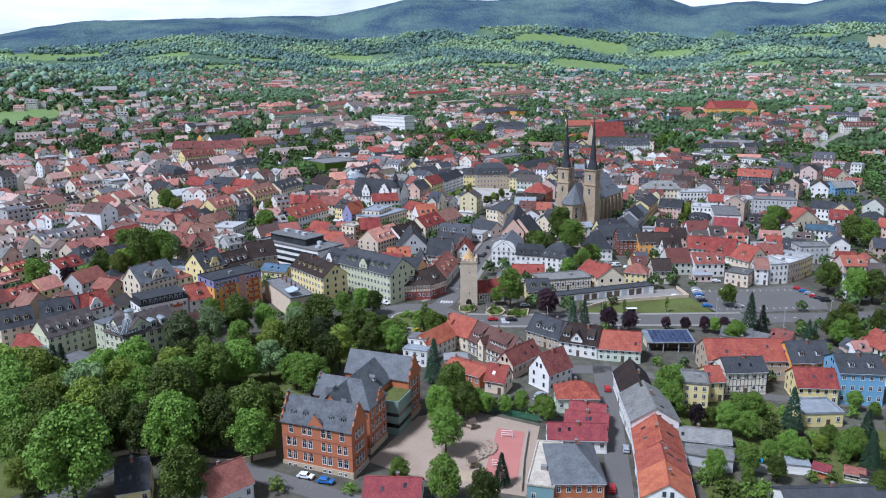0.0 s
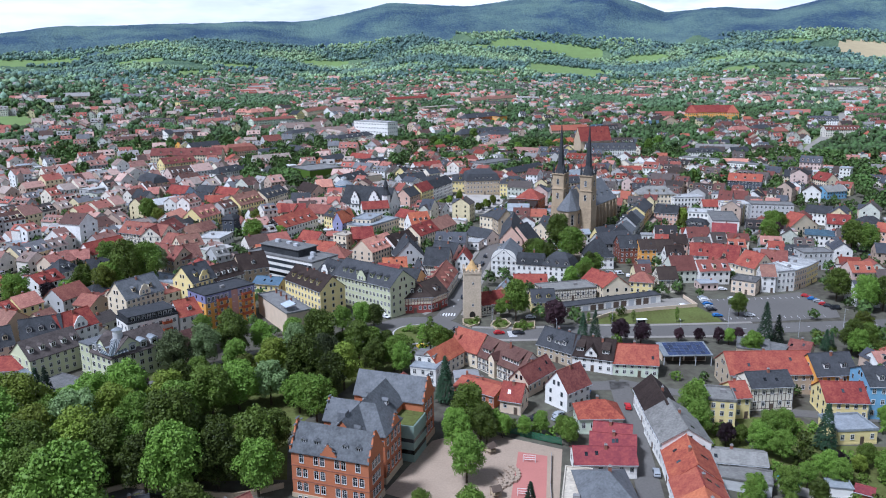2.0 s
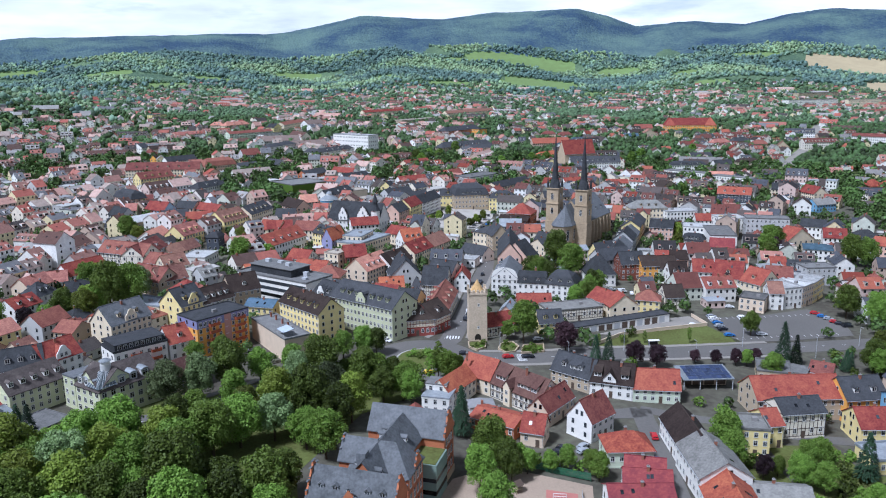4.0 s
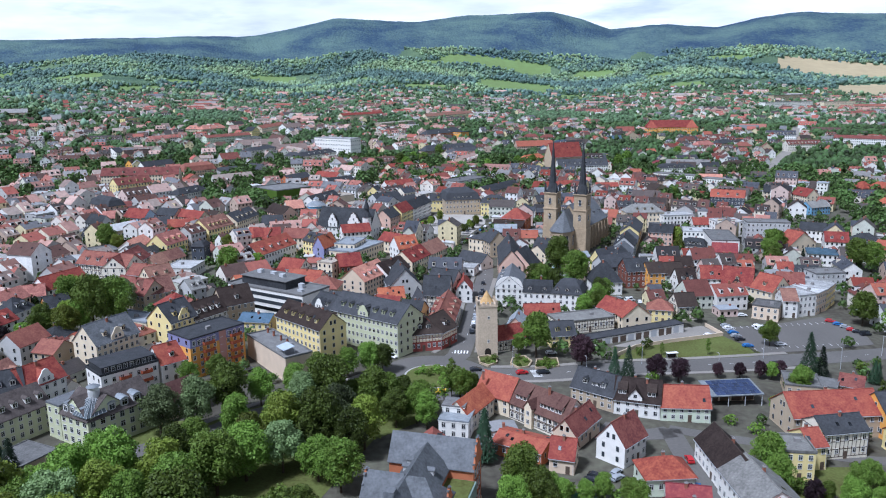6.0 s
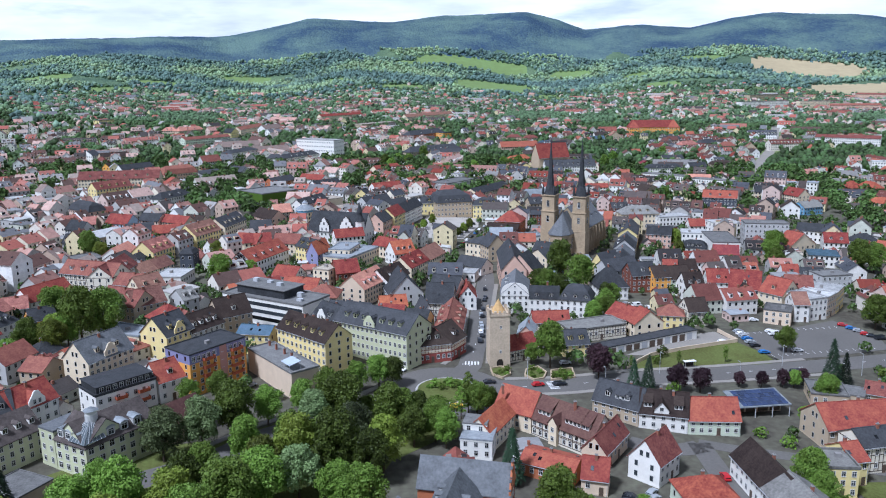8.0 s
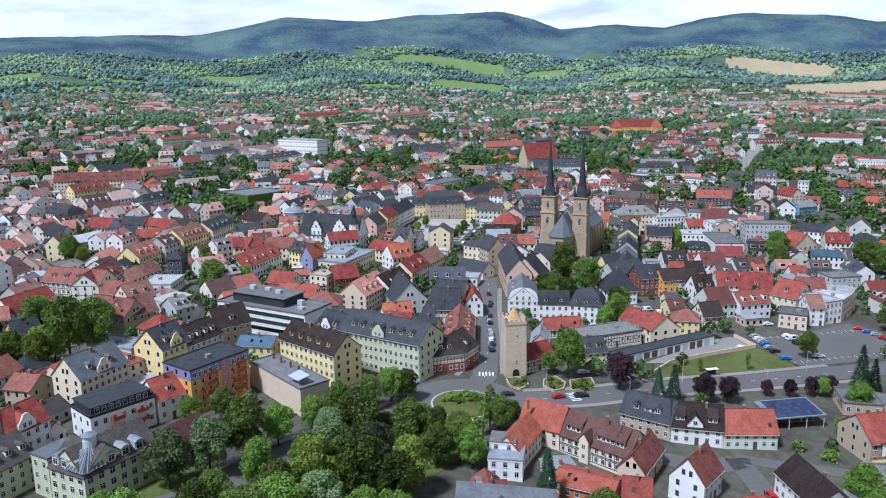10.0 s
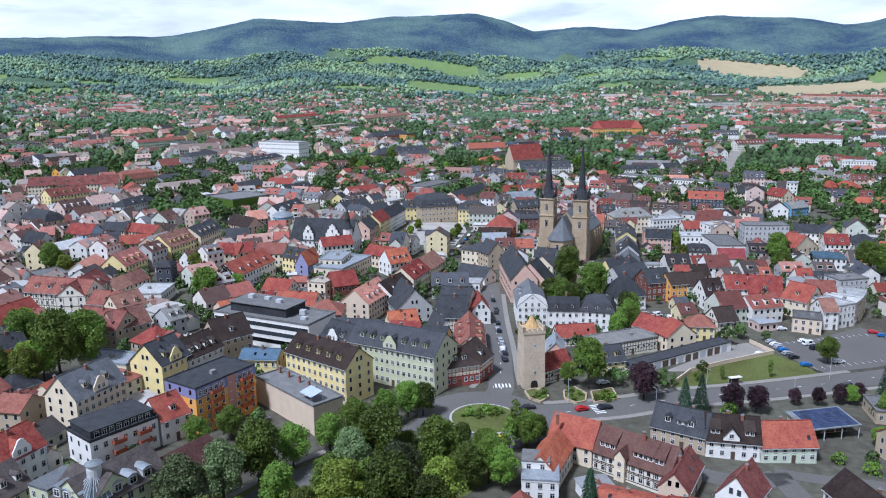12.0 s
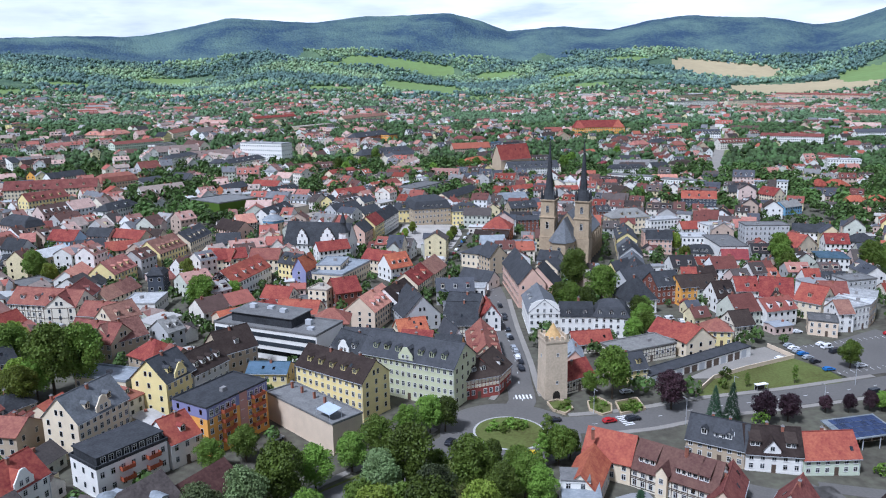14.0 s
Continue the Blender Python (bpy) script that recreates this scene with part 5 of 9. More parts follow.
house(-157.7, 406.8, -23, 15.2, 11, 8, 12, "G", "cream", "dkred", fl=2)
house(-151.3, 400.8, 46, 12.3, 11, 8, 13, "G", "cream", "brownred", fl=2, dorm=2)
house(-91.5, 428.2, -30, 13.2, 10, 6, 10, "G", "timber", "red", fl=2)
house(-83.3, 409.7, -22, 17.6, 10, 5, 9, "G", "cream", "red", fl=1)
house(-168.7, 257.8, 40, 11.1, 11, 8, 13, "G", "cream", "slate", fl=3, dorm=3)
house(-155.9, 249.3, 6, 13.3, 9, 4, 7, "G", "cream", "red", fl=1)
house(-83.3, 164.4, 20, 7.4, 11, 5, 10, "G", "yellow", "slate", fl=1)
house(-62.1, 164.3, 48, 11.2, 10, 5, 9.5, "G", "white", "dkred", fl=1)
house(-21.2, 168.3, -1, 13.6, 9, 3, 6, "G", "white", "maroon", fl=1)
house(7.1, 624.8, 8, 26.5, 24, 11, 19, "M", "tan", "slate", fl=3, dorm=5)
house(32.7, 615.1, -6, 20.6, 16, 10, 15, "H", "yellow", "slate", fl=3, dorm=4)
house(-8.7, 628.8, -6, 12.7, 11, 9, 13, "G", "yellow", "slate", fl=2, dorm=1)
house(41.0, 561.1, -23, 17.2, 16, 8, 14, "H", "brick", "red", fl=2)
house(152.9, 845.9, 1, 53.0, 14, 12, 18, "G", "white", "slate", fl=4, dorm=8)
house(-111.7, 966.9, -37, 56.3, 18, 24, 24.8, "F", "white", "white", fl=5)
house(39.2, 1227.1, -54, 66.4, 16, 12, 13, "F", "orange", "slate", fl=3)
house(231.4, 782.0, -48, 43.4, 12, 10, 10.6, "F", "white", "flatgrey", fl=3)
house(262.4, 739.5, -47, 40.1, 12, 10, 10.6, "F", "white", "flatgrey", fl=3)
house(224.9, 645.3, -26, 25.8, 12, 10, 15, "G", "slatewall", "red", fl=3, dorm=3)
house(36.0, 982.0, 8, 36.3, 12, 10, 14, "G", "tan", "slate", fl=3)
house(83.4, 190.1, -10, 5.6, 4, 2.5, 2.9, "F", "white", "metal", fl=0, name="garden_shed", cat="shed", label="small white garden shed with metal roof", chim=0)
house(89.1, 188.4, -33, 4.1, 4, 2.4, 3.2, "G", "brick", "maroon", fl=0, name="garden_shed", cat="shed", label="small brick garden shed with maroon roof", chim=0)
house(96.9, 187.4, -22, 4.6, 4, 2.4, 3.2, "G", "timber", "dkred", fl=0, name="garden_shed", cat="shed", label="timber garden shed with dark red roof", chim=0)
house(100.3, 185.7, -18, 5.2, 4, 2.4, 3, "G", "white", "brown", fl=0, name="garden_shed", cat="shed", label="white garden shed with brown roof", chim=0)
house(113.5, 281.7, -36, 7.4, 9, 4, 6.5, "G", "tan", "dkred", fl=1)
house(96.8, 283.5, -20, 11.1, 12, 4, 4.6, "F", "tan", "flatgrey", fl=1)
house(103.3, 281.3, -35, 8.9, 8, 4, 4.5, "F", "tan", "flatgrey", fl=1)
house(127.8, 603.8, -6, 9.8, 12, 10, 13, "G", "brickred", "slate", fl=3, dorm=2)
house(-267.4, 741.4, 3, 66.4, 13, 12, 18, "G", "cream", "dkred", fl=4, dorm=6, detail=1)
house(-257.6, 684.6, 49, 30.6, 12, 12, 17, "G", "yellow", "dkred", fl=4, dorm=4, detail=1)
house(-314.4, 810.0, 28, 24.5, 10, 6, 9.5, "G", "white", "blueroof", fl=2, detail=1)
house(-285.6, 843.2, 51, 35.4, 11, 8, 12.5, "G", "white", "slate", fl=3, detail=1)
house(-230.3, 785.2, 42, 33.0, 14, 10, 17, "M", "pink", "dkred", fl=3, detail=1)
house(-221.9, 736.1, 40, 14.8, 8, 8, 12, "X", "pink", "red", fl=2, detail=1)
house(-339.1, 945.7, 41, 29.6, 12, 8, 12, "G", "tan", "brown", fl=2, detail=1)
house(-315.8, 874.0, 67, 22.7, 9, 6, 10, "G", "orange", "brown", fl=2, detail=1)
house(-366.1, 955.9, -35, 18.2, 10, 8, 13, "X", "white", "slate", fl=2, detail=1)
house(-340.4, 913.0, -8, 11.7, 10, 6, 11, "H", "pink", "dkred", fl=2, detail=1)
house(-243.6, 745.1, 47, 25.8, 10, 4, 7, "G", "orange", "pinkred", fl=1, detail=1)
house(-201.0, 644.9, 63, 32.1, 11, 10, 14, "H", "white", "slate", fl=3, dorm=2, detail=1)
house(-221.2, 882.4, 42, 21.2, 12, 9, 15, "G", "grey", "dkred", fl=3, detail=1)
house(-268.4, 1093.4, 48, 70.2, 12, 13, 16, "G", "palegreen", "dkred", fl=4, detail=1)
house(-246.9, 1156.5, 76, 25.5, 12, 15, 20, "X", "yellow", "slate", fl=5, detail=1)
house(-241.5, 1278.3, 80, 105.7, 12, 12, 16, "G", "cream", "dkred", fl=3, detail=1)
house(-227.8, 1050.7, 37, 49.8, 14, 9, 9.6, "F", "white", "flatgrey", fl=3, detail=1)
house(-237.2, 1080.6, 55, 34.7, 12, 12, 12.6, "F", "white", "flatgrey", fl=4, detail=1)
house(-200.5, 946.7, 67, 54.4, 13, 12, 15, "H", "white", "slate", fl=4, detail=1)
house(-134.4, 924.7, 59, 65.7, 12, 10, 14, "H", "white", "slate", fl=3, dorm=4, detail=1)
house(-158.8, 924.5, -1, 17.9, 12, 8, 12, "H", "white", "slate", fl=2, detail=1)
house(-140.6, 1471.4, 44, 75.8, 14, 6, 6.6, "F", "tan", "flatgrey", fl=2, detail=1)
house(-210.4, 813.3, 45, 24.6, 26, 6, 9, "G", "grey", "slate", fl=2, detail=1)
house(-195.5, 746.6, 51, 18.7, 12, 5, 9, "G", "cream", "brown", fl=2, detail=1)
house(-180.2, 819.0, -40, 19.7, 12, 7, 12, "G", "grey", "slate", fl=2, detail=1)
house(-134.3, 681.6, 40, 32.8, 34, 9, 9.8, "F", "ivy", "flatgrey", fl=0, detail=1, chim=0, name="event_hall", cat="hall", label="flat-roofed hall overgrown with green ivy")
house(-97.5, 627.1, 64, 35.9, 10, 9, 13, "G", "white", "slate", fl=3, dorm=3, detail=1)
house(-501.7, 1412.7, 73, 40.7, 10, 10, 10.6, "F", "yellow", "flatgrey", fl=4, detail=1)
house(-354.8, 1257.6, -3, 20.8, 12, 10, 15, "H", "beige", "pinkred", fl=3, dorm=2, detail=1)
house(-329.1, 1266.8, 61, 52.7, 12, 10, 15, "H", "beige", "pinkred", fl=3, dorm=2, detail=1)
house(-366.5, 1124.0, 52, 35.0, 12, 7, 11, "G", "beige", "pinkred", fl=2, detail=1)
house(-115.9, 1633.1, 50, 121.3, 12, 10, 14, "G", "cream", "red", fl=3, detail=1)
house(-134.5, 761.6, 57, 30.5, 11, 6, 10, "G", "brick", "slate", fl=2, detail=1)
house(-105.6, 778.4, -36, 26.8, 11, 6, 10, "G", "white", "red", fl=2, detail=1)
house(-93.3, 743.1, 40, 27.2, 11, 6, 10, "G", "white", "slate", fl=2, dorm=2, detail=1)
house(23.6, 1199.5, 51, 87.4, 16, 12, 18, "H", "brick", "slate", fl=3, dorm=2, detail=1)
house(-49.9, 1457.5, 53, 99.4, 24, 8, 8.6, "F", "tan", "beigeroof", fl=2, detail=1)
house(62.6, 1661.0, 53, 174.9, 12, 9, 14, "G", "cream", "brownred", fl=3, detail=1)
house(21.5, 996.3, 34, 79.4, 14, 10, 16, "H", "tan", "slate", fl=3, dorm=5, detail=1)
house(-38.1, 852.6, 44, 34.4, 11, 7, 11, "G", "cream", "red", fl=2, detail=1)
house(-12.0, 826.5, 39, 37.3, 14, 6, 6.6, "F", "white", "beigeroof", fl=2, detail=1)
house(20.3, 738.4, 48, 43.5, 20, 10, 10.6, "F", "white", "flatgrey", fl=3, detail=1)
house(133.1, 1085.1, 43, 39.4, 11, 8, 12, "H", "white", "blueroof", fl=2, detail=1)
house(186.3, 1117.1, 38, 29.3, 11, 7, 11, "H", "white", "blueroof", fl=2, detail=1)
house(148.9, 1040.9, -2, 12.2, 9, 7, 11, "X", "white", "blueroof", fl=2, detail=1)
house(161.0, 1214.3, -1, 21.1, 10, 7, 11, "H", "pink", "dkred", fl=2, detail=1)
house(184.7, 1206.9, 14, 20.5, 10, 7, 11, "H", "beige", "dkred", fl=2, detail=1)
house(305.6, 1181.5, 1, 23.5, 14, 8, 15, "X", "tan", "brownred", fl=3, detail=1)
house(277.6, 1176.2, 3, 21.7, 11, 6, 10, "G", "white", "blueroof", fl=2, detail=1)
house(369.1, 1119.7, -22, 25.4, 12, 9, 13, "M", "tan", "slate", fl=3, detail=1)
house(362.4, 1047.7, 23, 30.1, 12, 8, 13, "H", "white", "pinkred", fl=2, detail=1)
house(393.9, 1061.4, 34, 35.2, 12, 8, 13, "H", "tan", "slate", fl=2, detail=1)
house(248.6, 831.9, -4, 35.4, 12, 10, 14, "M", "white", "slate", fl=3, dorm=4, detail=1)
house(111.4, 742.5, 22, 22.8, 10, 5, 9, "G", "white", "red", fl=2, detail=1)
house(151.8, 741.5, -4, 20.3, 10, 5, 8, "G", "white", "red", fl=2, detail=1)
house(87.2, 691.5, 3, 22.1, 18, 6, 10, "G", "grey", "metal", fl=2, detail=1)
house(47.6, 714.8, 52, 56.2, 14, 6, 10, "G", "cream", "slate", fl=2, detail=1)
house(64.8, 807.4, 31, 34.8, 16, 4, 4.6, "F", "white", "flatgrey", fl=1, detail=1)
house(117.3, 950.6, 46, 40.5, 12, 5, 10, "H", "cream", "orange", fl=2, detail=1)
house(109.1, 859.7, -4, 14.5, 12, 8, 13, "X", "yellow", "slate", fl=3, detail=1)
house(203.9, 969.7, 15, 19.7, 10, 8, 8.6, "F", "yellow", "flatgrey", fl=3, detail=1)
house(251.9, 895.1, 0, 15.1, 10, 6, 9, "X", "brickred", "maroon", fl=2, detail=1)
house(295.9, 930.3, 5, 25.4, 12, 6, 10, "G", "cream", "slate", fl=2, detail=1)
house(288.7, 842.7, 8, 19.7, 12, 8, 13, "G", "white", "slate", fl=3, detail=1)
house(263.5, 778.2, -17, 23.0, 12, 6, 10, "G", "beige", "pinkred", fl=2, detail=1)
house(187.1, 707.8, 33, 21.5, 12, 7, 12, "X", "tan", "brown", fl=2, detail=1)
house(575.0, 1031.3, -40, 77.4, 12, 13, 16.5, "G", "white", "dkred", fl=4, detail=1)
house(430.4, 793.4, -19, 25.1, 18, 7, 7.5, "F", "white", "white", fl=2, detail=1)
house(474.8, 802.9, -28, 31.3, 14, 13, 13.6, "F", "white", "white", fl=4, detail=1)
house(397.4, 807.9, -19, 19.7, 14, 4, 7.5, "G", "brickred", "metal", fl=1, detail=1)
house(368.4, 696.9, -85, 15.0, 12, 7, 12, "H", "brick", "orange", fl=2, detail=1)
house(382.0, 691.8, -79, 19.5, 12, 7, 12, "H", "orange", "orange", fl=2, detail=1)
house(364.5, 670.4, -16, 34.1, 10, 5, 9, "G", "beige", "brown", fl=2, detail=1)
house(343.9, 621.6, -34, 16.6, 11, 6, 10, "H", "cream", "orange", fl=2, detail=1)
house(358.8, 618.7, 8, 20.0, 11, 6, 10, "H", "cream", "orange", fl=2, detail=1)
house(281.1, 676.3, -24, 21.5, 12, 8, 13, "G", "cream", "slate", fl=3, detail=1)
house(295.1, 656.8, -76, 17.1, 12, 8, 13.5, "G", "cream", "red", fl=3, dorm=1, detail=1)
house(260.3, 602.9, -26, 13.0, 12, 8, 13, "X", "white", "brown", fl=2, detail=1)
house(280.8, 614.8, 17, 18.7, 12, 6, 10, "G", "blue", "grey", fl=2, detail=1)
house(606.0, 952.3, -22, 22.1, 11, 8, 13, "H", "white", "dkred", fl=2, detail=1)
house(604.4, 985.0, -52, 13.5, 9, 5, 8, "H", "white", "slate", fl=2, detail=1)
house(774.1, 1161.0, -13, 34.3, 10, 5, 9, "G", "pink", "dkred", fl=2, detail=1)
house(406.0, 1025.4, -0, 19.6, 11, 8, 13, "H", "tan", "dkred", fl=2, detail=1)
house(420.5, 989.8, -20, 15.6, 12, 8, 15, "X", "tan", "brownred", fl=3, detail=1)
house(320.0, 852.3, 5, 22.4, 12, 9, 13, "M", "beige", "brown", fl=3, detail=1)
house(347.8, 867.6, 3, 12.9, 11, 8, 12, "G", "white", "brownred", fl=3, detail=1)
house(304.4, 763.3, 10, 26.7, 12, 6, 10, "G", "pink", "slate", fl=2, detail=1)
house(892.6, 1600.2, 4, 97.6, 12, 8, 11, "G", "pink", "dkred", fl=2, detail=1)
house(984.7, 1392.6, -75, 84.2, 12, 10, 14, "G", "pink", "dkred", fl=3, detail=1)
house(860.7, 1818.7, 18, 143.2, 20, 15, 15.8, "F", "white", "flatgrey", fl=4, detail=1)
house(1007.6, 2087.3, 26, 159.0, 18, 14, 14.6, "F", "tan", "flatgrey", fl=3, detail=1)
house(988.0, 1824.2, 11, 87.1, 12, 18, 18.6, "F", "cream", "flatgrey", fl=5, detail=1)
house(1021.6, 1716.2, -13, 108.1, 16, 14, 18, "G", "pink", "dkred", fl=4, detail=1)
house(1316.5, 1971.5, -83, 326.7, 14, 14, 18, "G", "pink", "dkred", fl=4, detail=1)
house(-45.4, 552.9, 68, 21.8, 11, 10, 15, "G", "pink", "slate", fl=3, detail=1)
house(-38.0, 567.0, 67, 19.6, 11, 11, 16, "G", "yellow", "red", fl=4, detail=1)
house(-27.1, 595.7, 67, 35.0, 11, 10, 15, "G", "white", "slate", fl=4, detail=1)
house(-213.2, 518.1, 55, 29.9, 14, 6, 9, "G", "tan", "white", fl=1, detail=1)
house(-209.6, 557.1, -24, 16.9, 12, 7, 12, "G", "skyblue", "red", fl=2, detail=1)
house(-194.6, 571.6, -24, 15.7, 10, 6, 10, "G", "pink", "slate", fl=2, detail=1)
house(-177.1, 564.4, -35, 23.0, 10, 6, 10, "G", "cream", "red", fl=2, detail=1)
house(-195.4, 543.2, 23, 17.0, 10, 5, 9, "G", "grey", "slate", fl=2, detail=1)
house(-176.1, 532.5, 13, 15.9, 10, 6, 10, "G", "cream", "red", fl=2, detail=1)
house(-181.0, 509.7, -23, 8.7, 9, 5, 9, "G", "skyblue", "red", fl=2, detail=1)
house(-185.9, 475.9, 82, 19.0, 11, 6, 10, "G", "white", "pinkred", fl=2, detail=1)
house(-169.7, 480.4, 70, 19.1, 13, 7, 12.5, "G", "yellow", "pinkred", fl=2, dorm=3, detail=1)
house(-174.5, 470.6, 75, 13.3, 9, 4, 7, "G", "grey", "slate", fl=1, detail=1)
house(-164.6, 440.0, 67, 11.6, 10, 5, 9, "G", "cream", "brownred", fl=2, detail=1)
house(-159.6, 450.7, 65, 11.6, 10, 5, 9, "G", "cream", "brownred", fl=2, detail=1)
house(-147.7, 433.6, 81, 17.0, 14, 5, 5.6, "F", "white", "white", fl=1, detail=1)
house(-146.6, 462.3, -7, 7.0, 9, 9, 12, "M", "slatewall", "slate", fl=2, detail=1)
house(-146.5, 470.7, 57, 9.1, 9, 4, 8, "G", "cream", "pinkred", fl=1, detail=1)
house(-141.5, 538.9, 73, 28.2, 13, 10, 15, "G", "cream", "slate", fl=3, dorm=4, detail=1)
house(-153.0, 515.5, 64, 22.9, 14, 9, 15, "G", "yellow", "brownred", fl=3, dorm=5, detail=1)
house(-121.4, 502.1, -22, 14.2, 11, 6, 11, "G", "cream", "red", fl=2, detail=1)
house(-230.2, 541.5, -38, 16.5, 10, 6, 11, "G", "grey", "slate", fl=2, detail=1)
house(-232.7, 566.4, 9, 7.7, 10, 5, 9, "G", "green", "pinkred", fl=2, detail=1)
house(-244.7, 595.9, -42, 26.2, 12, 9, 15, "M", "pink", "slate", fl=3, detail=1)
house(-223.8, 516.7, -1, 10.5, 14, 4, 8, "G", "grey", "slate", fl=1, detail=1)
house(-165.6, 565.9, -36, 16.5, 9, 5, 10, "G", "cream", "brown", fl=2, detail=1)
house(-202.7, 471.6, 38, 13.4, 18, 4, 4.6, "F", "tan", "flatgrey", fl=1, detail=1)
house(-235.1, 598.6, 19, 12.1, 12, 5, 10, "G", "pink", "dkred", fl=2, detail=1)
house(-117.3, 501.6, 12, 15.4, 11, 7, 11, "G", "cream", "red", fl=2, detail=1)
house(-99.0, 498.3, -16, 15.3, 11, 7, 11.5, "G", "cream", "dkred", fl=2, detail=1)
house(-109.8, 460.3, 64, 34.2, 13, 8, 13.5, "G", "white", "red", fl=2, dorm=4, detail=1)
house(-84.5, 473.6, -46, 12.8, 11, 10, 14, "G", "yellow", "slate", fl=3, dorm=2, detail=1)
house(-80.1, 469.4, -26, 7.0, 14, 8, 14, "X", "purple", "orange", fl=3, detail=1)
house(-65.3, 506.3, 16, 17.2, 10, 9, 13, "G", "white", "red", fl=3, detail=1)
house(-66.3, 474.8, -18, 11.8, 18, 9, 9.6, "F", "cream", "metal", fl=3, detail=1)
house(-62.4, 469.8, 59, 30.7, 16, 7, 8, "F", "cream", "metal", fl=2, detail=1)
house(-40.7, 488.9, -42, 17.7, 11, 7, 11, "G", "cream", "red", fl=2, detail=1)
house(-35.8, 473.0, 26, 12.7, 12, 7, 13, "G", "white", "orange", fl=2, dorm=3, detail=1)
house(-64.3, 428.7, 15, 11.5, 14, 8, 13, "G", "brickred", "red", fl=2, detail=1)
house(-73.3, 427.6, -31, 9.0, 10, 9, 9.6, "F", "cream", "beigeroof", fl=3, detail=1)
house(-82.7, 424.6, 21, 17.2, 14, 4, 4.5, "F", "white", "flatgrey", fl=1, detail=1)
house(-54.7, 404.6, 60, 22.4, 13, 8, 13.5, "G", "beige", "pinkred", fl=3, dorm=4, detail=1)
house(-43.6, 415.7, 56, 19.2, 12, 8, 13, "G", "white", "brown", fl=3, dorm=2, detail=1)
house(-32.3, 437.7, 61, 20.5, 12, 9, 14, "G", "cream", "red", fl=3, dorm=2, detail=1)
house(-22.1, 454.8, 61, 19.0, 12, 9, 14, "G", "cream", "brownred", fl=3, detail=1)
house(-88.4, 647.4, 37, 24.4, 16, 8, 8.6, "F", "cream", "beigeroof", fl=0, detail=1)
house(-71.7, 624.7, 38, 15.7, 14, 6, 6.6, "F", "orange", "beigeroof", fl=1, detail=1)
house(-58.4, 673.6, -21, 9.6, 10, 8, 12, "X", "yellow", "slate", fl=3, detail=1)
house(-49.9, 645.7, 38, 24.2, 12, 7, 11, "G", "grey", "slate", fl=2, detail=1)
house(-34.6, 636.1, 51, 22.3, 12, 6, 10, "G", "cream", "slate", fl=2, detail=1)
house(-39.9, 721.4, 30, 27.3, 11, 7, 11, "G", "white", "red", fl=2, detail=1)
house(-121.0, 583.6, -51, 23.1, 12, 6, 11, "G", "pink", "brown", fl=2, detail=1)
house(-121.6, 548.6, 0, 13.0, 12, 5, 10, "G", "grey", "slate", fl=1, detail=1)
house(-116.2, 610.0, 23, 12.4, 12, 5, 10, "G", "timber", "pinkred", fl=2, detail=1)
house(74.8, 623.3, 8, 20.6, 12, 10, 14, "G", "tan", "slate", fl=3, dorm=3, detail=1)
house(65.4, 586.5, -6, 18.5, 12, 8, 10, "G", "brickred", "slate", fl=3, detail=1)
house(35.7, 555.3, -25, 21.1, 12, 4, 7, "G", "brickred", "brown", fl=1, detail=1)
house(30.3, 534.7, -7, 14.4, 12, 4, 8, "G", "grey", "metal", fl=1, detail=1)
house(45.3, 528.2, 4, 16.8, 12, 4, 5, "F", "white", "metal", fl=1, detail=1)
house(13.3, 494.4, -41, 14.5, 16, 8, 11, "H", "cream", "slate", fl=2, detail=1)
house(16.8, 481.3, 15, 10.4, 12, 9, 15, "X", "stone", "slate", fl=3, detail=1)
house(19.1, 435.0, -96, 42.4, 12, 11, 18, "G", "pink", "slate", fl=3, detail=1)
house(23.2, 421.7, -32, 15.9, 12, 10, 18, "X", "pink", "slate", fl=3, detail=1)
house(45.3, 473.4, -36, 10.5, 12, 8, 12, "G", "grey", "slate", fl=2, detail=1)
house(40.2, 456.2, 31, 7.4, 14, 8, 12, "G", "cream", "slate", fl=3, detail=1)
house(49.1, 448.5, 0, 8.6, 14, 9, 14, "X", "skyblue", "slate", fl=3, detail=1)
house(61.3, 457.3, 9, 8.1, 10, 6, 8, "G", "white", "metal", fl=2, detail=1)
house(72.7, 448.7, -58, 7.3, 14, 7, 12, "X", "yellow", "slate", fl=2, detail=1)
house(74.1, 434.1, 21, 19.8, 12, 7, 12, "G", "grey", "slate", fl=2, detail=1)
house(132.7, 573.4, -1, 26.3, 14, 11, 16, "H", "cream", "grey", fl=3, dorm=3, detail=1)
house(153.8, 567.3, 5, 22.2, 14, 10, 10.6, "F", "white", "white", fl=3, detail=1)
house(126.9, 526.7, -18, 8.6, 12, 10, 10.6, "F", "pink", "flatgrey", fl=3, detail=1)
house(136.9, 524.2, -50, 5.0, 10, 10, 10.5, "F", "brick", "flatgrey", fl=3, detail=1)
house(2.7, 454.1, -46, 17.1, 10, 4, 8, "G", "white", "slate", fl=1, detail=1)
house(-6.6, 439.9, -20, 17.8, 10, 4, 4.5, "F", "white", "white", fl=1, detail=1)
house(168.9, 555.2, -6, 14.0, 10, 6, 10, "G", "white", "red", fl=2, detail=1)
house(147.1, 511.1, -19, 15.0, 14, 10, 10.6, "F", "white", "white", fl=3, detail=1)
house(180.8, 544.1, 3, 17.5, 14, 10, 10.6, "F", "white", "white", fl=3, detail=1)
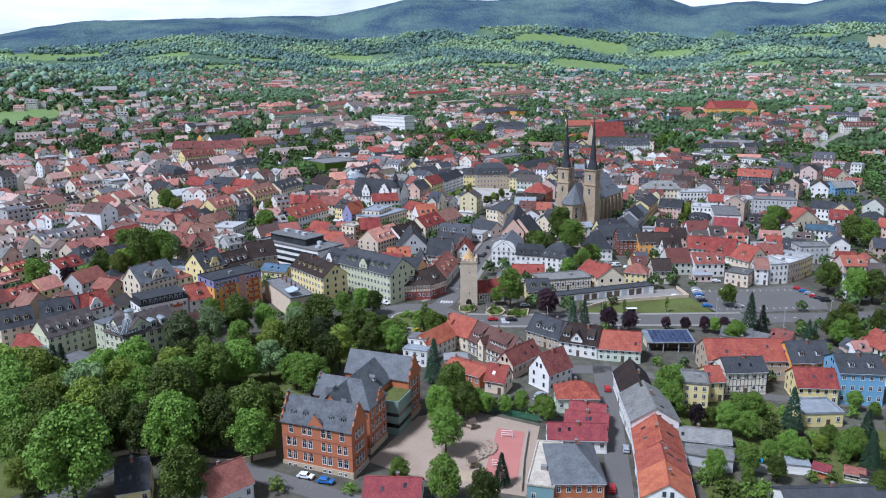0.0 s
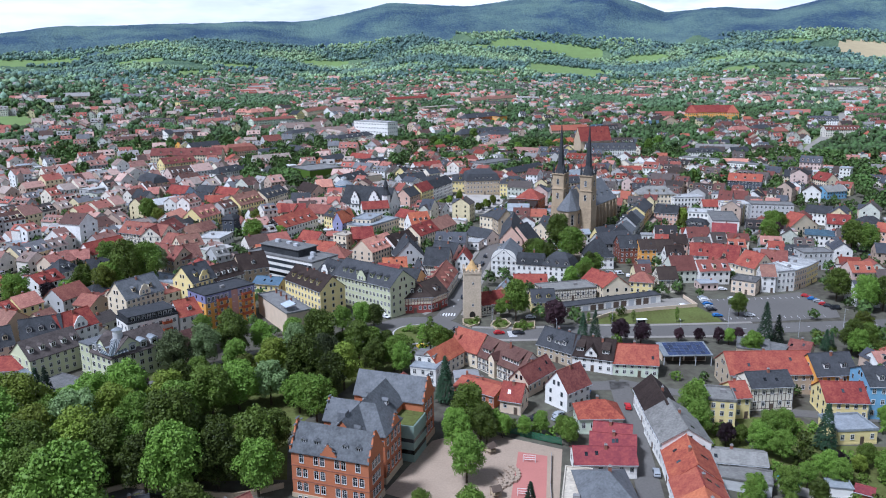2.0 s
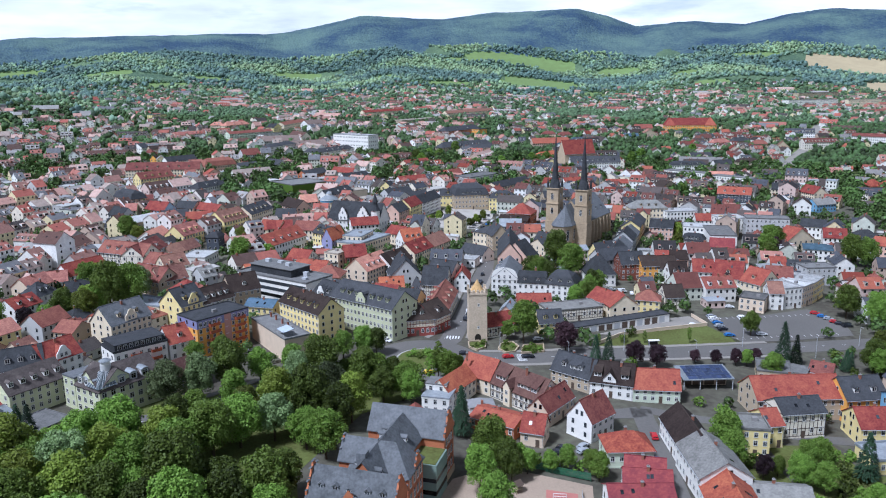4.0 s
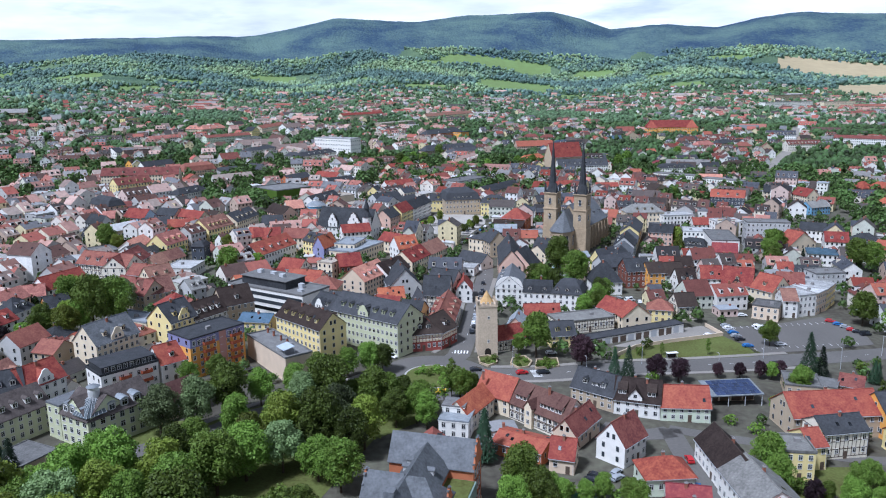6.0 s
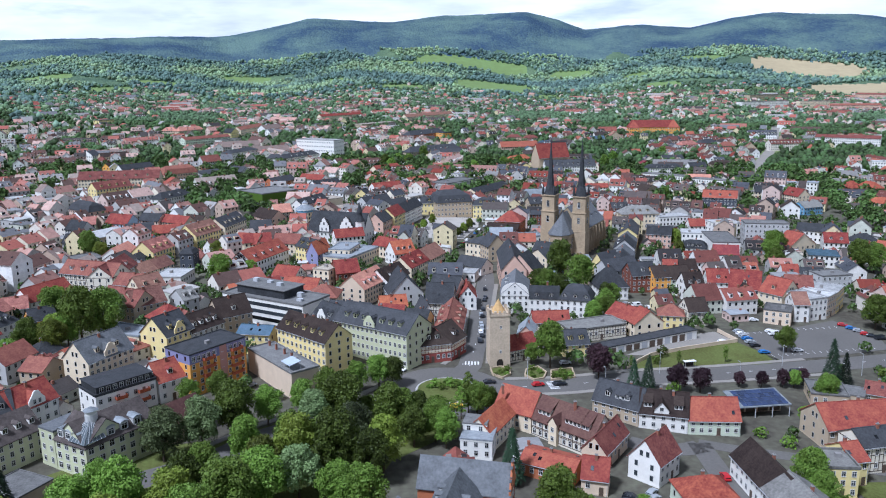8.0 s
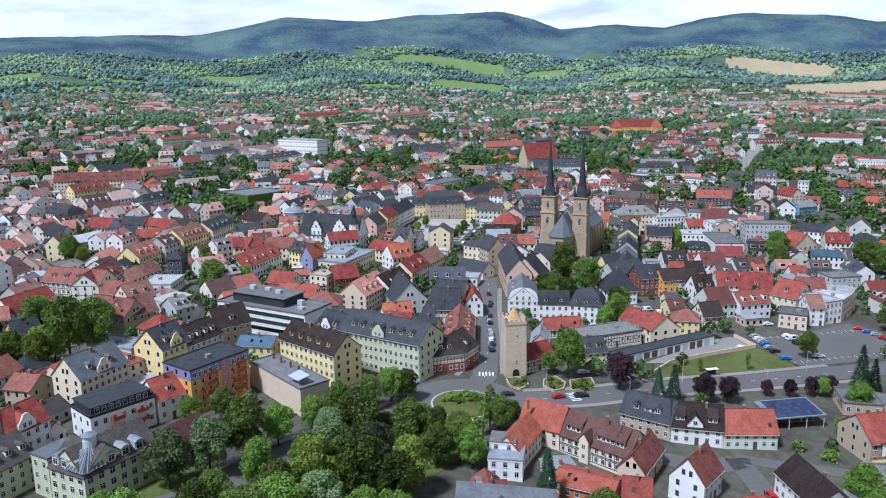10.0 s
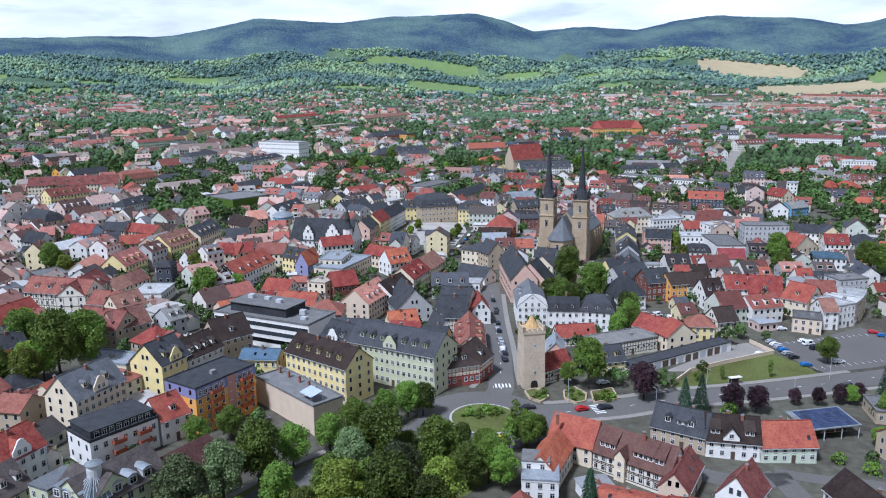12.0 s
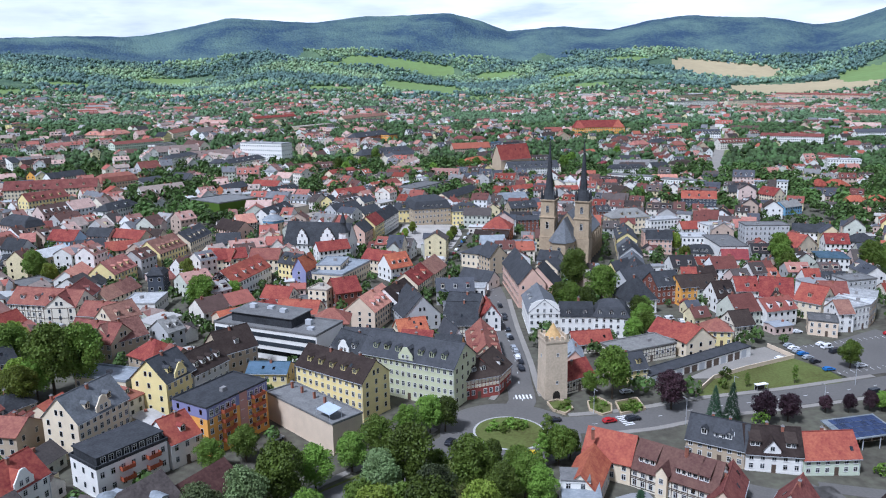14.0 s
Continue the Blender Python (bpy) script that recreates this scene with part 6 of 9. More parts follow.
house(194.6, 541.3, -15, 7.0, 14, 9, 13, "G", "tan", "pinkred", fl=3, detail=1)
house(154.2, 489.4, -12, 15.3, 32, 11, 11.6, "F", "white", "flatgrey", fl=0, detail=1)
house(149.1, 471.0, -18, 13.8, 7, 6, 10.5, "G", "white", "maroon", fl=0, detail=1)
house(136.8, 485.2, -25, 13.7, 11, 6.5, 10.5, "M", "white", "slate", fl=2, dorm=4, detail=1)
house(200.0, 488.4, 20, 20.8, 12, 7, 14, "X", "cream", "red", fl=2, detail=1)
house(229.2, 522.0, -35, 15.2, 12, 8, 12, "G", "white", "slate", fl=2, detail=1)
house(227.4, 492.4, -21, 13.2, 12, 7, 12, "G", "white", "red", fl=2, dorm=2, detail=1)
house(250.7, 500.9, 4, 14.8, 10, 5, 9, "H", "white", "slate", fl=2, detail=1)
house(253.0, 537.4, -15, 6.7, 10, 6, 9, "H", "yellow", "slate", fl=2, detail=1)
house(202.9, 463.7, -24, 15.4, 16, 7, 9, "H", "white", "blueroof", fl=2, detail=1)
house(160.6, 423.5, -8, 8.1, 10, 6, 11, "G", "white", "red", fl=2, dorm=1, detail=1)
house(170.4, 420.6, -13, 11.8, 10, 6, 10, "G", "white", "slate", fl=2, dorm=3, detail=1)
house(102.0, 434.3, -16, 7.1, 10, 7, 11, "G", "tan", "red", fl=2, detail=1)
house(110.6, 435.4, -1, 10.0, 10, 7, 11, "G", "pink", "brown", fl=2, detail=1)
house(295.9, 529.6, -39, 9.5, 12, 8, 13, "X", "yellow", "red", fl=2, detail=1)
house(245.0, 469.4, -50, 9.7, 12, 7, 11, "G", "pink", "red", fl=2, detail=1)
house(-155.8, 264.8, 31, 12.8, 11, 10, 15, "G", "white", "slate", fl=3, dorm=3)
house(-148.6, 271.9, 59, 13.1, 11, 10, 15, "G", "white", "red", fl=3, fg=1)
house(-137.0, 237.6, 61, 11.1, 12, 3, 3.4, "F", "tan", "flatgrey", fl=0, chim=0)
house(-151.7, 237.7, 68, 10.0, 8, 4, 5.5, "G", "white", "metal", fl=1, chim=0)
house(123.9, 364.9, -33, 10.8, 11, 6, 6.6, "F", "beige", "flatgrey", fl=2)
house(134.6, 368.9, -9, 6.4, 11, 8, 12, "G", "white", "brownred", fl=3, chim=0)
house(140.9, 372.7, 15, 9.5, 14, 9.5, 10.1, "F", "white", "white", fl=3, cs=2.2)
house(147.2, 376.1, 39, 11.2, 14, 9.5, 10.1, "F", "beige", "white", fl=3, cs=2.2)
house(156.2, 384.6, 47, 15.4, 14, 9.5, 10.1, "F", "yellow", "white", fl=3, cs=2.2)
house(-181.6, 363.4, 37, 9.5, 10, 6, 9.5, "G", "orange", "slate", fl=2)
house(-192.5, 351.7, 68, 11.1, 10, 7, 12, "H", "white", "slate", fl=2, dorm=2)
house(-192.9, 394.7, 62, 22.0, 11, 6, 11, "G", "white", "red", fl=2)
house(-198.8, 380.5, 23, 9.9, 9, 5, 9, "G", "white", "pinkred", fl=2)
house(-167.6, 331.5, 47, 10.1, 10, 3.5, 7, "H", "tan", "slate", fl=1)


# along the high street
row(-38.3, 320.4, -22.4, 323.4, 14, 6.6, 12.2, "H", "redtimber", "brown", fl=2, dorm=3, cs=2.0, label="red half-timbered inn with a large dark brown roof", name="corner_inn", cat="inn")
row(-22.6, 323.6, -16.0, 332.6, 13, 6.6, 11.8, "G", "redtimber", "brown", fl=2, dorm=1, cs=2.0)
row(-16.8, 340.5, -11.6, 369.5, 11, 5.4, 10.6, "G", "cream", "dkred", fl=2, dorm=3)
row(-12.8, 385.6, -5.2, 385.0, 14, 6.0, 10.8, "X", "white", "red", fl=2)
row(-28.4, 378.8, -16.6, 376.4, 14, 6.0, 13.0, "G", "timber", "slate", fl=2)
for k, (he_, hr_, roof_, wall_) in enumerate(((7.5, 12.5, "slate", "cream"), (6.5, 11.0, "zinc", "white"), (8.0, 13.0, "slate", "grey"), (6.0, 10.5, "zinc", "cream"), (8.5, 12.5, "slate", "yellow"), (7.0, 11.5, "slate", "cream"))):
    house(79.6 + 7.2 * k, 444.6 + 18.8 * k, -111, 19.5, 11.5, he_, hr_, "G", wall_, roof_, fl=2, dorm=k % 3, detail=1)

# curved row below the main road
stone_house = row(16.9, 277.4, 28.0, 267.2, 10, 5.3, 10.4, "G", "tan", "slate", fl=2, dorm=2, chim=2, label="grey-brown rendered corner house with a dark slate roof")
gabled_house = row(28.1, 266.8, 41.1, 261.8, 10.5, 5.3, 10.6, "G", "white", "brown", fl=2, dorm=0, fg=0, chim=2)
row(41.3, 261.6, 56.0, 259.4, 10.5, 4.9, 9.8, "G", "palegreen", "red", fl=2)


def placed_root(name, x, y, label, cat):
    root = new(name)
    root.location = (x, y, gz(x, y))
    return tagged(root, label, cat)


def front_gable(root, u, w, y0, z0, z1, wall, roof, back):
    """A gabled dormer standing on the eaves, with its own roof and one window."""
    bm = bmesh.new()
    box(bm, u - w / 2, u + w / 2, y0, y0 + 2.2, z0 - 0.4, z0 + 0.9)
    bm.faces.new([bm.verts.new(p) for p in ((u - w / 2, y0, z0 + 0.9), (u + w / 2, y0, z0 + 0.9), (u, y0, z1))])
    part("gable", bm, WM[wall], root)
    bm = bmesh.new()
    for s in (-1, 1):
        q = [(u + s * (w / 2 + 0.35), y0 - 0.3, z0 + 0.6), (u, y0 - 0.3, z1 + 0.2), (u, back, z1 + 0.2), (u + s * (w / 2 + 0.35), back, z0 + 0.6)]
        slab(bm, q if s > 0 else q[::-1], 0.14)
    bmesh.ops.recalc_face_normals(bm, faces=bm.faces[:])
    part("gable_roof", bm, RM[roof], root)
    put_windows(root, [(u, y0, z0 + 1.1, 0)], 1.1, 1.2)


front_gable(gabled_house, -0.6, 4.2, -5.3, 5.6, 9.0, "white", "brown", -0.5)
for u in (-4.6, 4.2):
    shed_dormer(gabled_house, Matrix.Identity(4), u, 2.4, 10.5, 5.3, 10.0, "white", "brown")
shed_dormer(stone_house, Matrix.Identity(4), 1.0, 3.4, 10.0, 5.2, 9.6, "white", "slate")


def build_courtyard_house():
    """Brown-roofed timber-framed house with lean-to dormers, its red end wing and the terrace block."""
    root = placed_root("courtyard_house", 0, 256, "half-timbered house with a long brown tile roof and lean-to dormers", "house")
    m = limb(root, (-4.9, 264.2), (8.6, 248.2), 10.6, 5.7, 11.1, "timber", "umberred", "G", 2, 2.0)
    L, D = 20.9, 10.6
    for u, w in ((-7.0, 4.4), (3.0, 5.4), (7.2, 2.4)):
        shed_dormer(root, m, u, w, D, 5.7, 11.0, "timber", "umberred")
    bm = bmesh.new()
    for k in range(17):
        x = -L / 2 + L * k / 16
        box(bm, x - 0.08, x + 0.08, -D / 2 - 0.06, -D / 2, 0.6, 5.3)
    for z in (0.6, 2.7, 3.1, 5.1):
        box(bm, -L / 2, L / 2, -D / 2 - 0.07, -D / 2, z, z + 0.18)
    part("timber_frame", bm, M_BEAM, root, "dark exposed timber frame").matrix_basis = m
    # gabled stair bay between the dormers
    bm = bmesh.new()
    box(bm, -3.6, -0.8, -D / 2 - 1.2, -D / 2 + 1, -2, 6.8)
    v = [bm.verts.new(p) for p in ((-3.6, -D / 2 - 1.2, 6.8), (-0.8, -D / 2 - 1.2, 6.8), (-2.2, -D / 2 - 1.2, 8.6))]
    bm.faces.new(v)
    part("stair_bay", bm, WM["cream"], root).matrix_basis = m
    bm = bmesh.new()
    for s in (-1, 1):
        q = [(-2.2 + s * 1.8, -D / 2 - 1.5, 6.5), (-2.2, -D / 2 - 1.5, 8.9), (-2.2, -1.5, 8.9), (-2.2 + s * 1.8, -1.5, 6.5)]
        slab(bm, q if s > 0 else q[::-1], 0.14)
    bmesh.ops.recalc_face_normals(bm, faces=bm.faces[:])
    part("bay_roof", bm, RM["umberred"], root).matrix_basis = m
    for z in (2.2, 4.9):
        o = new("window", window_mesh(1.0, 1.3))
        o.parent = root
        o.matrix_basis = m @ pose(-2.2, -D / 2 - 1.2, z)
    limb(root, (-14.6, 272.4), (-5.1, 264.3), 10.6, 5.6, 11.0, "cream", "red", "G", 2, 2.6)
    limb(root, (-18.4, 253.0), (-9.6, 266.4), 8, 5.6, 9.6, "timber", "orange", "G", 2, 2.4)
    limb(root, (-27.3, 251.4), (-18.9, 248.8), 8.5, 5.6, 6.0, "white", "metal", "F", 2, 2.4)
    limb(root, (-26.0, 256.2), (-19.6, 254.2), 6.0, 7.8, 8.1, "white", "flatgrey", "F", 3, 2.4)
    chimney(root, -12.2, 15.4, 11.6)
    chimney(root, 6.0, 1.5, 11.5)


def build_white_palace():
    """White town house: curved gable to the front, slate mansard wing and a hipped pavilion."""
    root = placed_root("white_mansion", 24, 380, "white rendered mansion with curved gable and slate mansard roofs", "mansion")
    a, b = (4.9, 380.6), (17.0, 378.2)
    m = limb(root, a, b, 26, 8.8, 14.0, "white", "zinc", "X", 3, 2.3)
    bm = bmesh.new()
    w = 12.3
    pts = [(-w / 2, 8.0), (w / 2, 8.0), (w / 2, 9.4)] + [(w * 0.48 * math.cos(t), 9.4 + 4.6 * math.sin(t) ** 0.8) for t in np.linspace(0.25, math.pi - 0.25, 11)] + [(-w / 2, 9.4)]
    fr, bk = ([bm.verts.new((x, y, z)) for x, z in pts] for y in (-13.2, -12.7))
    bm.faces.new(fr)
    bm.faces.new(bk[::-1])
    for k in range(len(pts)):
        j = (k + 1) % len(pts)
        bm.faces.new((fr[k], bk[k], bk[j], fr[j]))
    bmesh.ops.recalc_face_normals(bm, faces=bm.faces[:])
    part("gable", bm, WM["white"], root, "white curved baroque gable").matrix_basis = m
    for x, z, ww, hh in ((-2.6, 9.6, 0.9, 1.5), (0, 9.6, 0.9, 1.5), (2.6, 9.6, 0.9, 1.5), (0, 12.3, 0.8, 0.8)):
        o = new("window", window_mesh(ww, hh))
        o.parent = root
        o.matrix_basis = m @ pose(x, -13.2, z)
    for x in (-3.6, 0.5, 3.6):
        o = new("dormer", dormer_mesh("white", "zinc"))
        o.parent = root
        o.matrix_basis = m @ pose(-4.6, x * 2, 10.1, 0, 0, -90)
    limb(root, (17.0, 377.9), (29.4, 374.6), 11, 7.6, 12.2, "white", "slate", "N", 2, 2.2, 2)
    limb(root, (29.4, 374.4), (42.0, 369.0), 13, 8.2, 14.0, "white", "slate", "M", 3, 2.4, 3)
    chimney(root, 2, 2, 12.4)


def build_corner_house():
    """Pale green corner block with a glazed corner roof and lantern."""
    root = placed_root("corner_block", -122, 250, "pale green corner building with umber roof and glazed corner lantern", "apartment building")
    c = (-122.4, 244.2)
    m1 = limb(root, c, (-109.6, 259.5), 13, 9.0, 14.2, "green", "umber", "G", 3, 2.6, 0, (1.4, 1.9))
    m2 = limb(root, (-132.4, 250.8), c, 13, 9.0, 14.2, "green", "umber", "G", 3, 2.6, 0, (1.4, 1.9))
    m3 = limb(root, (-148.4, 243.2), (-138.4, 258.6), 12, 8.0, 13.0, "green", "umber", "G", 3, 2.4, 5)
    limb(root, (-109.4, 259.8), (-98.6, 272.6), 11, 5.6, 9.6, "cream", "umberred", "G", 2, 2.6)
    limb(root, (-137.6, 254.4), (-132.6, 250.9), 9, 10.2, 10.7, "green", "zinc", "F", 3, 2.6)
    for m, L, us in ((m1, 19.9, (-2.4, 1.4, 5.2)), (m2, 12.0, (-4.2, -1.2, 1.8))):
        for u in us:
            bm = bmesh.new()
            box(bm, u - 1.15, u + 1.15, -5.9, -2.0, 9.3, 11.6)
            part("dormer", bm, WM["grey"], root).matrix_basis = m
            bm = bmesh.new()
            n = 6
            arc = [(u - 1.35 + 2.7 * k / n, 11.55 + 0.5 * math.sin(math.pi * k / n)) for k in range(n + 1)]
            for (x0, z0), (x1, z1) in zip(arc, arc[1:]):
                slab(bm, [(x0, -6.2, z0), (x1, -6.2, z1), (x1, -1.4, z1 + 0.3), (x0, -1.4, z0 + 0.3)], 0.12)
            bmesh.ops.remove_doubles(bm, verts=bm.verts[:], dist=0.01)
            part("dormer_roof", bm, RM["metal"], root, "curved zinc dormer roof").matrix_basis = m
            o = new("window", window_mesh(1.6, 1.6))
            o.parent = root
            o.matrix_basis = m @ pose(u, -5.9, 10.4)
    base = gz(*c) - root.location.z
    top = Vector((-122.6 - root.location.x, 250.6 - root.location.y, base + 14.6))
    foot = [Vector((x - root.location.x, y - root.location.y, base + z)) for x, y, z in ((-127.6, 247.2, 9.4), (-122.4, 243.6, 9.4), (-118.6, 248.2, 9.4))]
    bm = bmesh.new()
    for p, q in ((foot[0], foot[1]), (foot[1], foot[2])):
        bm.faces.new([bm.verts.new(v + Vector((0, 0, 0.45))) for v in (p, q, top)])
    part("glass_roof", bm, shader("roof_glazing", (0.10, 0.12, 0.13), 0.2, 0.2), root, "glazed corner roof")
    for p, q in ((foot[0], foot[1]), (foot[1], foot[2])):
        for k in range(6):
            g = p.lerp(q, k / 5) + Vector((0, 0, 0.5))
            e = top + Vector((0, 0, 0.5))
            bm = bmesh.new()
            tube(bm, 0, 0, 0, (e - g).length, 0.08, 0.08, 4)
            o = part("glazing_bar", bm, M_STEEL, root)
            o.matrix_basis = Matrix.Translation(g) @ (e - g).to_track_quat("Z", "Y").to_matrix().to_4x4()
    for nm, z0, z1, r0, r1, mt in (("lantern", 12.4, 15.4, 1.55, 1.55, WM["grey"]), ("lantern_glass", 15.4, 16.5, 1.45, 1.45, M_FRAME), ("lantern_cap", 16.5, 17.2, 1.9, 0.5, RM["metal"])):
        bm = bmesh.new()
        tube(bm, top.x, top.y, base + z0, base + z1, r0, r1, 14)
        part(nm, bm, mt, root)


def build_town_hall():
    """Renaissance town hall: tall dark roof, scrolled white gables and an octagonal stair tower."""
    root = placed_root("town_hall", -72, 520, "white renaissance town hall with scrolled gables and steep slate roof", "town hall")
    a, b = (-90.5, 529.0), (-56.5, 513.0)
    m = limb(root, a, b, 15, 8.0, 19.0, "white", "slate", "G", 2, 2.6)
    L = math.hypot(b[0] - a[0], b[1] - a[1])
    for u, w, h in ((-L * 0.2, 6.4, 8.4), (L * 0.2, 8.4, 9.6), (L * 0.43, 4.6, 7.8)):
        pts = [(-0.5, -1.2), (0.5, -1.2), (0.5, 0.42), (0.4, 0.46), (0.36, 0.62), (0.24, 0.68), (0.2, 0.85), (0.08, 0.9), (0, 1.0), (-0.08, 0.9), (-0.2, 0.85), (-0.24, 0.68), (-0.36, 0.62), (-0.4, 0.46), (-0.5, 0.42)]
        pts = [(p * w, 8.0 + (q if q < 0 else q * h)) for p, q in pts]
        bm = bmesh.new()
        fr, bk = ([bm.verts.new((u + x, y, z)) for x, z in pts] for y in (-7.75, -7.2))
        bm.faces.new(fr)
        bm.faces.new(bk[::-1])
        for k in range(len(pts)):
            j = (k + 1) % len(pts)
            bm.faces.new((fr[k], bk[k], bk[j], fr[j]))
        bmesh.ops.recalc_face_normals(bm, faces=bm.faces[:])
        g = part("gable", bm, WM["white"], root, "white scrolled gable")
        g.matrix_basis = m
        bm = bmesh.new()
        for (x0, z0), (x1, z1) in zip(pts[2:], pts[3:]):
            box(bm, u + min(x0, x1) - 0.12, u + max(x0, x1) + 0.12, -7.85, -7.1, max(z0, z1) - 0.1, max(z0, z1) + 0.18)
        part("coping", bm, M_BEAM, g, "dark weathered coping")
        bm = bmesh.new()
        zt = 8.0 + h * 0.8
        for sx in (-1, 1):
            q = [(u + sx * w / 2, -7.3, 8.0 + h * 0.3), (u, -7.3, zt), (u, -1.0, zt), (u + sx * w / 2, -5.0, 8.0 + h * 0.3)]
            slab(bm, q if sx > 0 else q[::-1], 0.2)
        bmesh.ops.recalc_face_normals(bm, faces=bm.faces[:])
        part("gable_roof", bm, RM["slate"], root).matrix_basis = m
        for x, z in ((-w * 0.22, 9.2), (w * 0.22, 9.2), (0, 8.0 + h * 0.55)):
            o = new("window", window_mesh(1.0, 1.6))
            o.parent = root
            o.matrix_basis = m @ pose(u + x, -7.75, z)
    bm = bmesh.new()
    tube(bm, L / 2 - 1.5, -8.6, -2, 15.5, 2.8, 2.8, 8)
    part("stair_tower", bm, WM["white"], root, "white octagonal stair tower").matrix_basis = m
    bm = bmesh.new()
    for z0, z1, r0, r1 in ((15.5, 19.0, 3.2, 1.6), (19.0, 21.0, 1.5, 1.5), (21.0, 27.0, 1.9, 0.0)):
        tube(bm, L / 2 - 1.5, -8.6, z0, z1, r0, r1, 8)
    part("spire", bm, RM["slate"], root, "slate spire with lantern").matrix_basis = m
    for z in (5, 9, 13):
        for r in (-45, 0, 45):
            o = new("window", window_mesh(0.9, 1.6))
            o.parent = root
            o.matrix_basis = m @ pose(L / 2 - 1.5 + 2.62 * math.sin(radians(r)), -8.6 - 2.62 * math.cos(radians(r)), z, 0, 0, r)


build_town_hall()
build_courtyard_house()
build_white_palace()
build_corner_house()


# ---- roads and squares ----
ROAD_LINES = []


def road(line, w, mat=None, label="grey asphalt town road", name="road", lift=0.09):
    _, fine = ribbon(name, line, w, mat or M_ASPHALT, lift, label)
    ROAD_LINES.append(([tuple(p) for p in fine], w))


RB = (-26.5, 297.0)
road([(-13, 299.5), (-1, 298.6), (15.6, 299.8), (38, 304), (70, 307), (110, 312.5), (180, 324), (300, 345)], 11)
road([(-21, 311), (-16.5, 318), (-13.6, 331.5), (-9, 351.7), (-2.5, 389.4), (5.2, 429), (8.3, 454), (10, 482), (8.3, 530)], 8.5)
road([(-41, 297), (-57, 282.5), (-82, 267), (-94, 254), (-116, 240), (-160, 215), (-220, 190)], 9)
road([(42, 256), (40, 230), (38, 208), (34.6, 175), (31, 150), (28, 110)], 6.5)
road([(-110, 150), (-98, 173), (-91, 185), (-77, 182), (-66, 180), (-50, 174), (-30, 166), (0, 158), (31, 152)], 6)
road([(42, 256), (55, 250), (64, 247), (90, 236), (130, 232)], 5)
road([(22, 258), (32, 252), (42, 254)], 7)
road([(666, 1388), (564, 1201), (477, 1043), (402, 923), (355, 830)], 13, M_PAVE, "pale straight street lined with parked cars")
bm = bmesh.new()
n = 48
for r0, r1, z, mi in ((10.4, 20.0, 0.10, 0),):
    a = [bm.verts.new((RB[0] + r0 * math.cos(2 * math.pi * k / n), RB[1] + r0 * math.sin(2 * math.pi * k / n), 0)) for k in range(n)]
    b = [bm.verts.new((RB[0] + r1 * math.cos(2 * math.pi * k / n), RB[1] + r1 * math.sin(2 * math.pi * k / n), 0)) for k in range(n)]
    for k in range(n):
        bm.faces.new((a[k], b[k], b[(k + 1) % n], a[(k + 1) % n]))
for v in bm.verts:
    v.co.z = gz(v.co.x, v.co.y) + 0.12
tagged(part("roundabout", bm, M_ASPHALT, None), "asphalt ring of a roundabout", "road", kind="structure")


def circle(c, r, n=40, sx=1.0):
    return [(c[0] + r * sx * math.cos(2 * math.pi * k / n), c[1] + r * math.sin(2 * math.pi * k / n)) for k in range(n)]


sheet("kerb", circle(RB, 10.6), M_KERB, 0.20, "pale stone kerb ring of the roundabout", "kerb")
sheet("traffic_island", circle(RB, 9.9), M_LAWN, 0.30, "round grass traffic island", "traffic island")
sheet("market_square", [(-25, 541), (6.5, 537), (21.6, 578), (26, 610), (-12, 615), (-18, 587)], M_COBBLE, 0.08, "pale cobbled market square", "square")
sheet("car_park", [(97, 350), (119, 353), (149, 365), (156, 345), (151, 329), (121, 322), (98, 319)], M_ASPHALT, 0.08, "asphalt car park with marked bays", "car park")
sheet("schoolyard", [(-11, 176), (-30, 185), (-19, 212), (-7, 219), (17, 209), (11, 172)], M_GRIT, 0.06, "sandy gravel schoolyard", "yard")
sheet("sports_pitch", [(0.5, 180), (4.7, 207), (12.4, 205), (9.2, 180)], M_PITCH, 0.12, "red rubber sports pitch", "pitch")
sheet("playground", [(-15, 187), (-9, 183), (-2, 186), (0, 198), (4, 206), (-5, 214), (-9, 205)], M_GRIT, 0.10, "brown gravel playground", "playground")
sheet("grass_verge", [(38, 310), (53, 326), (70, 333), (93, 340), (101, 318), (92, 315), (61, 315)], M_LAWN, 0.08, "grass bank beside the road", "lawn")
sheet("garage_yard", [(44, 327), (83, 350), (90, 352), (93, 340), (68, 332), (52, 326)], M_PAVE, 0.12, "concrete garage yard", "yard")
PARK = [(-115, 160), (-150, 214), (-140, 242), (-118, 262), (-96, 264), (-60, 288), (-38, 282), (-30, 264), (-46, 250), (-60, 214), (-55, 190), (-79, 188), (-96, 178)]
sheet("park_lawn", PARK, M_LAWN, 0.05, "shaded park lawn under old trees", "lawn")

build_school()
build_gate_tower()
build_church()
house(137, 864, 19, 37, 16, 19, 33, "G", "stone", "red", fl=0, chim=0, name="monastery_church", label="sandstone monastery church with steep red tile roof", cat="church")


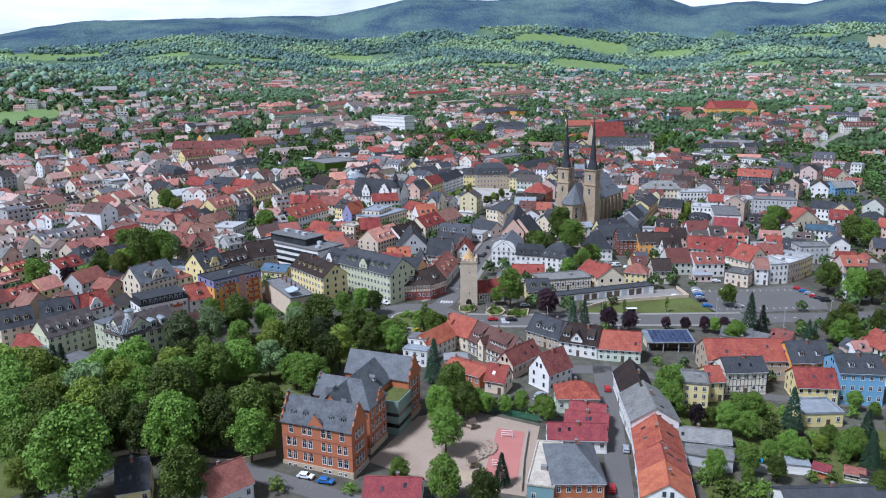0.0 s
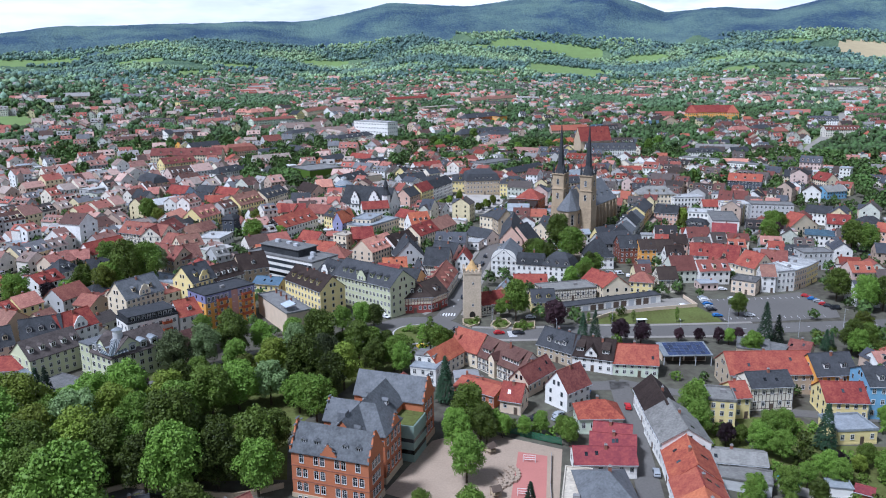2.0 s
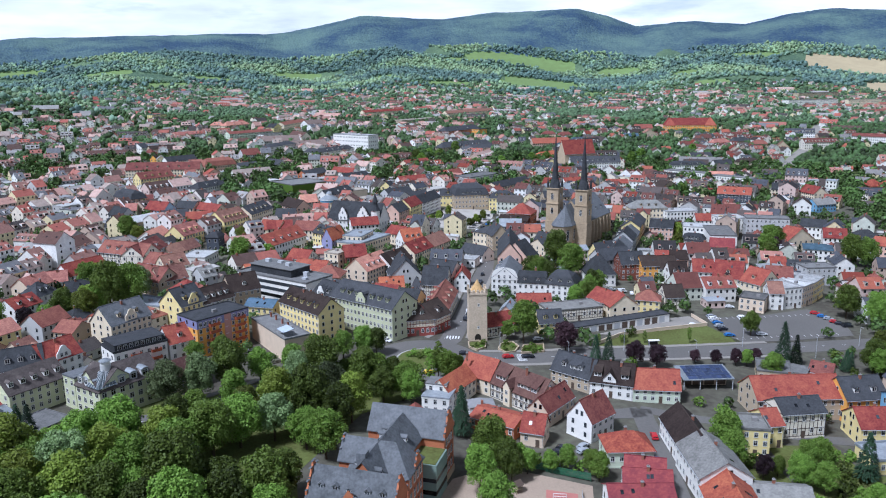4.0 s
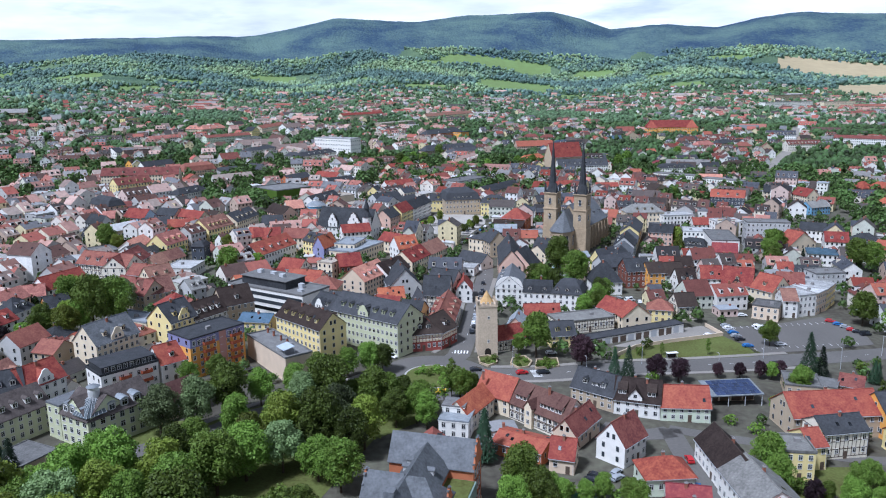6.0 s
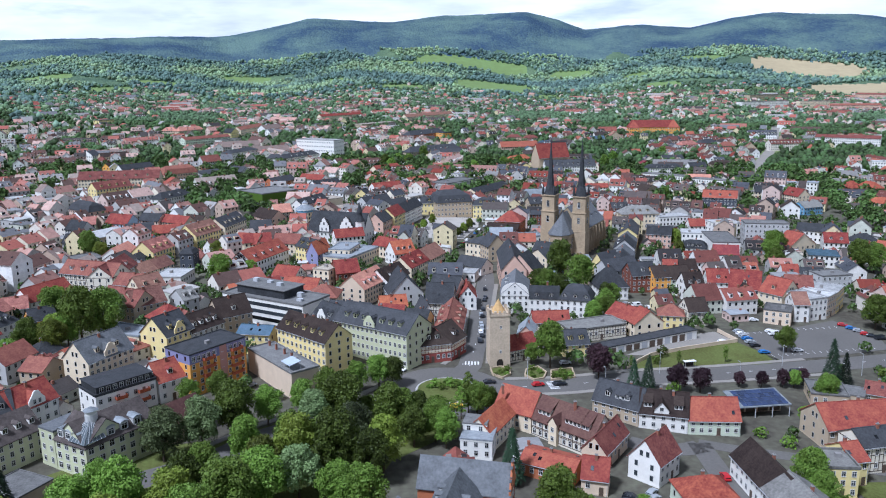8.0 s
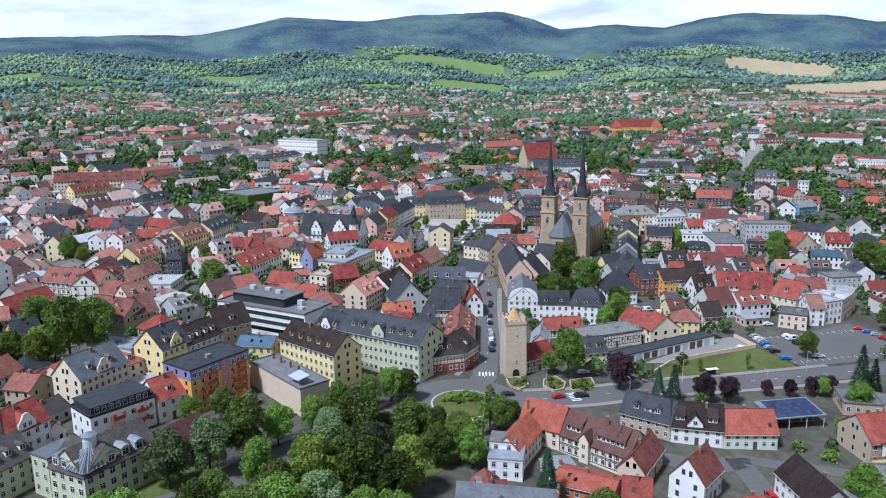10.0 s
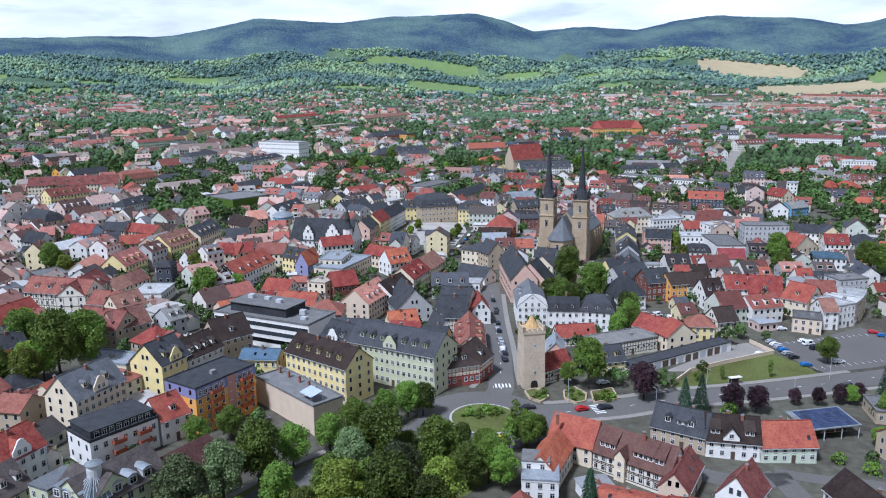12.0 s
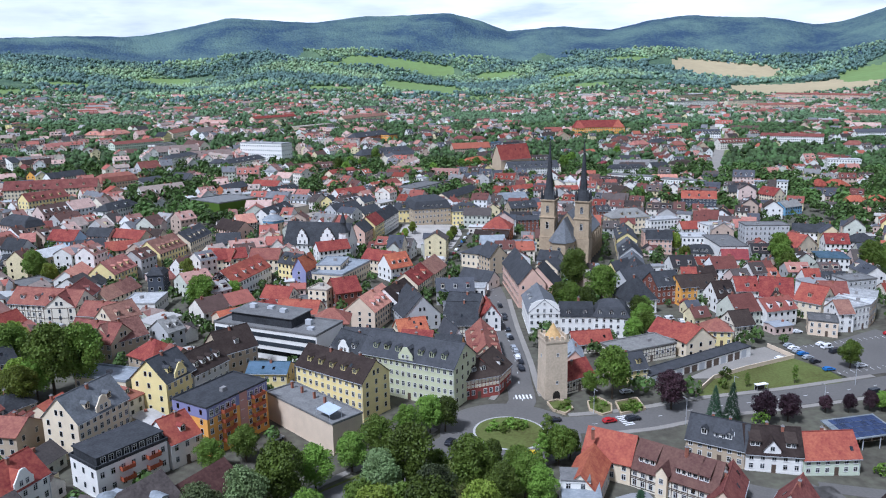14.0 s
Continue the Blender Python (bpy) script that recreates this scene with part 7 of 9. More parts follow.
def build_palace():
    """Ochre palace: a long main range with two wings, all under hipped red roofs."""
    root = placed_root("palace", 394, 1270, "ochre baroque palace with large red hipped roofs", "palace")
    limb(root, (356, 1272), (432, 1258), 15, 13.0, 24.0, "orange", "red", "H", 3, 3.2, 0, (1.3, 2.0))
    limb(root, (356, 1262), (371, 1259.4), 24, 13.0, 24.0, "orange", "red", "H", 3, 3.2, 0, (1.3, 2.0))
    limb(root, (416, 1250), (432, 1247), 24, 13.0, 25.0, "orange", "red", "H", 3, 3.2, 0, (1.3, 2.0))


build_palace()



def build_rotunda(x, y):
    """Round house with a pale drum, a ring of blue windows and a low domed roof."""
    e = new("rotunda")
    e.location = (x, y, gz(x, y))
    for nm, r0, r1, z0, z1, m in (("wall", 6.2, 6.2, -1, 8.6, WM["cream"]), ("window_band", 6.6, 6.6, 8.6, 10.0, WM["blue"]), ("cornice", 7.0, 7.0, 10.0, 10.4, M_WHITE), ("roof", 7.0, 2.4, 10.4, 13.4, RM["metal"]), ("lantern", 2.0, 2.0, 13.4, 14.6, WM["white"]), ("cap", 2.3, 0.2, 14.6, 16.2, RM["metal"])):
        bm = bmesh.new()
        tube(bm, 0, 0, z0, z1, r0, r1, 20)
        part(nm, bm, m, e)
    for f in range(3):
        for k in range(10):
            a = 2 * math.pi * k / 10 + 0.2
            bm = bmesh.new()
            c, s, z = math.cos(a), math.sin(a), 1.2 + 2.6 * f
            vs = [bm.verts.new((6.24 * c - u * s, 6.24 * s + u * c, z + h)) for u, h in ((-0.5, 0), (0.5, 0), (0.5, 1.5), (-0.5, 1.5))]
            bm.faces.new(vs)
            part("window", bm, M_GLASS, e)
    tagged(e, "round cream house with a blue glazed top storey", "house")
    FOOT.append((x, y, 0.0, 7, 7))


build_rotunda(-97.2, 588.0)

# ---- trees and bushes, one by one ----
tree(-193.2, 314.1, "broad", 1.32)
tree(-184.2, 323.2, "purple", 0.84)
tree(-175.5, 336.8, "broad", 0.96)
tree(-106.3, 253.2, "silver", 1.21)
tree(-97.2, 258.3, "silver", 1.16)
tree(-89.7, 266.4, "broad", 1.37)
tree(-81.7, 273.8, "broad", 0.95)
tree(-110.0, 231.9, "purple", 0.84)
tree(-83.3, 221.4, "broad", 1.50)
tree(-78.7, 240.3, "lime", 1.02)
tree(-95.4, 229.9, "broad", 1.08)
tree(-89.9, 211.0, "broad", 1.38)
tree(-114.2, 229.3, "broad", 0.95)
tree(-116.6, 220.0, "broad", 1.20)
tree(-131.3, 207.3, "lime", 1.68)
tree(-116.9, 209.2, "broad", 1.32)
tree(-121.4, 203.5, "broad", 1.08)
tree(-104.9, 205.3, "lime", 1.38)
tree(-84.7, 191.5, "broad", 1.68)
tree(-106.5, 189.1, "lime", 1.56)
tree(-62.8, 191.2, "broad", 1.50)
tree(-128.2, 192.7, "broad", 1.56)
tree(-116.5, 182.9, "broad", 1.56)
tree(-97.9, 186.7, "broad", 1.38)
tree(-70.2, 183.1, "broad", 1.32)
tree(-60.7, 201.3, "broad", 1.08)
tree(-79.3, 177.9, "broad", 1.56)
tree(-94.6, 157.9, "broad", 2.04)
tree(-110.2, 162.9, "lime", 0.84)
tree(-69.0, 158.9, "broad", 1.32)
tree(-60.2, 182.1, "broad", 1.20)
tree(-119.6, 175.6, "broad", 1.44)
tree(-99.0, 180.2, "broad", 1.20)
tree(-139.2, 229.6, "conifer", 1.08)
tree(-134.4, 226.3, "conifer", 1.08)
tree(-72.6, 252.6, "broad", 1.08)
tree(-109.5, 187.9, "broad", 1.20)
tree(-98.2, 204.2, "broad", 1.20)
tree(-87.4, 181.6, "broad", 1.32)
tree(-76.0, 185.4, "broad", 1.08)
tree(-107.4, 161.3, "bush", 1.80)
tree(-107.3, 172.0, "broad", 1.44)
tree(-92.6, 189.4, "broad", 1.20)
tree(-111.5, 168.6, "broad", 1.44)
tree(26.9, 304.8, "purple", 1.08)
tree(50.0, 373.7, "broad", 0.97)
tree(41.5, 363.6, "broad", 0.86)
tree(107.2, 327.3, "broad", 0.85)
tree(187.3, 486.5, "broad", 1.30)
tree(171.7, 460.8, "broad", 1.19)
tree(36.5, 296.4, "conifer", 0.86)
tree(40.6, 293.9, "conifer", 0.97)
tree(57.1, 324.6, "bush", 2.16)
tree(60.5, 317.3, "slim", 0.49)
tree(52.0, 317.8, "bush", 1.73)
tree(41.7, 314.3, "slim", 0.43)
tree(78.5, 317.8, "slim", 0.54)
tree(12.1, 315.2, "broad", 1.30)
tree(6.1, 319.3, "broad", 0.59)
tree(57.0, 387.8, "broad", 0.97)
tree(49.8, 371.2, "broad", 0.86)
tree(30.3, 402.1, "broad", 1.08)
tree(26.9, 407.4, "broad", 0.97)
tree(-49.0, 300.4, "broad", 0.91)
tree(-44.5, 300.8, "broad", 0.95)
tree(-56.2, 295.5, "broad", 0.81)
tree(-65.0, 288.2, "broad", 0.91)
tree(-72.3, 282.1, "broad", 0.95)
tree(-19.1, 277.1, "broad", 0.81)
tree(-21.7, 278.9, "slim", 1.08)
tree(-37.4, 276.0, "broad", 0.76)
tree(-52.4, 272.4, "broad", 0.71)
tree(-32.1, 270.6, "broad", 0.86)
tree(-42.4, 273.9, "broad", 0.97)
tree(-15.0, 279.5, "broad", 0.65)
tree(5.0, 312.8, "bush", 1.30)
tree(14.2, 305.3, "bush", 1.94)
tree(-4.0, 311.7, "bush", 1.40)
tree(-158.9, 343.4, "broad", 1.7)
tree(-152.0, 347.4, "broad", 1.62)
tree(-123.7, 425.6, "broad", 1.30)
tree(-116.3, 437.5, "purple", 0.97)
tree(-111.4, 434.3, "broad", 0.86)
tree(-206.5, 487.0, "broad", 1.08)
tree(-165.7, 335.0, "lime", 1.08)
tree(-163.0, 340.9, "broad", 1.08)
tree(-131.9, 480.2, "broad", 0.86)
tree(-199.4, 488.3, "broad", 0.65)
tree(-179.2, 369.6, "broad", 1.30)
tree(-9.6, 190.6, "broad", 1.0)
tree(-12.2, 205.8, "broad", 0.95)
tree(-8.5, 216.9, "broad", 1.19)
tree(5.1, 176.5, "conifer", 0.81)
tree(-20.6, 174.5, "broad", 0.65)
tree(-8.8, 166.0, "broad", 0.97)
tree(0.8, 162.9, "broad", 0.86)
tree(-15.6, 236.8, "conifer", 1.24)
tree(-5.3, 213.1, "broad", 0.97)
tree(-1.4, 216.3, "broad", 0.65)
tree(-48.2, 244.3, "lime", 1.19)
tree(-53.1, 222.0, "broad", 1.13)
tree(19.2, 211.3, "broad", 0.65)
tree(10.3, 217.2, "bush", 1.73)
tree(15.0, 216.8, "bush", 1.73)
tree(4.1, 217.9, "bush", 1.94)
tree(-32.3, 170.1, "bush", 1.62)
tree(-51.6, 238.8, "broad", 1.08)
tree(-63.7, 249.9, "broad", 1.19)
tree(-59.2, 227.3, "broad", 1.08)
tree(57.8, 225.9, "broad", 1.08)
tree(104.7, 198.6, "conifer", 1.19)
tree(101.1, 197.2, "broad", 0.81)
tree(75.3, 214.4, "broad", 0.76)
tree(82.3, 220.3, "broad", 0.65)
tree(59.6, 182.9, "broad", 0.70)
tree(90.6, 212.8, "conifer", 1.19)
tree(57.1, 218.8, "broad", 0.86)
tree(102.3, 190.2, "conifer", 1.08)
tree(85.2, 193.1, "broad", 0.65)
tree(71.5, 199.2, "bush", 1.73)
tree(59.7, 177.8, "bush", 1.94)
tree(67.6, 180.5, "broad", 0.43)
tree(64.7, 175.9, "bush", 2.16)
tree(76.6, 192.2, "broad", 0.54)
tree(97.2, 203.4, "broad", 0.54)
tree(85.1, 184.8, "bush", 1.51)
tree(97.6, 194.9, "bush", 1.30)
tree(63.3, 218.8, "bush", 2.16)
tree(92.7, 196.0, "bush", 1.30)
tree(84.2, 204.1, "bush", 1.62)
tree(105.4, 294.6, "conifer", 1.30)
tree(110.2, 294.6, "conifer", 0.97)
tree(219.5, 441.8, "broad", 1.30)
tree(160.0, 351.9, "broad", 1.30)
tree(165.2, 337.7, "broad", 1.30)
tree(174.0, 338.7, "broad", 1.30)
tree(143.5, 297.7, "lime", 0.97)
tree(141.3, 288.7, "broad", 0.86)
tree(129.8, 292.5, "conifer", 0.54)
tree(178.7, 472.2, "broad", 1.08)
tree(168.5, 451.5, "broad", 1.08)
tree(136.8, 289.0, "conifer", 0.65)
tree(-37.8, 896.3, "broad", 1.30)
tree(-22.9, 926.9, "broad", 1.19)
tree(-11.6, 907.7, "broad", 1.30)
tree(8.9, 978.3, "broad", 1.40)
tree(-31.8, 870.9, "broad", 1.19)
tree(33.4, 783.1, "broad", 0.97)
tree(55.7, 866.2, "broad", 1.19)
tree(97.0, 894.0, "broad", 0.97)
tree(94.8, 914.0, "broad", 1.08)
tree(112.8, 918.2, "broad", 1.08)
tree(224.4, 925.1, "broad", 1.30)
tree(209.2, 907.9, "broad", 1.19)
tree(307.2, 988.6, "broad", 1.08)
tree(192.5, 679.7, "broad", 1.08)
tree(15.1, 569.7, "broad", 0.43)
tree(5.6, 547.1, "broad", 0.43)
tree(10.6, 557.6, "broad", 0.43)
tree(-26.4, 550.8, "broad", 0.43)
tree(-21.5, 559.4, "broad", 0.43)
tree(-15.7, 573.1, "broad", 0.43)
tree(-9.6, 587.7, "broad", 0.43)
tree(61.2, 175.8, "bush", 2.38)
tree(56.4, 181.1, "bush", 2.16)
tree(70.8, 179.1, "bush", 1.73)
tree(75.7, 183.4, "broad", 0.54)
tree(83.0, 195.2, "broad", 0.65)
tree(92.7, 203.7, "bush", 2.16)
tree(90.1, 184.8, "bush", 1.73)
tree(97.1, 174.8, "broad", 0.76)
tree(98.4, 195.8, "broad", 0.65)
tree(70.2, 208.4, "broad", 0.76)
tree(75.6, 205.4, "broad", 0.76)
tree(80.1, 203.8, "bush", 2.38)
tree(61.1, 198.1, "bush", 1.94)
tree(54.0, 223.2, "bush", 2.38)
tree(67.1, 252.2, "bush", 1.94)
tree(61.7, 258.5, "bush", 1.73)
tree(91.5, 293.5, "broad", 0.54)
tree(79.4, 265.4, "broad", 0.54)
tree(126.2, 289.3, "conifer", 0.76)
tree(134.7, 287.0, "broad", 0.97)
tree(135.1, 282.8, "broad", 0.86)
tree(141.6, 278.4, "broad", 0.65)
tree(125.5, 281.8, "bush", 2.16)
tree(127.4, 276.2, "bush", 2.16)
tree(11.9, 217.3, "broad", 0.54)
tree(7.1, 216.0, "broad", 0.54)
tree(17.9, 214.6, "broad", 0.65)
tree(0.9, 214.8, "broad", 0.65)
tree(-3.7, 211.1, "broad", 0.76)
tree(-50.1, 169.3, "bush", 2.16)
tree(156.3, 295.6, "broad", 0.86)
tree(154.0, 301.5, "bush", 2.38)
tree(142.8, 287.6, "broad", 0.65)
tree(128.0, 299.3, "bush", 2.16)
tree(153.2, 294.0, "bush", 2.16)
tree(95.9, 281.3, "broad", 0.86)
tree(92.8, 281.9, "bush", 2.38)
tree(48.5, 290.8, "bush", 2.16)
tree(-105.7, 303.5, "broad", 0.65)
tree(-99.0, 291.8, "broad", 0.86)
tree(-107.5, 287.6, "broad", 0.76)
tree(45.5, 437.3, "broad", 1.57)
tree(48.8, 412.6, "broad", 1.62)
tree(30.4, 402.4, "broad", 1.08)
tree(35.2, 398.3, "broad", 0.97)
tree(178.4, 473.7, "broad", 1.40)
tree(178.2, 465.6, "purple", 0.97)
tree(213.1, 445.7, "broad", 1.51)
tree(135.4, 510.9, "lime", 0.86)
tree(126.3, 482.4, "lime", 0.76)
tree(190.8, 461.3, "conifer", 0.86)
tree(-134.7, 476.6, "lime", 0.97)
tree(-207.6, 491.2, "broad", 1.19)
tree(-198.3, 482.1, "lime", 0.86)
tree(-116.6, 446.1, "purple", 0.97)
tree(-105.7, 568.6, "conifer", 0.86)
tree(54.4, 387.3, "broad", 0.97)
tree(-28.7, 540.4, "lime", 0.54)
tree(-23.8, 549.6, "lime", 0.54)
tree(-17.3, 566.1, "lime", 0.54)
tree(-10.2, 581.9, "lime", 0.59)
tree(2.9, 539.9, "lime", 0.54)
tree(8.6, 554.4, "lime", 0.54)
tree(14.4, 569.8, "lime", 0.54)
tree(49.9, 291.7, "purple", 0.78)
tree(57.6, 291.4, "purple", 0.78)
tree(73.1, 295.3, "purple", 0.45)
tree(80.3, 294.0, "purple", 0.45)
tree(87.8, 294.2, "purple", 0.49)
tree(95.9, 295.9, "purple", 0.49)
tree(-175.1, 336.2, "broad", 1.08)
tree(-168.5, 342.1, "lime", 0.97)
tree(-181.1, 381.0, "lime", 0.97)
tree(-175.6, 321.2, "broad", 0.86)
tree(-155.0, 367.5, "silver", 1.19)
tree(-6.5, 310.4, "bush", 0.97)
tree(-8.3, 308.6, "bush", 0.86)
tree(-4.8, 308.5, "bush", 0.86)
tree(3.9, 306.5, "bush", 1.08)
tree(7.2, 309.9, "bush", 0.97)
tree(12.7, 305.3, "bush", 1.40)
tree(14.5, 304.5, "bush", 1.30)
tree(16.9, 306.0, "bush", 1.30)
tree(11.1, 305.2, "bush", 1.08)
tree(-19.0, 279.2, "broad", 0.81)
tree(-24.4, 274.9, "slim", 0.97)
tree(-27.9, 267.2, "slim", 0.86)
tree(-33.3, 260.4, "broad", 0.97)
tree(-30.6, 256.6, "broad", 0.86)
tree(-39.5, 257.8, "broad", 0.97)


# ---- back gardens between the sheds ----
rnd = random.Random(9)
count = 0
for k in range(900):
    x, y = rnd.uniform(56, 128), rnd.uniform(164, 228)
    small = rnd.random() < 0.5
    if count >= 46 or not free(x, y, 2.4) or math.hypot(x - 73, y - 194) < 5.5 or any(math.hypot(x - a, y - b) < 3.6 for a, b, q in TREE_SPOTS) or any(near_line(x, y, l, w / 2 + 2) for l, w in ROAD_LINES):
        continue
    tree(x, y, "bush" if small else rnd.choice(("broad", "broad", "lime", "broad", "purple")), rnd.uniform(1.3, 2.4) if small else rnd.uniform(0.42, 0.78), where="in the back gardens")
    count += 1

# ---- park trees between the named ones ----
rnd = random.Random(4)
tries = 0
count = 0
CLEARINGS = [[(-93, 222), (-84, 228), (-72, 214), (-71, 200), (-83, 198)], [(-83, 203), (-70, 194), (-57, 211), (-59, 234), (-76, 224)], [(-127, 180), (-112, 181), (-107, 170), (-122, 166)]]
while count < 48 and tries < 8000:
    tries += 1
    x, y = rnd.uniform(-150, -30), rnd.uniform(160, 290)
    if not inside_pt(x, y, PARK) or not free(x, y, 3.0) or any(inside_pt(x, y, c) for c in CLEARINGS):
        continue
    if x < -108 and y > np.interp(x, (-149, -134, -122, -110), (206, 213, 219, 238)):
        continue
    if math.hypot(x - RB[0], y - RB[1]) < 31 or near_line(x, y, [(-90, 262), (-58, 284), (-40, 300)], 11):
        continue
    if any(math.hypot(x - a, y - b) < 8.6 for a, b, q in TREE_SPOTS) or any(near_line(x, y, l, w / 2 + 5.5) for l, w in ROAD_LINES):
        continue
    tree(x, y, rnd.choice(("broad", "broad", "broad", "lime", "broad", "broad", "silver", "lime")), rnd.uniform(0.95, 1.5), where="in the park")
    count += 1


# ---- the rest of the town: rows of houses, nearest ones one by one ----
PLAIN_W = ("white", "cream", "yellow", "white", "tan", "cream", "pink", "palegreen", "grey", "beige")
WEST_R = ("dkred", "red", "brownred", "pinkred", "red", "dkred", "grey", "orange", "pinkred")
PLAIN_R = ("slate", "slate", "dkred", "red", "brown", "slate", "dkred", "brownred", "slate", "red", "dkred", "orange", "brown", "grey", "brownred", "grey")
SKIP = [PARK, [(43, 361), (74, 361), (74, 402), (45, 402)], [(-116, 284), (-112, 262), (-84, 276), (-86, 301), (-104, 301)], [(-32, 535), (10, 530), (30, 620), (-16, 622)], [(95, 317), (160, 330), (160, 372), (95, 352)], [(36, 306), (105, 314), (96, 356), (40, 330)],
        [(-60, 165), (20, 160), (22, 222), (-45, 228)], [(-60, 270), (-38, 330), (5, 330), (30, 300), (-10, 270)],
        [(50, 160), (130, 160), (130, 225), (60, 225)], [(-48, 322), (-70, 300), (-45, 290), (-25, 315)], [(-20, 262), (62, 258), (118, 268), (118, 305), (-5, 297)], [(-150, 180), (-60, 160), (-60, 200), (-150, 240)],
        [(42, 480), (66, 464), (88, 480), (62, 500)], [(-185, 330), (-150, 330), (-145, 372), (-185, 375)], [(-26, 318), (-6, 318), (14, 432), (-4, 436)]]


ROAD_BOX = [(min(p[0] for p in l), max(p[0] for p in l), min(p[1] for p in l), max(p[1] for p in l)) for l, w in ROAD_LINES]


GROVES = []


def grove(az, r, wa, wr):
    """A stand of trees: bearing and distance from the town's viewpoint, half width in degrees, half depth in metres."""
    GROVES.append((az, r, wa, wr))


grove(-16.6, 1508, 1.6, 79)
grove(-13.1, 1638, 1.7, 162)
grove(-16.6, 1020, 0.8, 39)
grove(-16.2, 916, 0.4, 32)
grove(-19.6, 1060, 0.4, 34)
grove(-20.2, 900, 0.4, 32)
grove(-15.7, 846, 0.4, 24)
grove(-10.7, 713, 0.7, 29)
grove(-13.3, 617, 0.7, 35)
grove(-11.6, 635, 0.8, 32)
grove(-10.5, 621, 0.6, 25)
grove(-9.9, 584, 0.4, 21)
grove(-16.1, 608, 0.3, 15)
grove(-8.6, 587, 0.3, 13)
grove(-9.5, 1095, 0.4, 35)
grove(-7.8, 1089, 0.4, 34)
grove(-6.9, 1136, 0.4, 44)
grove(-2.8, 1093, 0.6, 64)
grove(-8.4, 824, 0.7, 21)
grove(1.7, 926, 1.7, 47)
grove(-2.2, 888, 0.7, 43)
grove(6.7, 874, 0.9, 46)
grove(1.4, 1266, 0.4, 71)
grove(5.6, 1448, 0.6, 83)
grove(4.0, 2099, 0.9, 99)
grove(-2.4, 724, 0.6, 34)
grove(11.4, 1770, 1.9, 151)
grove(15.6, 1660, 1.6, 108)
grove(16.2, 1423, 1.1, 79)
grove(15.5, 1068, 1.4, 62)
grove(18.1, 1102, 1.1, 72)
grove(16.7, 902, 0.7, 53)
grove(19.7, 1261, 1.2, 59)
grove(22.3, 1387, 1.0, 70)
grove(23.0, 1546, 0.4, 95)
grove(10.3, 1415, 0.5, 81)
grove(9.0, 880, 0.5, 33)
grove(18.6, 814, 0.5, 27)
grove(20.4, 690, 0.4, 23)
grove(28.4, 938, 1.1, 74)
grove(30.5, 993, 1.5, 90)
grove(32.5, 1078, 1.4, 72)
grove(34.4, 1083, 1.3, 43)
grove(36.2, 945, 1.0, 86)
grove(36.1, 781, 0.6, 48)
grove(30.1, 811, 0.3, 23)
grove(30.5, 775, 0.4, 26)
grove(30.8, 731, 0.4, 23)
grove(31.3, 695, 0.4, 20)
grove(31.7, 663, 0.4, 18)
grove(32.3, 641, 0.4, 17)
grove(33.2, 642, 0.5, 15)
grove(33.7, 620, 0.4, 16)
grove(30.9, 1445, 2.1, 70)
grove(34.4, 1692, 1.4, 85)
grove(26.6, 1517, 1.1, 79)
grove(25.0, 1230, 0.9, 42)
grove(25.6, 765, 0.3, 17)
grove(25.8, 669, 0.3, 19)
grove(26.1, 642, 0.3, 16)
grove(37.7, 1548, 0.6, 64)
grove(35.1, 1305, 0.5, 60)
grove(36.9, 1222, 0.6, 42)
grove(24.5, 840, 0.5, 12)
grove(38.4, 1904, 0.6, 101)
grove(30.1, 1320, 0.8, 41)
grove(21.7, 1508, 1.5, 56)
grove(-11.0, 2076, 1.1, 92)
grove(-5.1, 1150, 0.5, 33)
grove(-18.9, 1294, 0.8, 32)
grove(-0.7, 1052, 0.6, 37)
grove(33.3, 620, 0.6, 30)
grove(32.4, 592, 0.3, 11)


def in_grove(x, y, m=1.0):
    r, az = math.hypot(x + 40, y - 50), math.degrees(math.atan2(x + 40, y - 50))
    return any(abs(az - a) < wa * m and abs(r - d) < wr * m and ((az - a) / wa) ** 2 + ((r - d) / wr) ** 2 < m * m for a, d, wa, wr in GROVES)


def greenery(x, y):
    """How leafy a block is, from -1 (closely built) to 1 (gardens and parks)."""
    return math.sin(x * 0.031 + 1.7 * math.sin(y * 0.017)) * math.sin(y * 0.027 + 1.5 * math.sin(x * 0.013 + 1)) 


def blocked(x, y, m=4.5):
    if GROVES and in_grove(x, y):
        return True
    return any(inside_pt(x, y, p) for p in SKIP) or any(b[0] - 20 < x < b[1] + 20 and b[2] - 20 < y < b[3] + 20 and near_line(x, y, l, w / 2 + m) for (l, w), b in zip(ROAD_LINES, ROAD_BOX))


def local_turn(x, y):
    """Direction of the streets, which changes slowly over the town."""
    base = np.interp(x, (-400, -160, -60, 20, 120, 400), (35, 48, -42, -8, -5, -20))
    return base + 25 * math.sin(x * 0.004 + y * 0.006)


rnd = random.Random(11)
mid_rows, flat_rows = [], []
placed = 0


def clear(x, y, turn, w, d, gap):
    c, s = math.cos(radians(turn)), math.sin(radians(turn))
    for u in (-0.5, -0.17, 0.17, 0.5):
        for v in (-0.5, 0, 0.5):
            px, py = x + u * (w + 2 * gap) * c - v * (d + 2 * gap) * s, y + u * (w + 2 * gap) * s + v * (d + 2 * gap) * c
            if not free(px, py, 0) or blocked(px, py, 3.0):
                return False
    return not any(abs(x - a) < 12 and abs(y - b) < 12 and math.hypot(x - a, y - b) < q * 0.8 + 3 for a, b, q in TREE_SPOTS)


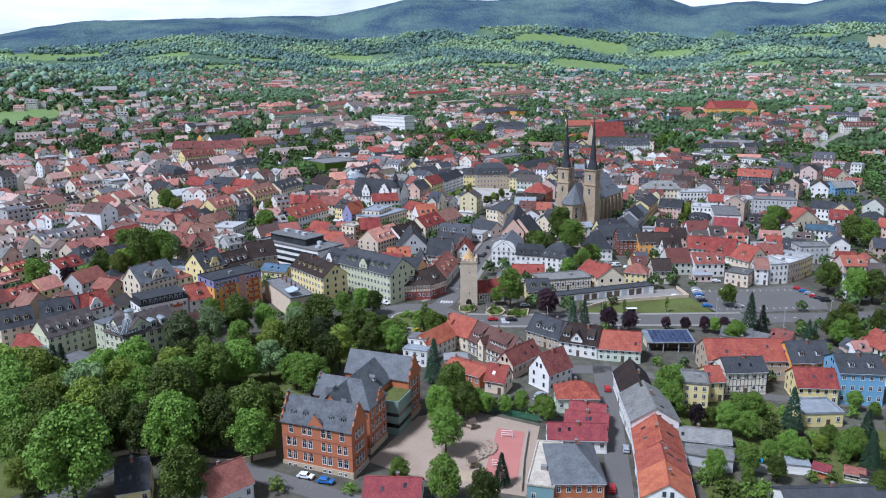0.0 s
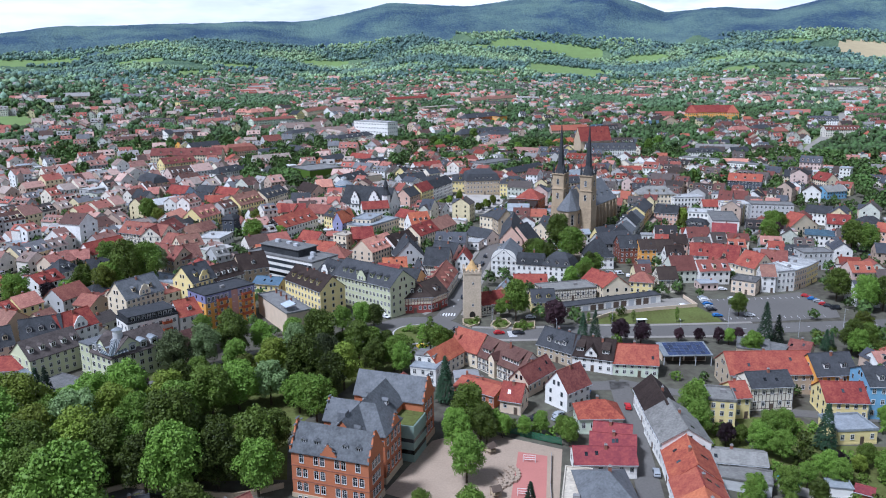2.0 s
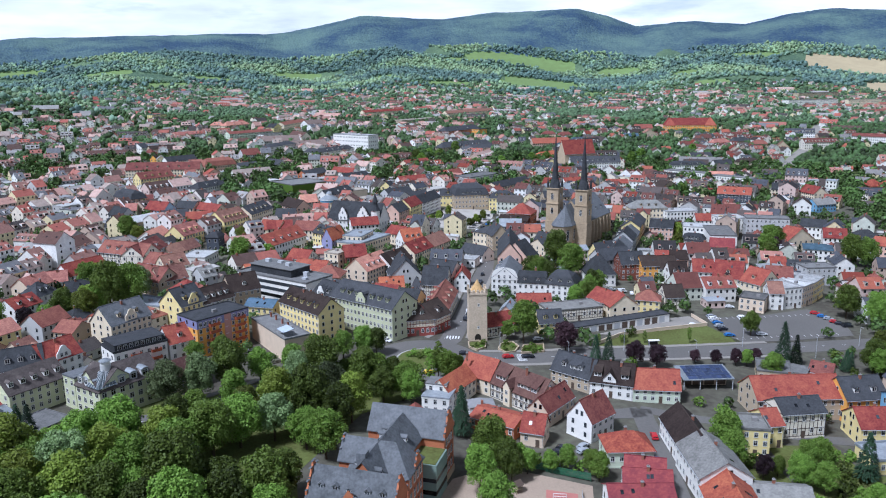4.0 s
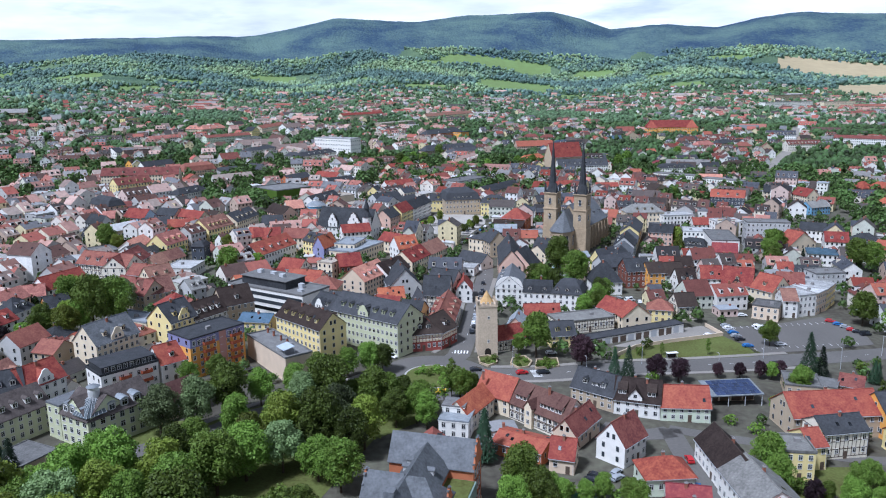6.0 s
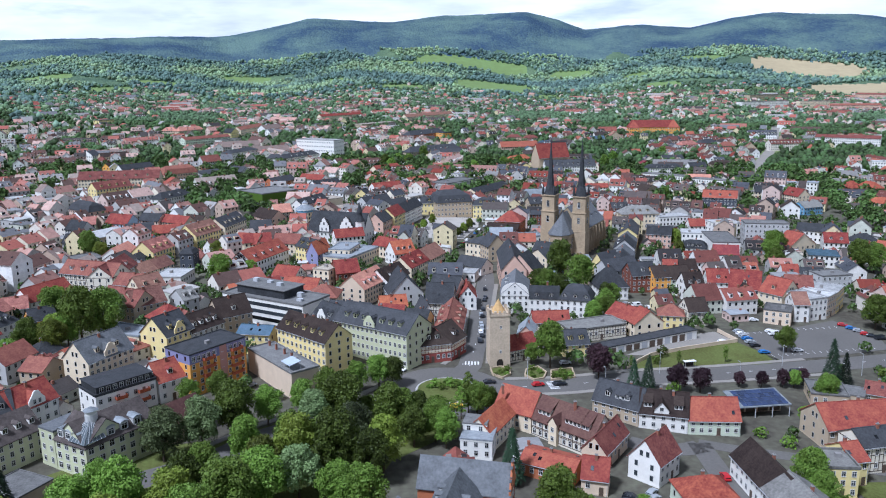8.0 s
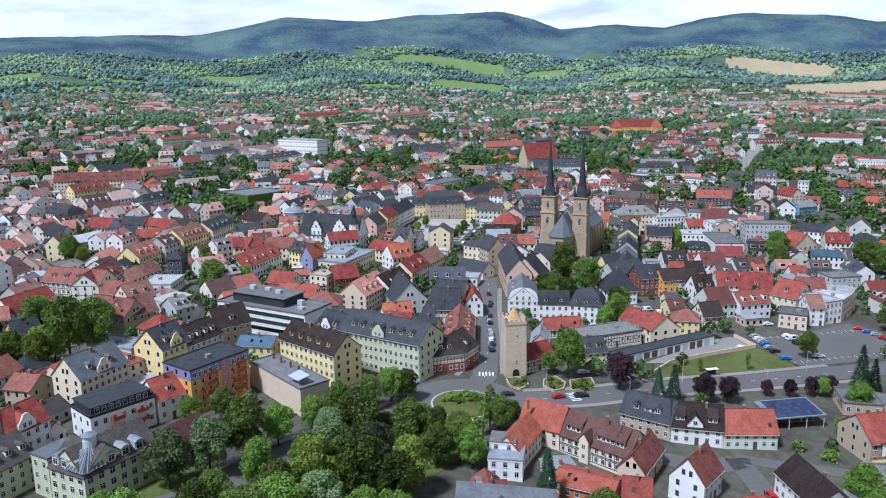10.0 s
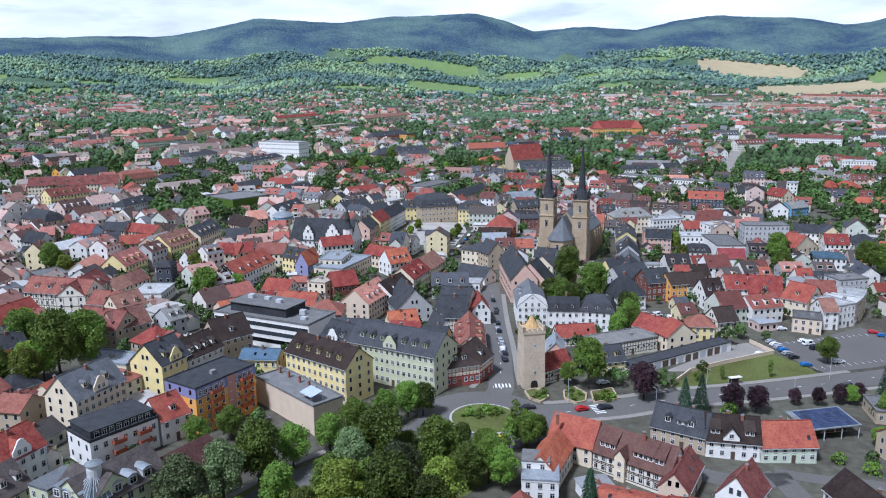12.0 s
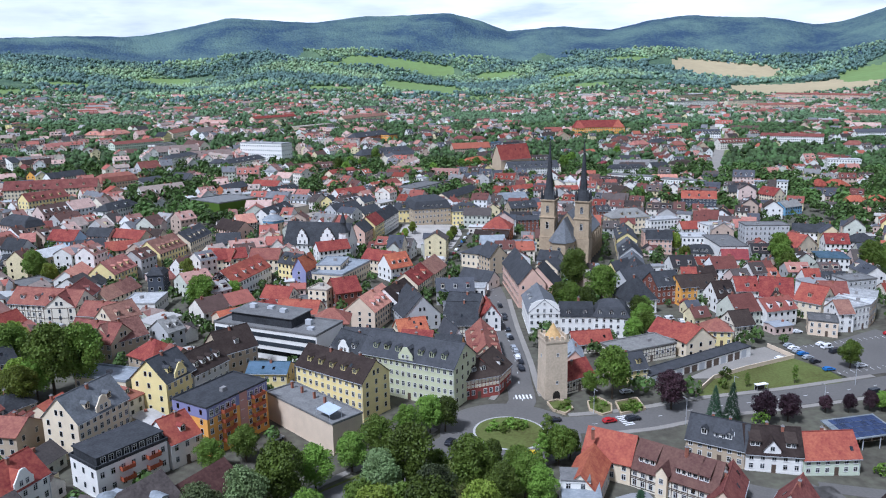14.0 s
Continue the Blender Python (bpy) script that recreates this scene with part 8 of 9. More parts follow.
starts = []
for k in range(5200):
    az, r = rnd.uniform(-39, 45), math.sqrt(rnd.uniform(190 ** 2, 800 ** 2))
    starts.append((r, az))
starts = sorted(starts[:2600]) + sorted(starts[2600:])
for n, (r, az) in enumerate(starts):
    x, y = -40 + r * math.sin(radians(az)), 50 + r * math.cos(radians(az))
    if 55 < x < 135 and y < 300:
        continue
    if r > 430 and greenery(x, y) > np.interp(r, (430, 560, 800), (0.85, 0.5, 0.3)) - (0.2 if az > 14 else 0):
        continue
    t = local_turn(x, y) + rnd.choice((0, 0, 90)) + rnd.uniform(-3, 3)
    yard = n >= 2600
    d = rnd.uniform(5.5, 9) if yard else rnd.uniform(9.5, 13.5)
    base = rnd.choice((2, 2, 2, 3)) if r > 330 else 2
    for k in range(1 if yard else rnd.choice((1, 2, 3, 4, 5, 6))):
        w = rnd.uniform(5, 11) if yard else rnd.choice((8, 9.5, 11, 12.5, 14, 18)) * rnd.uniform(0.9, 1.1)
        if not clear(x, y, t, w - 0.6, d, 0.2 if yard else 0.35):
            break
        fl = 1 if yard else max(1, base + rnd.choice((0, 0, 0, -1, 1)) if base > 2 else base)
        he = 2.9 * fl + rnd.uniform(0.3, 1.2)
        flat = rnd.random() < (0.45 if yard else 0.13)
        hr = he + (0.4 if flat else d / 2 * rnd.uniform(0.55, 0.85))
        if placed < 45 and not yard:
            wall, roof = rnd.choice(PLAIN_W), (rnd.choice(("flatgrey", "white", "metal")) if flat else rnd.choice(WEST_R if x < -70 else PLAIN_R))
            house(x, y, t, w, d, he, hr, "F" if flat else ("H" if rnd.random() < 0.08 else "G"), wall, roof, fl=fl, dorm=rnd.choice((0, 0, 2, 3)) if not flat else 0, detail=1, gable_win=False, cs=2.8)
            placed += 1
        else:
            (flat_rows if flat else mid_rows).append((x, y, radians(t), w, d, he, hr))
            FOOT.append((x, y, radians(t), w / 2, d / 2))
        step = w + 0.15
        x, y = x + step * math.cos(radians(t)), y + step * math.sin(radians(t))

WALL_PAL = [(0.80, 0.79, 0.76), (0.74, 0.67, 0.54), (0.68, 0.59, 0.36), (0.78, 0.77, 0.74), (0.60, 0.46, 0.40), (0.55, 0.56, 0.47), (0.70, 0.68, 0.63), (0.44, 0.43, 0.41), (0.70, 0.65, 0.57), (0.48, 0.37, 0.29)]
ROOF_PAL = [(0.037, 0.034, 0.034), (0.051, 0.041, 0.037), (0.129, 0.058, 0.048), (0.237, 0.081, 0.062), (0.068, 0.054, 0.048), (0.061, 0.065, 0.075), (0.082, 0.085, 0.095), (0.102, 0.082, 0.075), (0.143, 0.054, 0.044), (0.116, 0.061, 0.051), (0.068, 0.071, 0.082), (0.314, 0.104, 0.067), (0.361, 0.18, 0.142), (0.177, 0.044, 0.031), (0.129, 0.051, 0.042), (0.199, 0.19, 0.18), (0.088, 0.075, 0.068)]
M_FWALL, M_FROOF = palette_shader("far_walls", WALL_PAL), palette_shader("far_roofs", ROOF_PAL, 0.8, 0.3)
# pinker, redder western roofs, lightened as well to paint in the sunlight there
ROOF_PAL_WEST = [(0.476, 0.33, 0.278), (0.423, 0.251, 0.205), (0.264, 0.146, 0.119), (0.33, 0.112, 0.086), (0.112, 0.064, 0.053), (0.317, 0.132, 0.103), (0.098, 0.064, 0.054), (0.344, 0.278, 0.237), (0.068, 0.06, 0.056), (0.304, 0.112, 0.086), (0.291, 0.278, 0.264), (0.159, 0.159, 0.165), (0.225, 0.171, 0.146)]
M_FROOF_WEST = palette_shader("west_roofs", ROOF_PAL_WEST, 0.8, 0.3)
M_FFLAT = palette_shader("flat_roofs", [(0.26, 0.26, 0.26), (0.52, 0.52, 0.50), (0.40, 0.40, 0.385), (0.30, 0.32, 0.34), (0.14, 0.14, 0.145), (0.42, 0.40, 0.37)], 0.8, 0.2)


def many_houses(name, rows, label, windows=True, roof=None):
    """Far houses, past counting: walls, roofs and windows in one mesh."""
    V, F, M = [], [], []

    def face(pts, m):
        k = len(V)
        V.extend(pts)
        F.append(list(range(k, k + len(pts))))
        M.append(m)

    def bx(u, v, hu, hv, z0, z1, side, top):
        p = [(u - hu, v - hv), (u + hu, v - hv), (u + hu, v + hv), (u - hu, v + hv)]
        for i in range(4):
            (ua, va), (ub, vb) = p[i], p[(i + 1) % 4]
            face([W(ua, va, z0), W(ub, vb, z0), W(ub, vb, z1), W(ua, va, z1)], side)
        face([W(ua, va, z1) for ua, va in p], top)

    q_rnd = random.Random(len(rows))
    for x, y, a, w, d, he, hr in rows:
        c, s, z = math.cos(a), math.sin(a), gz(x, y)
        W = lambda u, v, h: (x + u * c - v * s, y + u * s + v * c, z + h)
        a_, b_ = w / 2, d / 2
        k = len(V)
        V.extend([W(-a_, -b_, -4), W(a_, -b_, -4), W(a_, b_, -4), W(-a_, b_, -4), W(-a_, -b_, he), W(a_, -b_, he), W(a_, b_, he), W(-a_, b_, he), W(-a_, 0, hr), W(a_, 0, hr)])
        for q in ((0, 1, 5, 4), (2, 3, 7, 6), (1, 2, 6, 9, 5), (3, 0, 4, 8, 7)):
            F.append([k + i for i in q])
            M.append(0)
        k = len(V)
        o, dr = 0.5, 0.5 * (hr - he) / b_
        V.extend([W(-a_ - 0.3, -b_ - o, he - dr + 0.2), W(a_ + 0.3, -b_ - o, he - dr + 0.2), W(a_ + 0.3, 0, hr + 0.2), W(-a_ - 0.3, 0, hr + 0.2), W(a_ + 0.3, b_ + o, he - dr + 0.2), W(-a_ - 0.3, b_ + o, he - dr + 0.2)])
        F.extend([[k, k + 1, k + 2, k + 3], [k + 3, k + 2, k + 4, k + 5]])
        M.extend([1, 1])
        if windows or w > 20:
            # chimneys astride the ridge, dormers and an added cross wing
            for i in range(1 + (w > 12)):
                u, v = q_rnd.uniform(-0.4, 0.4) * w, q_rnd.uniform(-0.8, 0.8)
                bx(u, v, 0.4, 0.35, hr - 1.6, hr + q_rnd.uniform(0.7, 1.5), 3, 3)
            if hr - he > 2.4 and q_rnd.random() < 0.6:
                nd = max(1, int(w / 4.2))
                wide = q_rnd.choice((0.7, 0.7, 1.3))
                for i in range(nd):
                    u = -a_ + w * (i + 0.5) / nd
                    for sv in (-1, 1):
                        bx(u, sv * b_ * 0.62, wide, b_ * 0.22, he + 0.2, he + (hr - he) * 0.38 + 1.2, 0, 1)
                        y0 = sv * (b_ * 0.84 + 0.05)
                        q = [W(u - wide + 0.2, y0, he + (hr - he) * 0.3), W(u + wide - 0.2, y0, he + (hr - he) * 0.3), W(u + wide - 0.2, y0, he + (hr - he) * 0.38 + 1.0), W(u - wide + 0.2, y0, he + (hr - he) * 0.38 + 1.0)]
                        face(q if sv < 0 else q[::-1], 2)
            elif hr - he > 2:
                for i in range(q_rnd.randint(0, 3)):
                    u, g, sv = q_rnd.uniform(-0.42, 0.42) * w, q_rnd.uniform(0.3, 0.6), q_rnd.choice((-1, 1))
                    y0, y1 = sv * b_ * (1 - g), sv * b_ * (0.88 - g)
                    z0, z1 = he + (hr - he) * g + 0.27, he + (hr - he) * (g + 0.12) + 0.27
                    q = [W(u - 0.45, y0, z0), W(u + 0.45, y0, z0), W(u + 0.45, y1, z1), W(u - 0.45, y1, z1)]
                    face(q if sv < 0 else q[::-1], 2)
            if w < 20 and q_rnd.random() < 0.3:
                u, sv, hw = q_rnd.uniform(-0.25, 0.25) * w, q_rnd.choice((-1, 1)), q_rnd.uniform(2.2, 3.2)
                y0, y1, zr = sv * (b_ + 1.2), 0.0, min(hr - 0.3, he + hw * 0.9)
                for p in ([W(u - hw, y0, -4), W(u + hw, y0, -4), W(u + hw, y0, he), W(u, y0, zr), W(u - hw, y0, he)],):
                    face(p if sv < 0 else p[::-1], 0)
                for s2 in (-1, 1):
                    p = [W(u + s2 * hw, y0, -4), W(u + s2 * hw, y1, -4), W(u + s2 * hw, y1, he), W(u + s2 * hw, y0, he)]
                    face(p if s2 * sv < 0 else p[::-1], 0)
                    p = [W(u + s2 * (hw + 0.3), y0 + sv * 0.3, he - 0.1), W(u + s2 * (hw + 0.3), y1, he - 0.1), W(u, y1, zr + 0.2), W(u, y0 + sv * 0.3, zr + 0.2)]
                    face(p if s2 * sv < 0 else p[::-1], 1)
        if windows:
            n, fl = max(2, int(w / 2.8)), max(1, int(he / 2.9))
            for f in range(fl):
                for i in range(n):
                    u, h = -a_ + w * (i + 0.5) / n, 0.9 + he / fl * f + 0.7
                    face([W(u - 0.55, -b_ - 0.05, h - 0.7), W(u + 0.55, -b_ - 0.05, h - 0.7), W(u + 0.55, -b_ - 0.05, h + 0.7), W(u - 0.55, -b_ - 0.05, h + 0.7)], 2)
                for i in range(2):
                    u, h = -b_ + d * (i + 0.5) / 2, 0.9 + he / fl * f + 0.7
                    for sx in (-1, 1):
                        q = [W(sx * (a_ + 0.05), u - 0.5, h - 0.7), W(sx * (a_ + 0.05), u + 0.5, h - 0.7), W(sx * (a_ + 0.05), u + 0.5, h + 0.7), W(sx * (a_ + 0.05), u - 0.5, h + 0.7)]
                        face(q if sx > 0 else q[::-1], 2)
    me = bpy.data.meshes.new(name)
    me.from_pydata(V, [], F)
    for m in (M_FWALL, roof or M_FROOF, M_GLASS, M_CHIM):
        me.materials.append(m)
    me.polygons.foreach_set("material_index", M)
    tagged(new(name, me), label, "houses", kind="stuff")


many_houses("town_houses", [q for q in mid_rows if q[0] >= -70], "close rows of townhouses with red and grey roofs")
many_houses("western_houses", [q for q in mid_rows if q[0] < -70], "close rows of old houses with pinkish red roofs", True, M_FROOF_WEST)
many_houses("flat_roofed_houses", flat_rows, "low flat-roofed houses and workshops in the yards", True, M_FFLAT)

far_rows, far_trees = [], []
rng = np.random.default_rng(21)
cell = {}


def settle(x, y, gap):
    i, j = int(x // 12), int(y // 12)
    for a in (-1, 0, 1):
        for b in (-1, 0, 1):
            for px, py in cell.get((i + a, j + b), ()):
                if math.hypot(x - px, y - py) < gap:
                    return False
    cell.setdefault((i, j), []).append((x, y))
    return True


for a, d, wa, wr in GROVES:
    for k in range(int(radians(wa) * d * wr / 6)):
        az, r = a + wa * rng.uniform(-1, 1), d + wr * rng.uniform(-1, 1)
        if ((az - a) / wa) ** 2 + ((r - d) / wr) ** 2 > 1:
            continue
        x, y = -40 + r * math.sin(radians(az)), 50 + r * math.cos(radians(az))
        s = rng.uniform(0.75, 1.3)
        if free(x, y, 3.0) and settle(x, y, 6.2):
            far_trees.append((x, y, s))
for k in range(60000):
    az = rng.uniform(-40, 47)
    r = 660 + 2090 * rng.random() ** 1.25
    x, y = -40 + r * math.sin(radians(az)), 50 + r * math.cos(radians(az))
    if field_at(az, r) or blocked(x, y, 5):
        continue
    # built-up where the town reaches, thinning out uphill and to the west
    town = np.interp(r, (660, 800, 1000, 1400, 1900, 2400, 2750), (0.58, 0.46, 0.40, 0.36, 0.34, 0.28, 0.12))
    town *= np.interp(az, (-40, -20, -8, 8, 20, 45), (1.15, 1.25, 1.15, 1.1, 1.2, 1.1))
    if az < -18:
        town *= 1 - 0.9 * np.clip((r - 1250) / 350, 0, 1) * min(1, (-18 - az) / 8)
    leafy = greenery(x * 0.8, y * 0.7)
    if rng.random() < town * (1 - 0.85 * leafy):
        if len(far_rows) < 4600 and free(x, y, 8) and settle(x, y, 12.5 if r < 1400 else 14):
            w, d = rng.uniform(9, 15), rng.uniform(8.5, 11)
            if rng.random() < 0.10:
                w, d = rng.uniform(24, 55), rng.uniform(11, 15)
            he = rng.choice((4.5, 6.0, 6.5, 9.0, 9.5) if r < 1300 else (4.0, 5.5, 6.0, 6.5))
            a = radians(local_turn(x, y) + rng.choice((0, 90)) + rng.uniform(-6, 6))
            far_rows.append((x, y, a, w, d, he, he + d / 2 * rng.uniform(0.6, 1.0)))
    elif free(x, y, 3.0) and settle(x, y, 6.2 if r < 1500 else 7.4):
        far_trees.append((x, y, rng.uniform(0.55, 1.45)))
near_far = [q for q in far_rows if math.hypot(q[0], q[1]) < 1350]
many_houses("distant_houses", [q for q in near_far if q[0] >= 60], "red- and grey-roofed houses spread through the valley")
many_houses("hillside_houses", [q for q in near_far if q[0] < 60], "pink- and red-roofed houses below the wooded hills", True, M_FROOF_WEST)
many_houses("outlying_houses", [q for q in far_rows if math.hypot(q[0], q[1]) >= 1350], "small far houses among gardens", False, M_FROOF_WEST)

# trees in gardens and yards between the nearer houses
for k in range(9000):
    az, r = rng.uniform(-38, 44), math.sqrt(rng.uniform(230 ** 2, 720 ** 2))
    x, y = -40 + r * math.sin(radians(az)), 50 + r * math.cos(radians(az))
    s = rng.uniform(0.3, 0.8)
    if free(x, y, 1.0 + 2.2 * s) and not blocked(x, y, 2.0) and settle(x, y, 7.5):
        far_trees.append((x, y, s))


def many_trees(name, rows, material, label, n=34, size=1.0):
    """Far trees past counting: leaf cards over small crowns, in one mesh."""
    rows = np.array(rows)
    g = np.random.default_rng(len(rows))
    N = len(rows)
    d = g.normal(size=(N, n, 3))
    d /= np.linalg.norm(d, axis=2)[..., None]
    d[..., 2] = np.abs(d[..., 2]) * 1.25 - 0.35
    lump = 1 + 0.25 * np.sin(d[..., 0] * 5 + rows[:, None, 0]) * np.sin(d[..., 1] * 5 + rows[:, None, 1])
    R = (4.4 * rows[:, 2])[:, None, None]
    z = ground_z(rows[:, 0], rows[:, 1]) + 5.2 * rows[:, 2]
    cen = np.stack([rows[:, 0], rows[:, 1], z], -1)[:, None]
    p = cen + d * R * lump[..., None] * g.uniform(0.75, 1.05, (N, n, 1)) * (1, 1, 1.15)
    nr = d + g.normal(size=d.shape) * 0.4
    nr /= np.linalg.norm(nr, axis=2)[..., None]
    a = np.cross(nr, g.normal(size=d.shape))
    a /= np.linalg.norm(a, axis=2)[..., None] + 1e-9
    b = np.cross(nr, a)
    s = R * 0.42 * size * g.uniform(0.7, 1.3, (N, n, 1))
    V = np.stack([p - a * s, p + b * s * 0.8, p + a * s, p - b * s * 0.8], 2).reshape(-1, 3)
    me = mesh_of(name, V, np.arange(len(V)).reshape(-1, 4), [material])
    tagged(new(name, me), label, "trees", kind="stuff")


def lumpy_trees(name, rows, material, label, lumps=2, size=1.0):
    """Far trees past counting: each crown a few uneven rounded clumps, all in one mesh."""
    bm = bmesh.new()
    bmesh.ops.create_icosphere(bm, subdivisions=1, radius=1.0)
    unit = np.array([v.co[:] for v in bm.verts])
    tri = np.array([[v.index for v in f.verts] for f in bm.faces])
    bm.free()
    rows = np.repeat(np.array(rows), lumps, 0)
    g = np.random.default_rng(len(rows))
    N = len(rows)
    R = 4.4 * size * rows[:, 2]
    first = (np.arange(N) % lumps == 0)
    off = g.normal(size=(N, 3)) * np.where(first, 0.12, 0.52)[:, None] * R[:, None] * (1, 1, 0.55)
    rad = R * np.where(first, g.uniform(0.6, 0.8, N), g.uniform(0.3, 0.6, N))
    cen = np.stack([rows[:, 0], rows[:, 1], ground_z(rows[:, 0], rows[:, 1]) + 0.85 * R], -1) + off
    V = cen[:, None] + unit[None] * rad[:, None, None] * g.uniform(0.6, 1.3, (N, len(unit), 1)) * (1, 1, 1.1)
    F = (tri[None] + (np.arange(N) * len(unit))[:, None, None]).reshape(-1, 3)
    me = mesh_of(name, V.reshape(-1, 3), F, [material])
    me.polygons.foreach_set("use_smooth", np.ones(len(F), bool))
    tagged(new(name, me), label, "trees", kind="stuff")


M_FARLEAF_A = leaf_shader("garden_leaf", (0.075, 0.122, 0.030), 0.7, 0.0)
# three stands of wood; haze is put into their paler, bluer leaf colours
M_HAZY_WOOD = leaf_shader("hazy_wood_leaf", (0.190, 0.285, 0.190), 0.45, 0.0)
M_HAZY_WOOD_DARK = leaf_shader("hazy_dark_wood_leaf", (0.118, 0.188, 0.158), 0.45, 0.0)
M_HAZY_WOOD_LIGHT = leaf_shader("hazy_light_wood_leaf", (0.270, 0.370, 0.195), 0.45, 0.0)
M_FARLEAF_B = leaf_shader("town_leaf", (0.064, 0.108, 0.036), 0.65, 0.0)
near_t = [q for q in far_trees if math.hypot(q[0] + 40, q[1] - 50) < 900]
far_t = [q for q in far_trees if math.hypot(q[0] + 40, q[1] - 50) >= 900]
many_trees("garden_trees", near_t, M_FARLEAF_A, "leafy garden trees between the houses", 90, 0.62)
# leaf colour for trees past 1500 m, paled and blued to paint haze
M_HAZY_VALLEY = leaf_shader("hazy_valley_leaf", (0.105, 0.165, 0.080), 0.65, 0.0)
mid_t = [q for q in far_t if math.hypot(q[0] + 40, q[1] - 50) < 1500]
lumpy_trees("town_trees", mid_t, M_FARLEAF_B, "dark green trees in the outer town", 5, 1.05)
lumpy_trees("valley_trees", [q for q in far_t if math.hypot(q[0] + 40, q[1] - 50) >= 1500], M_HAZY_VALLEY, "haze-tinted green trees among the valley houses", 4, 1.1)

# woods on the foothills
wood = []
for k in range(60000):
    az = rng.uniform(-42, 50)
    r = math.sqrt(rng.uniform(1250 ** 2, 3620 ** 2))
    if field_at(az, r):
        continue
    dens = np.clip((r - 2150) / 700, 0, 1)
    if az < -19:
        dens = max(dens, np.clip((r - 1260) / 200, 0, 1) * min(1, (-19 - az) / 6))
    if az > 18:
        dens *= np.clip((r - 2500) / 500, 0.1, 1)
    x, y = -40 + r * math.sin(radians(az)), 50 + r * math.cos(radians(az))
    glade = math.sin(x * 0.006 + 2 * math.sin(y * 0.004)) * math.sin(y * 0.011 + 1.5 * math.sin(x * 0.007))
    if rng.random() > dens or glade > 0.62:
        continue
    x, y = -40 + r * math.sin(radians(az)), 50 + r * math.cos(radians(az))
    if settle(x, y, 8.6):
        wood.append((x, y, rng.uniform(0.7, 1.5)))
stands = {0: [], 1: [], 2: []}
for q in wood:
    s = math.sin(q[0] * 0.009 + 1.7 * math.sin(q[1] * 0.006)) + math.sin(q[1] * 0.014 + 1.4 * math.sin(q[0] * 0.011)) + rng.normal(0, 0.45)
    stands[0 if s < -0.35 else 1 if s < 0.75 else 2].append(q)
lumpy_trees("foothill_woods", stands[0], M_HAZY_WOOD_DARK, "haze-tinted dark green broadleaf woods covering the foothills", 3, 1.75)
lumpy_trees("foothill_woods", stands[1], M_HAZY_WOOD, "haze-tinted mid green broadleaf woods covering the foothills", 3, 1.65)
lumpy_trees("foothill_woods", stands[2], M_HAZY_WOOD_LIGHT, "haze-tinted light green broadleaf woods covering the foothills", 3, 1.55)



# ---- balconies, terraces, fittings on the nearer houses ----
M_ORANGE = shader("balcony_wood", (0.36, 0.10, 0.05), 0.8, 0.2)
M_PURPLE = shader("lilac_render", (0.22, 0.22, 0.36), 0.9, 0.12)
M_GREENF = shader("green_mesh", (0.03, 0.12, 0.06), 0.7, 0.2)
M_SOLAR = shader("solar_glass", (0.03, 0.045, 0.10), 0.15, 0.3, 0.2, 1.0, 0.0, obj=0.5)
M_POOL = shader("pool_water", (0.03, 0.25, 0.50), 0.05, 0.1)


def balcony(root, x, y, z, w, turn=0, depth=1.4, mat=None):
    bm = bmesh.new()
    box(bm, -w / 2, w / 2, -depth, 0, -0.1, 0.08)
    box(bm, -w / 2, w / 2, -depth - 0.06, -depth, 0.08, 1.0)
    for s in (-1, 1):
        box(bm, s * w / 2 - 0.03, s * w / 2 + 0.03, -depth, 0, 0.08, 1.0)
    o = part("balcony", bm, mat or M_ORANGE, root, "reddish slatted balcony")
    o.matrix_basis = pose(x, y, z, 0, 0, turn)


for k in range(4):
    for u in (-4.2, 6.8):
        balcony(e4_house, u, -6.5, 3.0 + 2.7 * k, 4.2)
bm = bmesh.new()
box(bm, -10.99, 10.99, -6.56, 6.56, 10.9, 14.0)
part("upper_wall", bm, M_PURPLE, e4_house, "lilac rendered top storey")
bm = bmesh.new()
box(bm, 0.4, 3.2, -6.62, -6.0, -1, 14.3)
part("stair_bay", bm, shader("rose_render", (0.45, 0.24, 0.20), 0.9, 0.1), e4_house, "rose rendered stair bay")
put_windows(e4_house, [(u, -6.56, 12.3, 0) for u in (-9.5, -7.6, -5.7, -3.8, -1.9, 4.8, 6.7, 8.6)], 1.2, 1.6)
for u in (-2.0, 5.0):
    for z in (2.9, 5.6):
        balcony(e2_house, u, -6.0, z, 3.4)
bm = bmesh.new()
box(bm, -8.6, 8.6, -5.2, 5.4, 8.1, 10.4)
part("attic", bm, RM["slate"], e2_house, "dark metal-clad attic storey")
put_windows(e2_house, [(u, -5.2, 9.3, 0) for u in (-7, -5, -3, -1, 1, 3, 5, 7)], 1.2, 1.5)
bm = bmesh.new()
box(bm, -8.9, 8.9, -5.6, 5.8, 10.4, 10.65)
part("attic_roof", bm, RM["slate"], e2_house)
# garages: dark and grey panels added in place of the shaded open bays
for k in range(13):
    bm = bmesh.new()
    box(bm, -1.35, 1.35, -0.08, 0.02, -0.6, 2.2)
    o = part("garage_door", bm, M_DOOR if k % 3 else M_STEEL, b3_house)
    o.matrix_basis = pose(-23.5 + 3.8 * k, -3.0, 0.3)
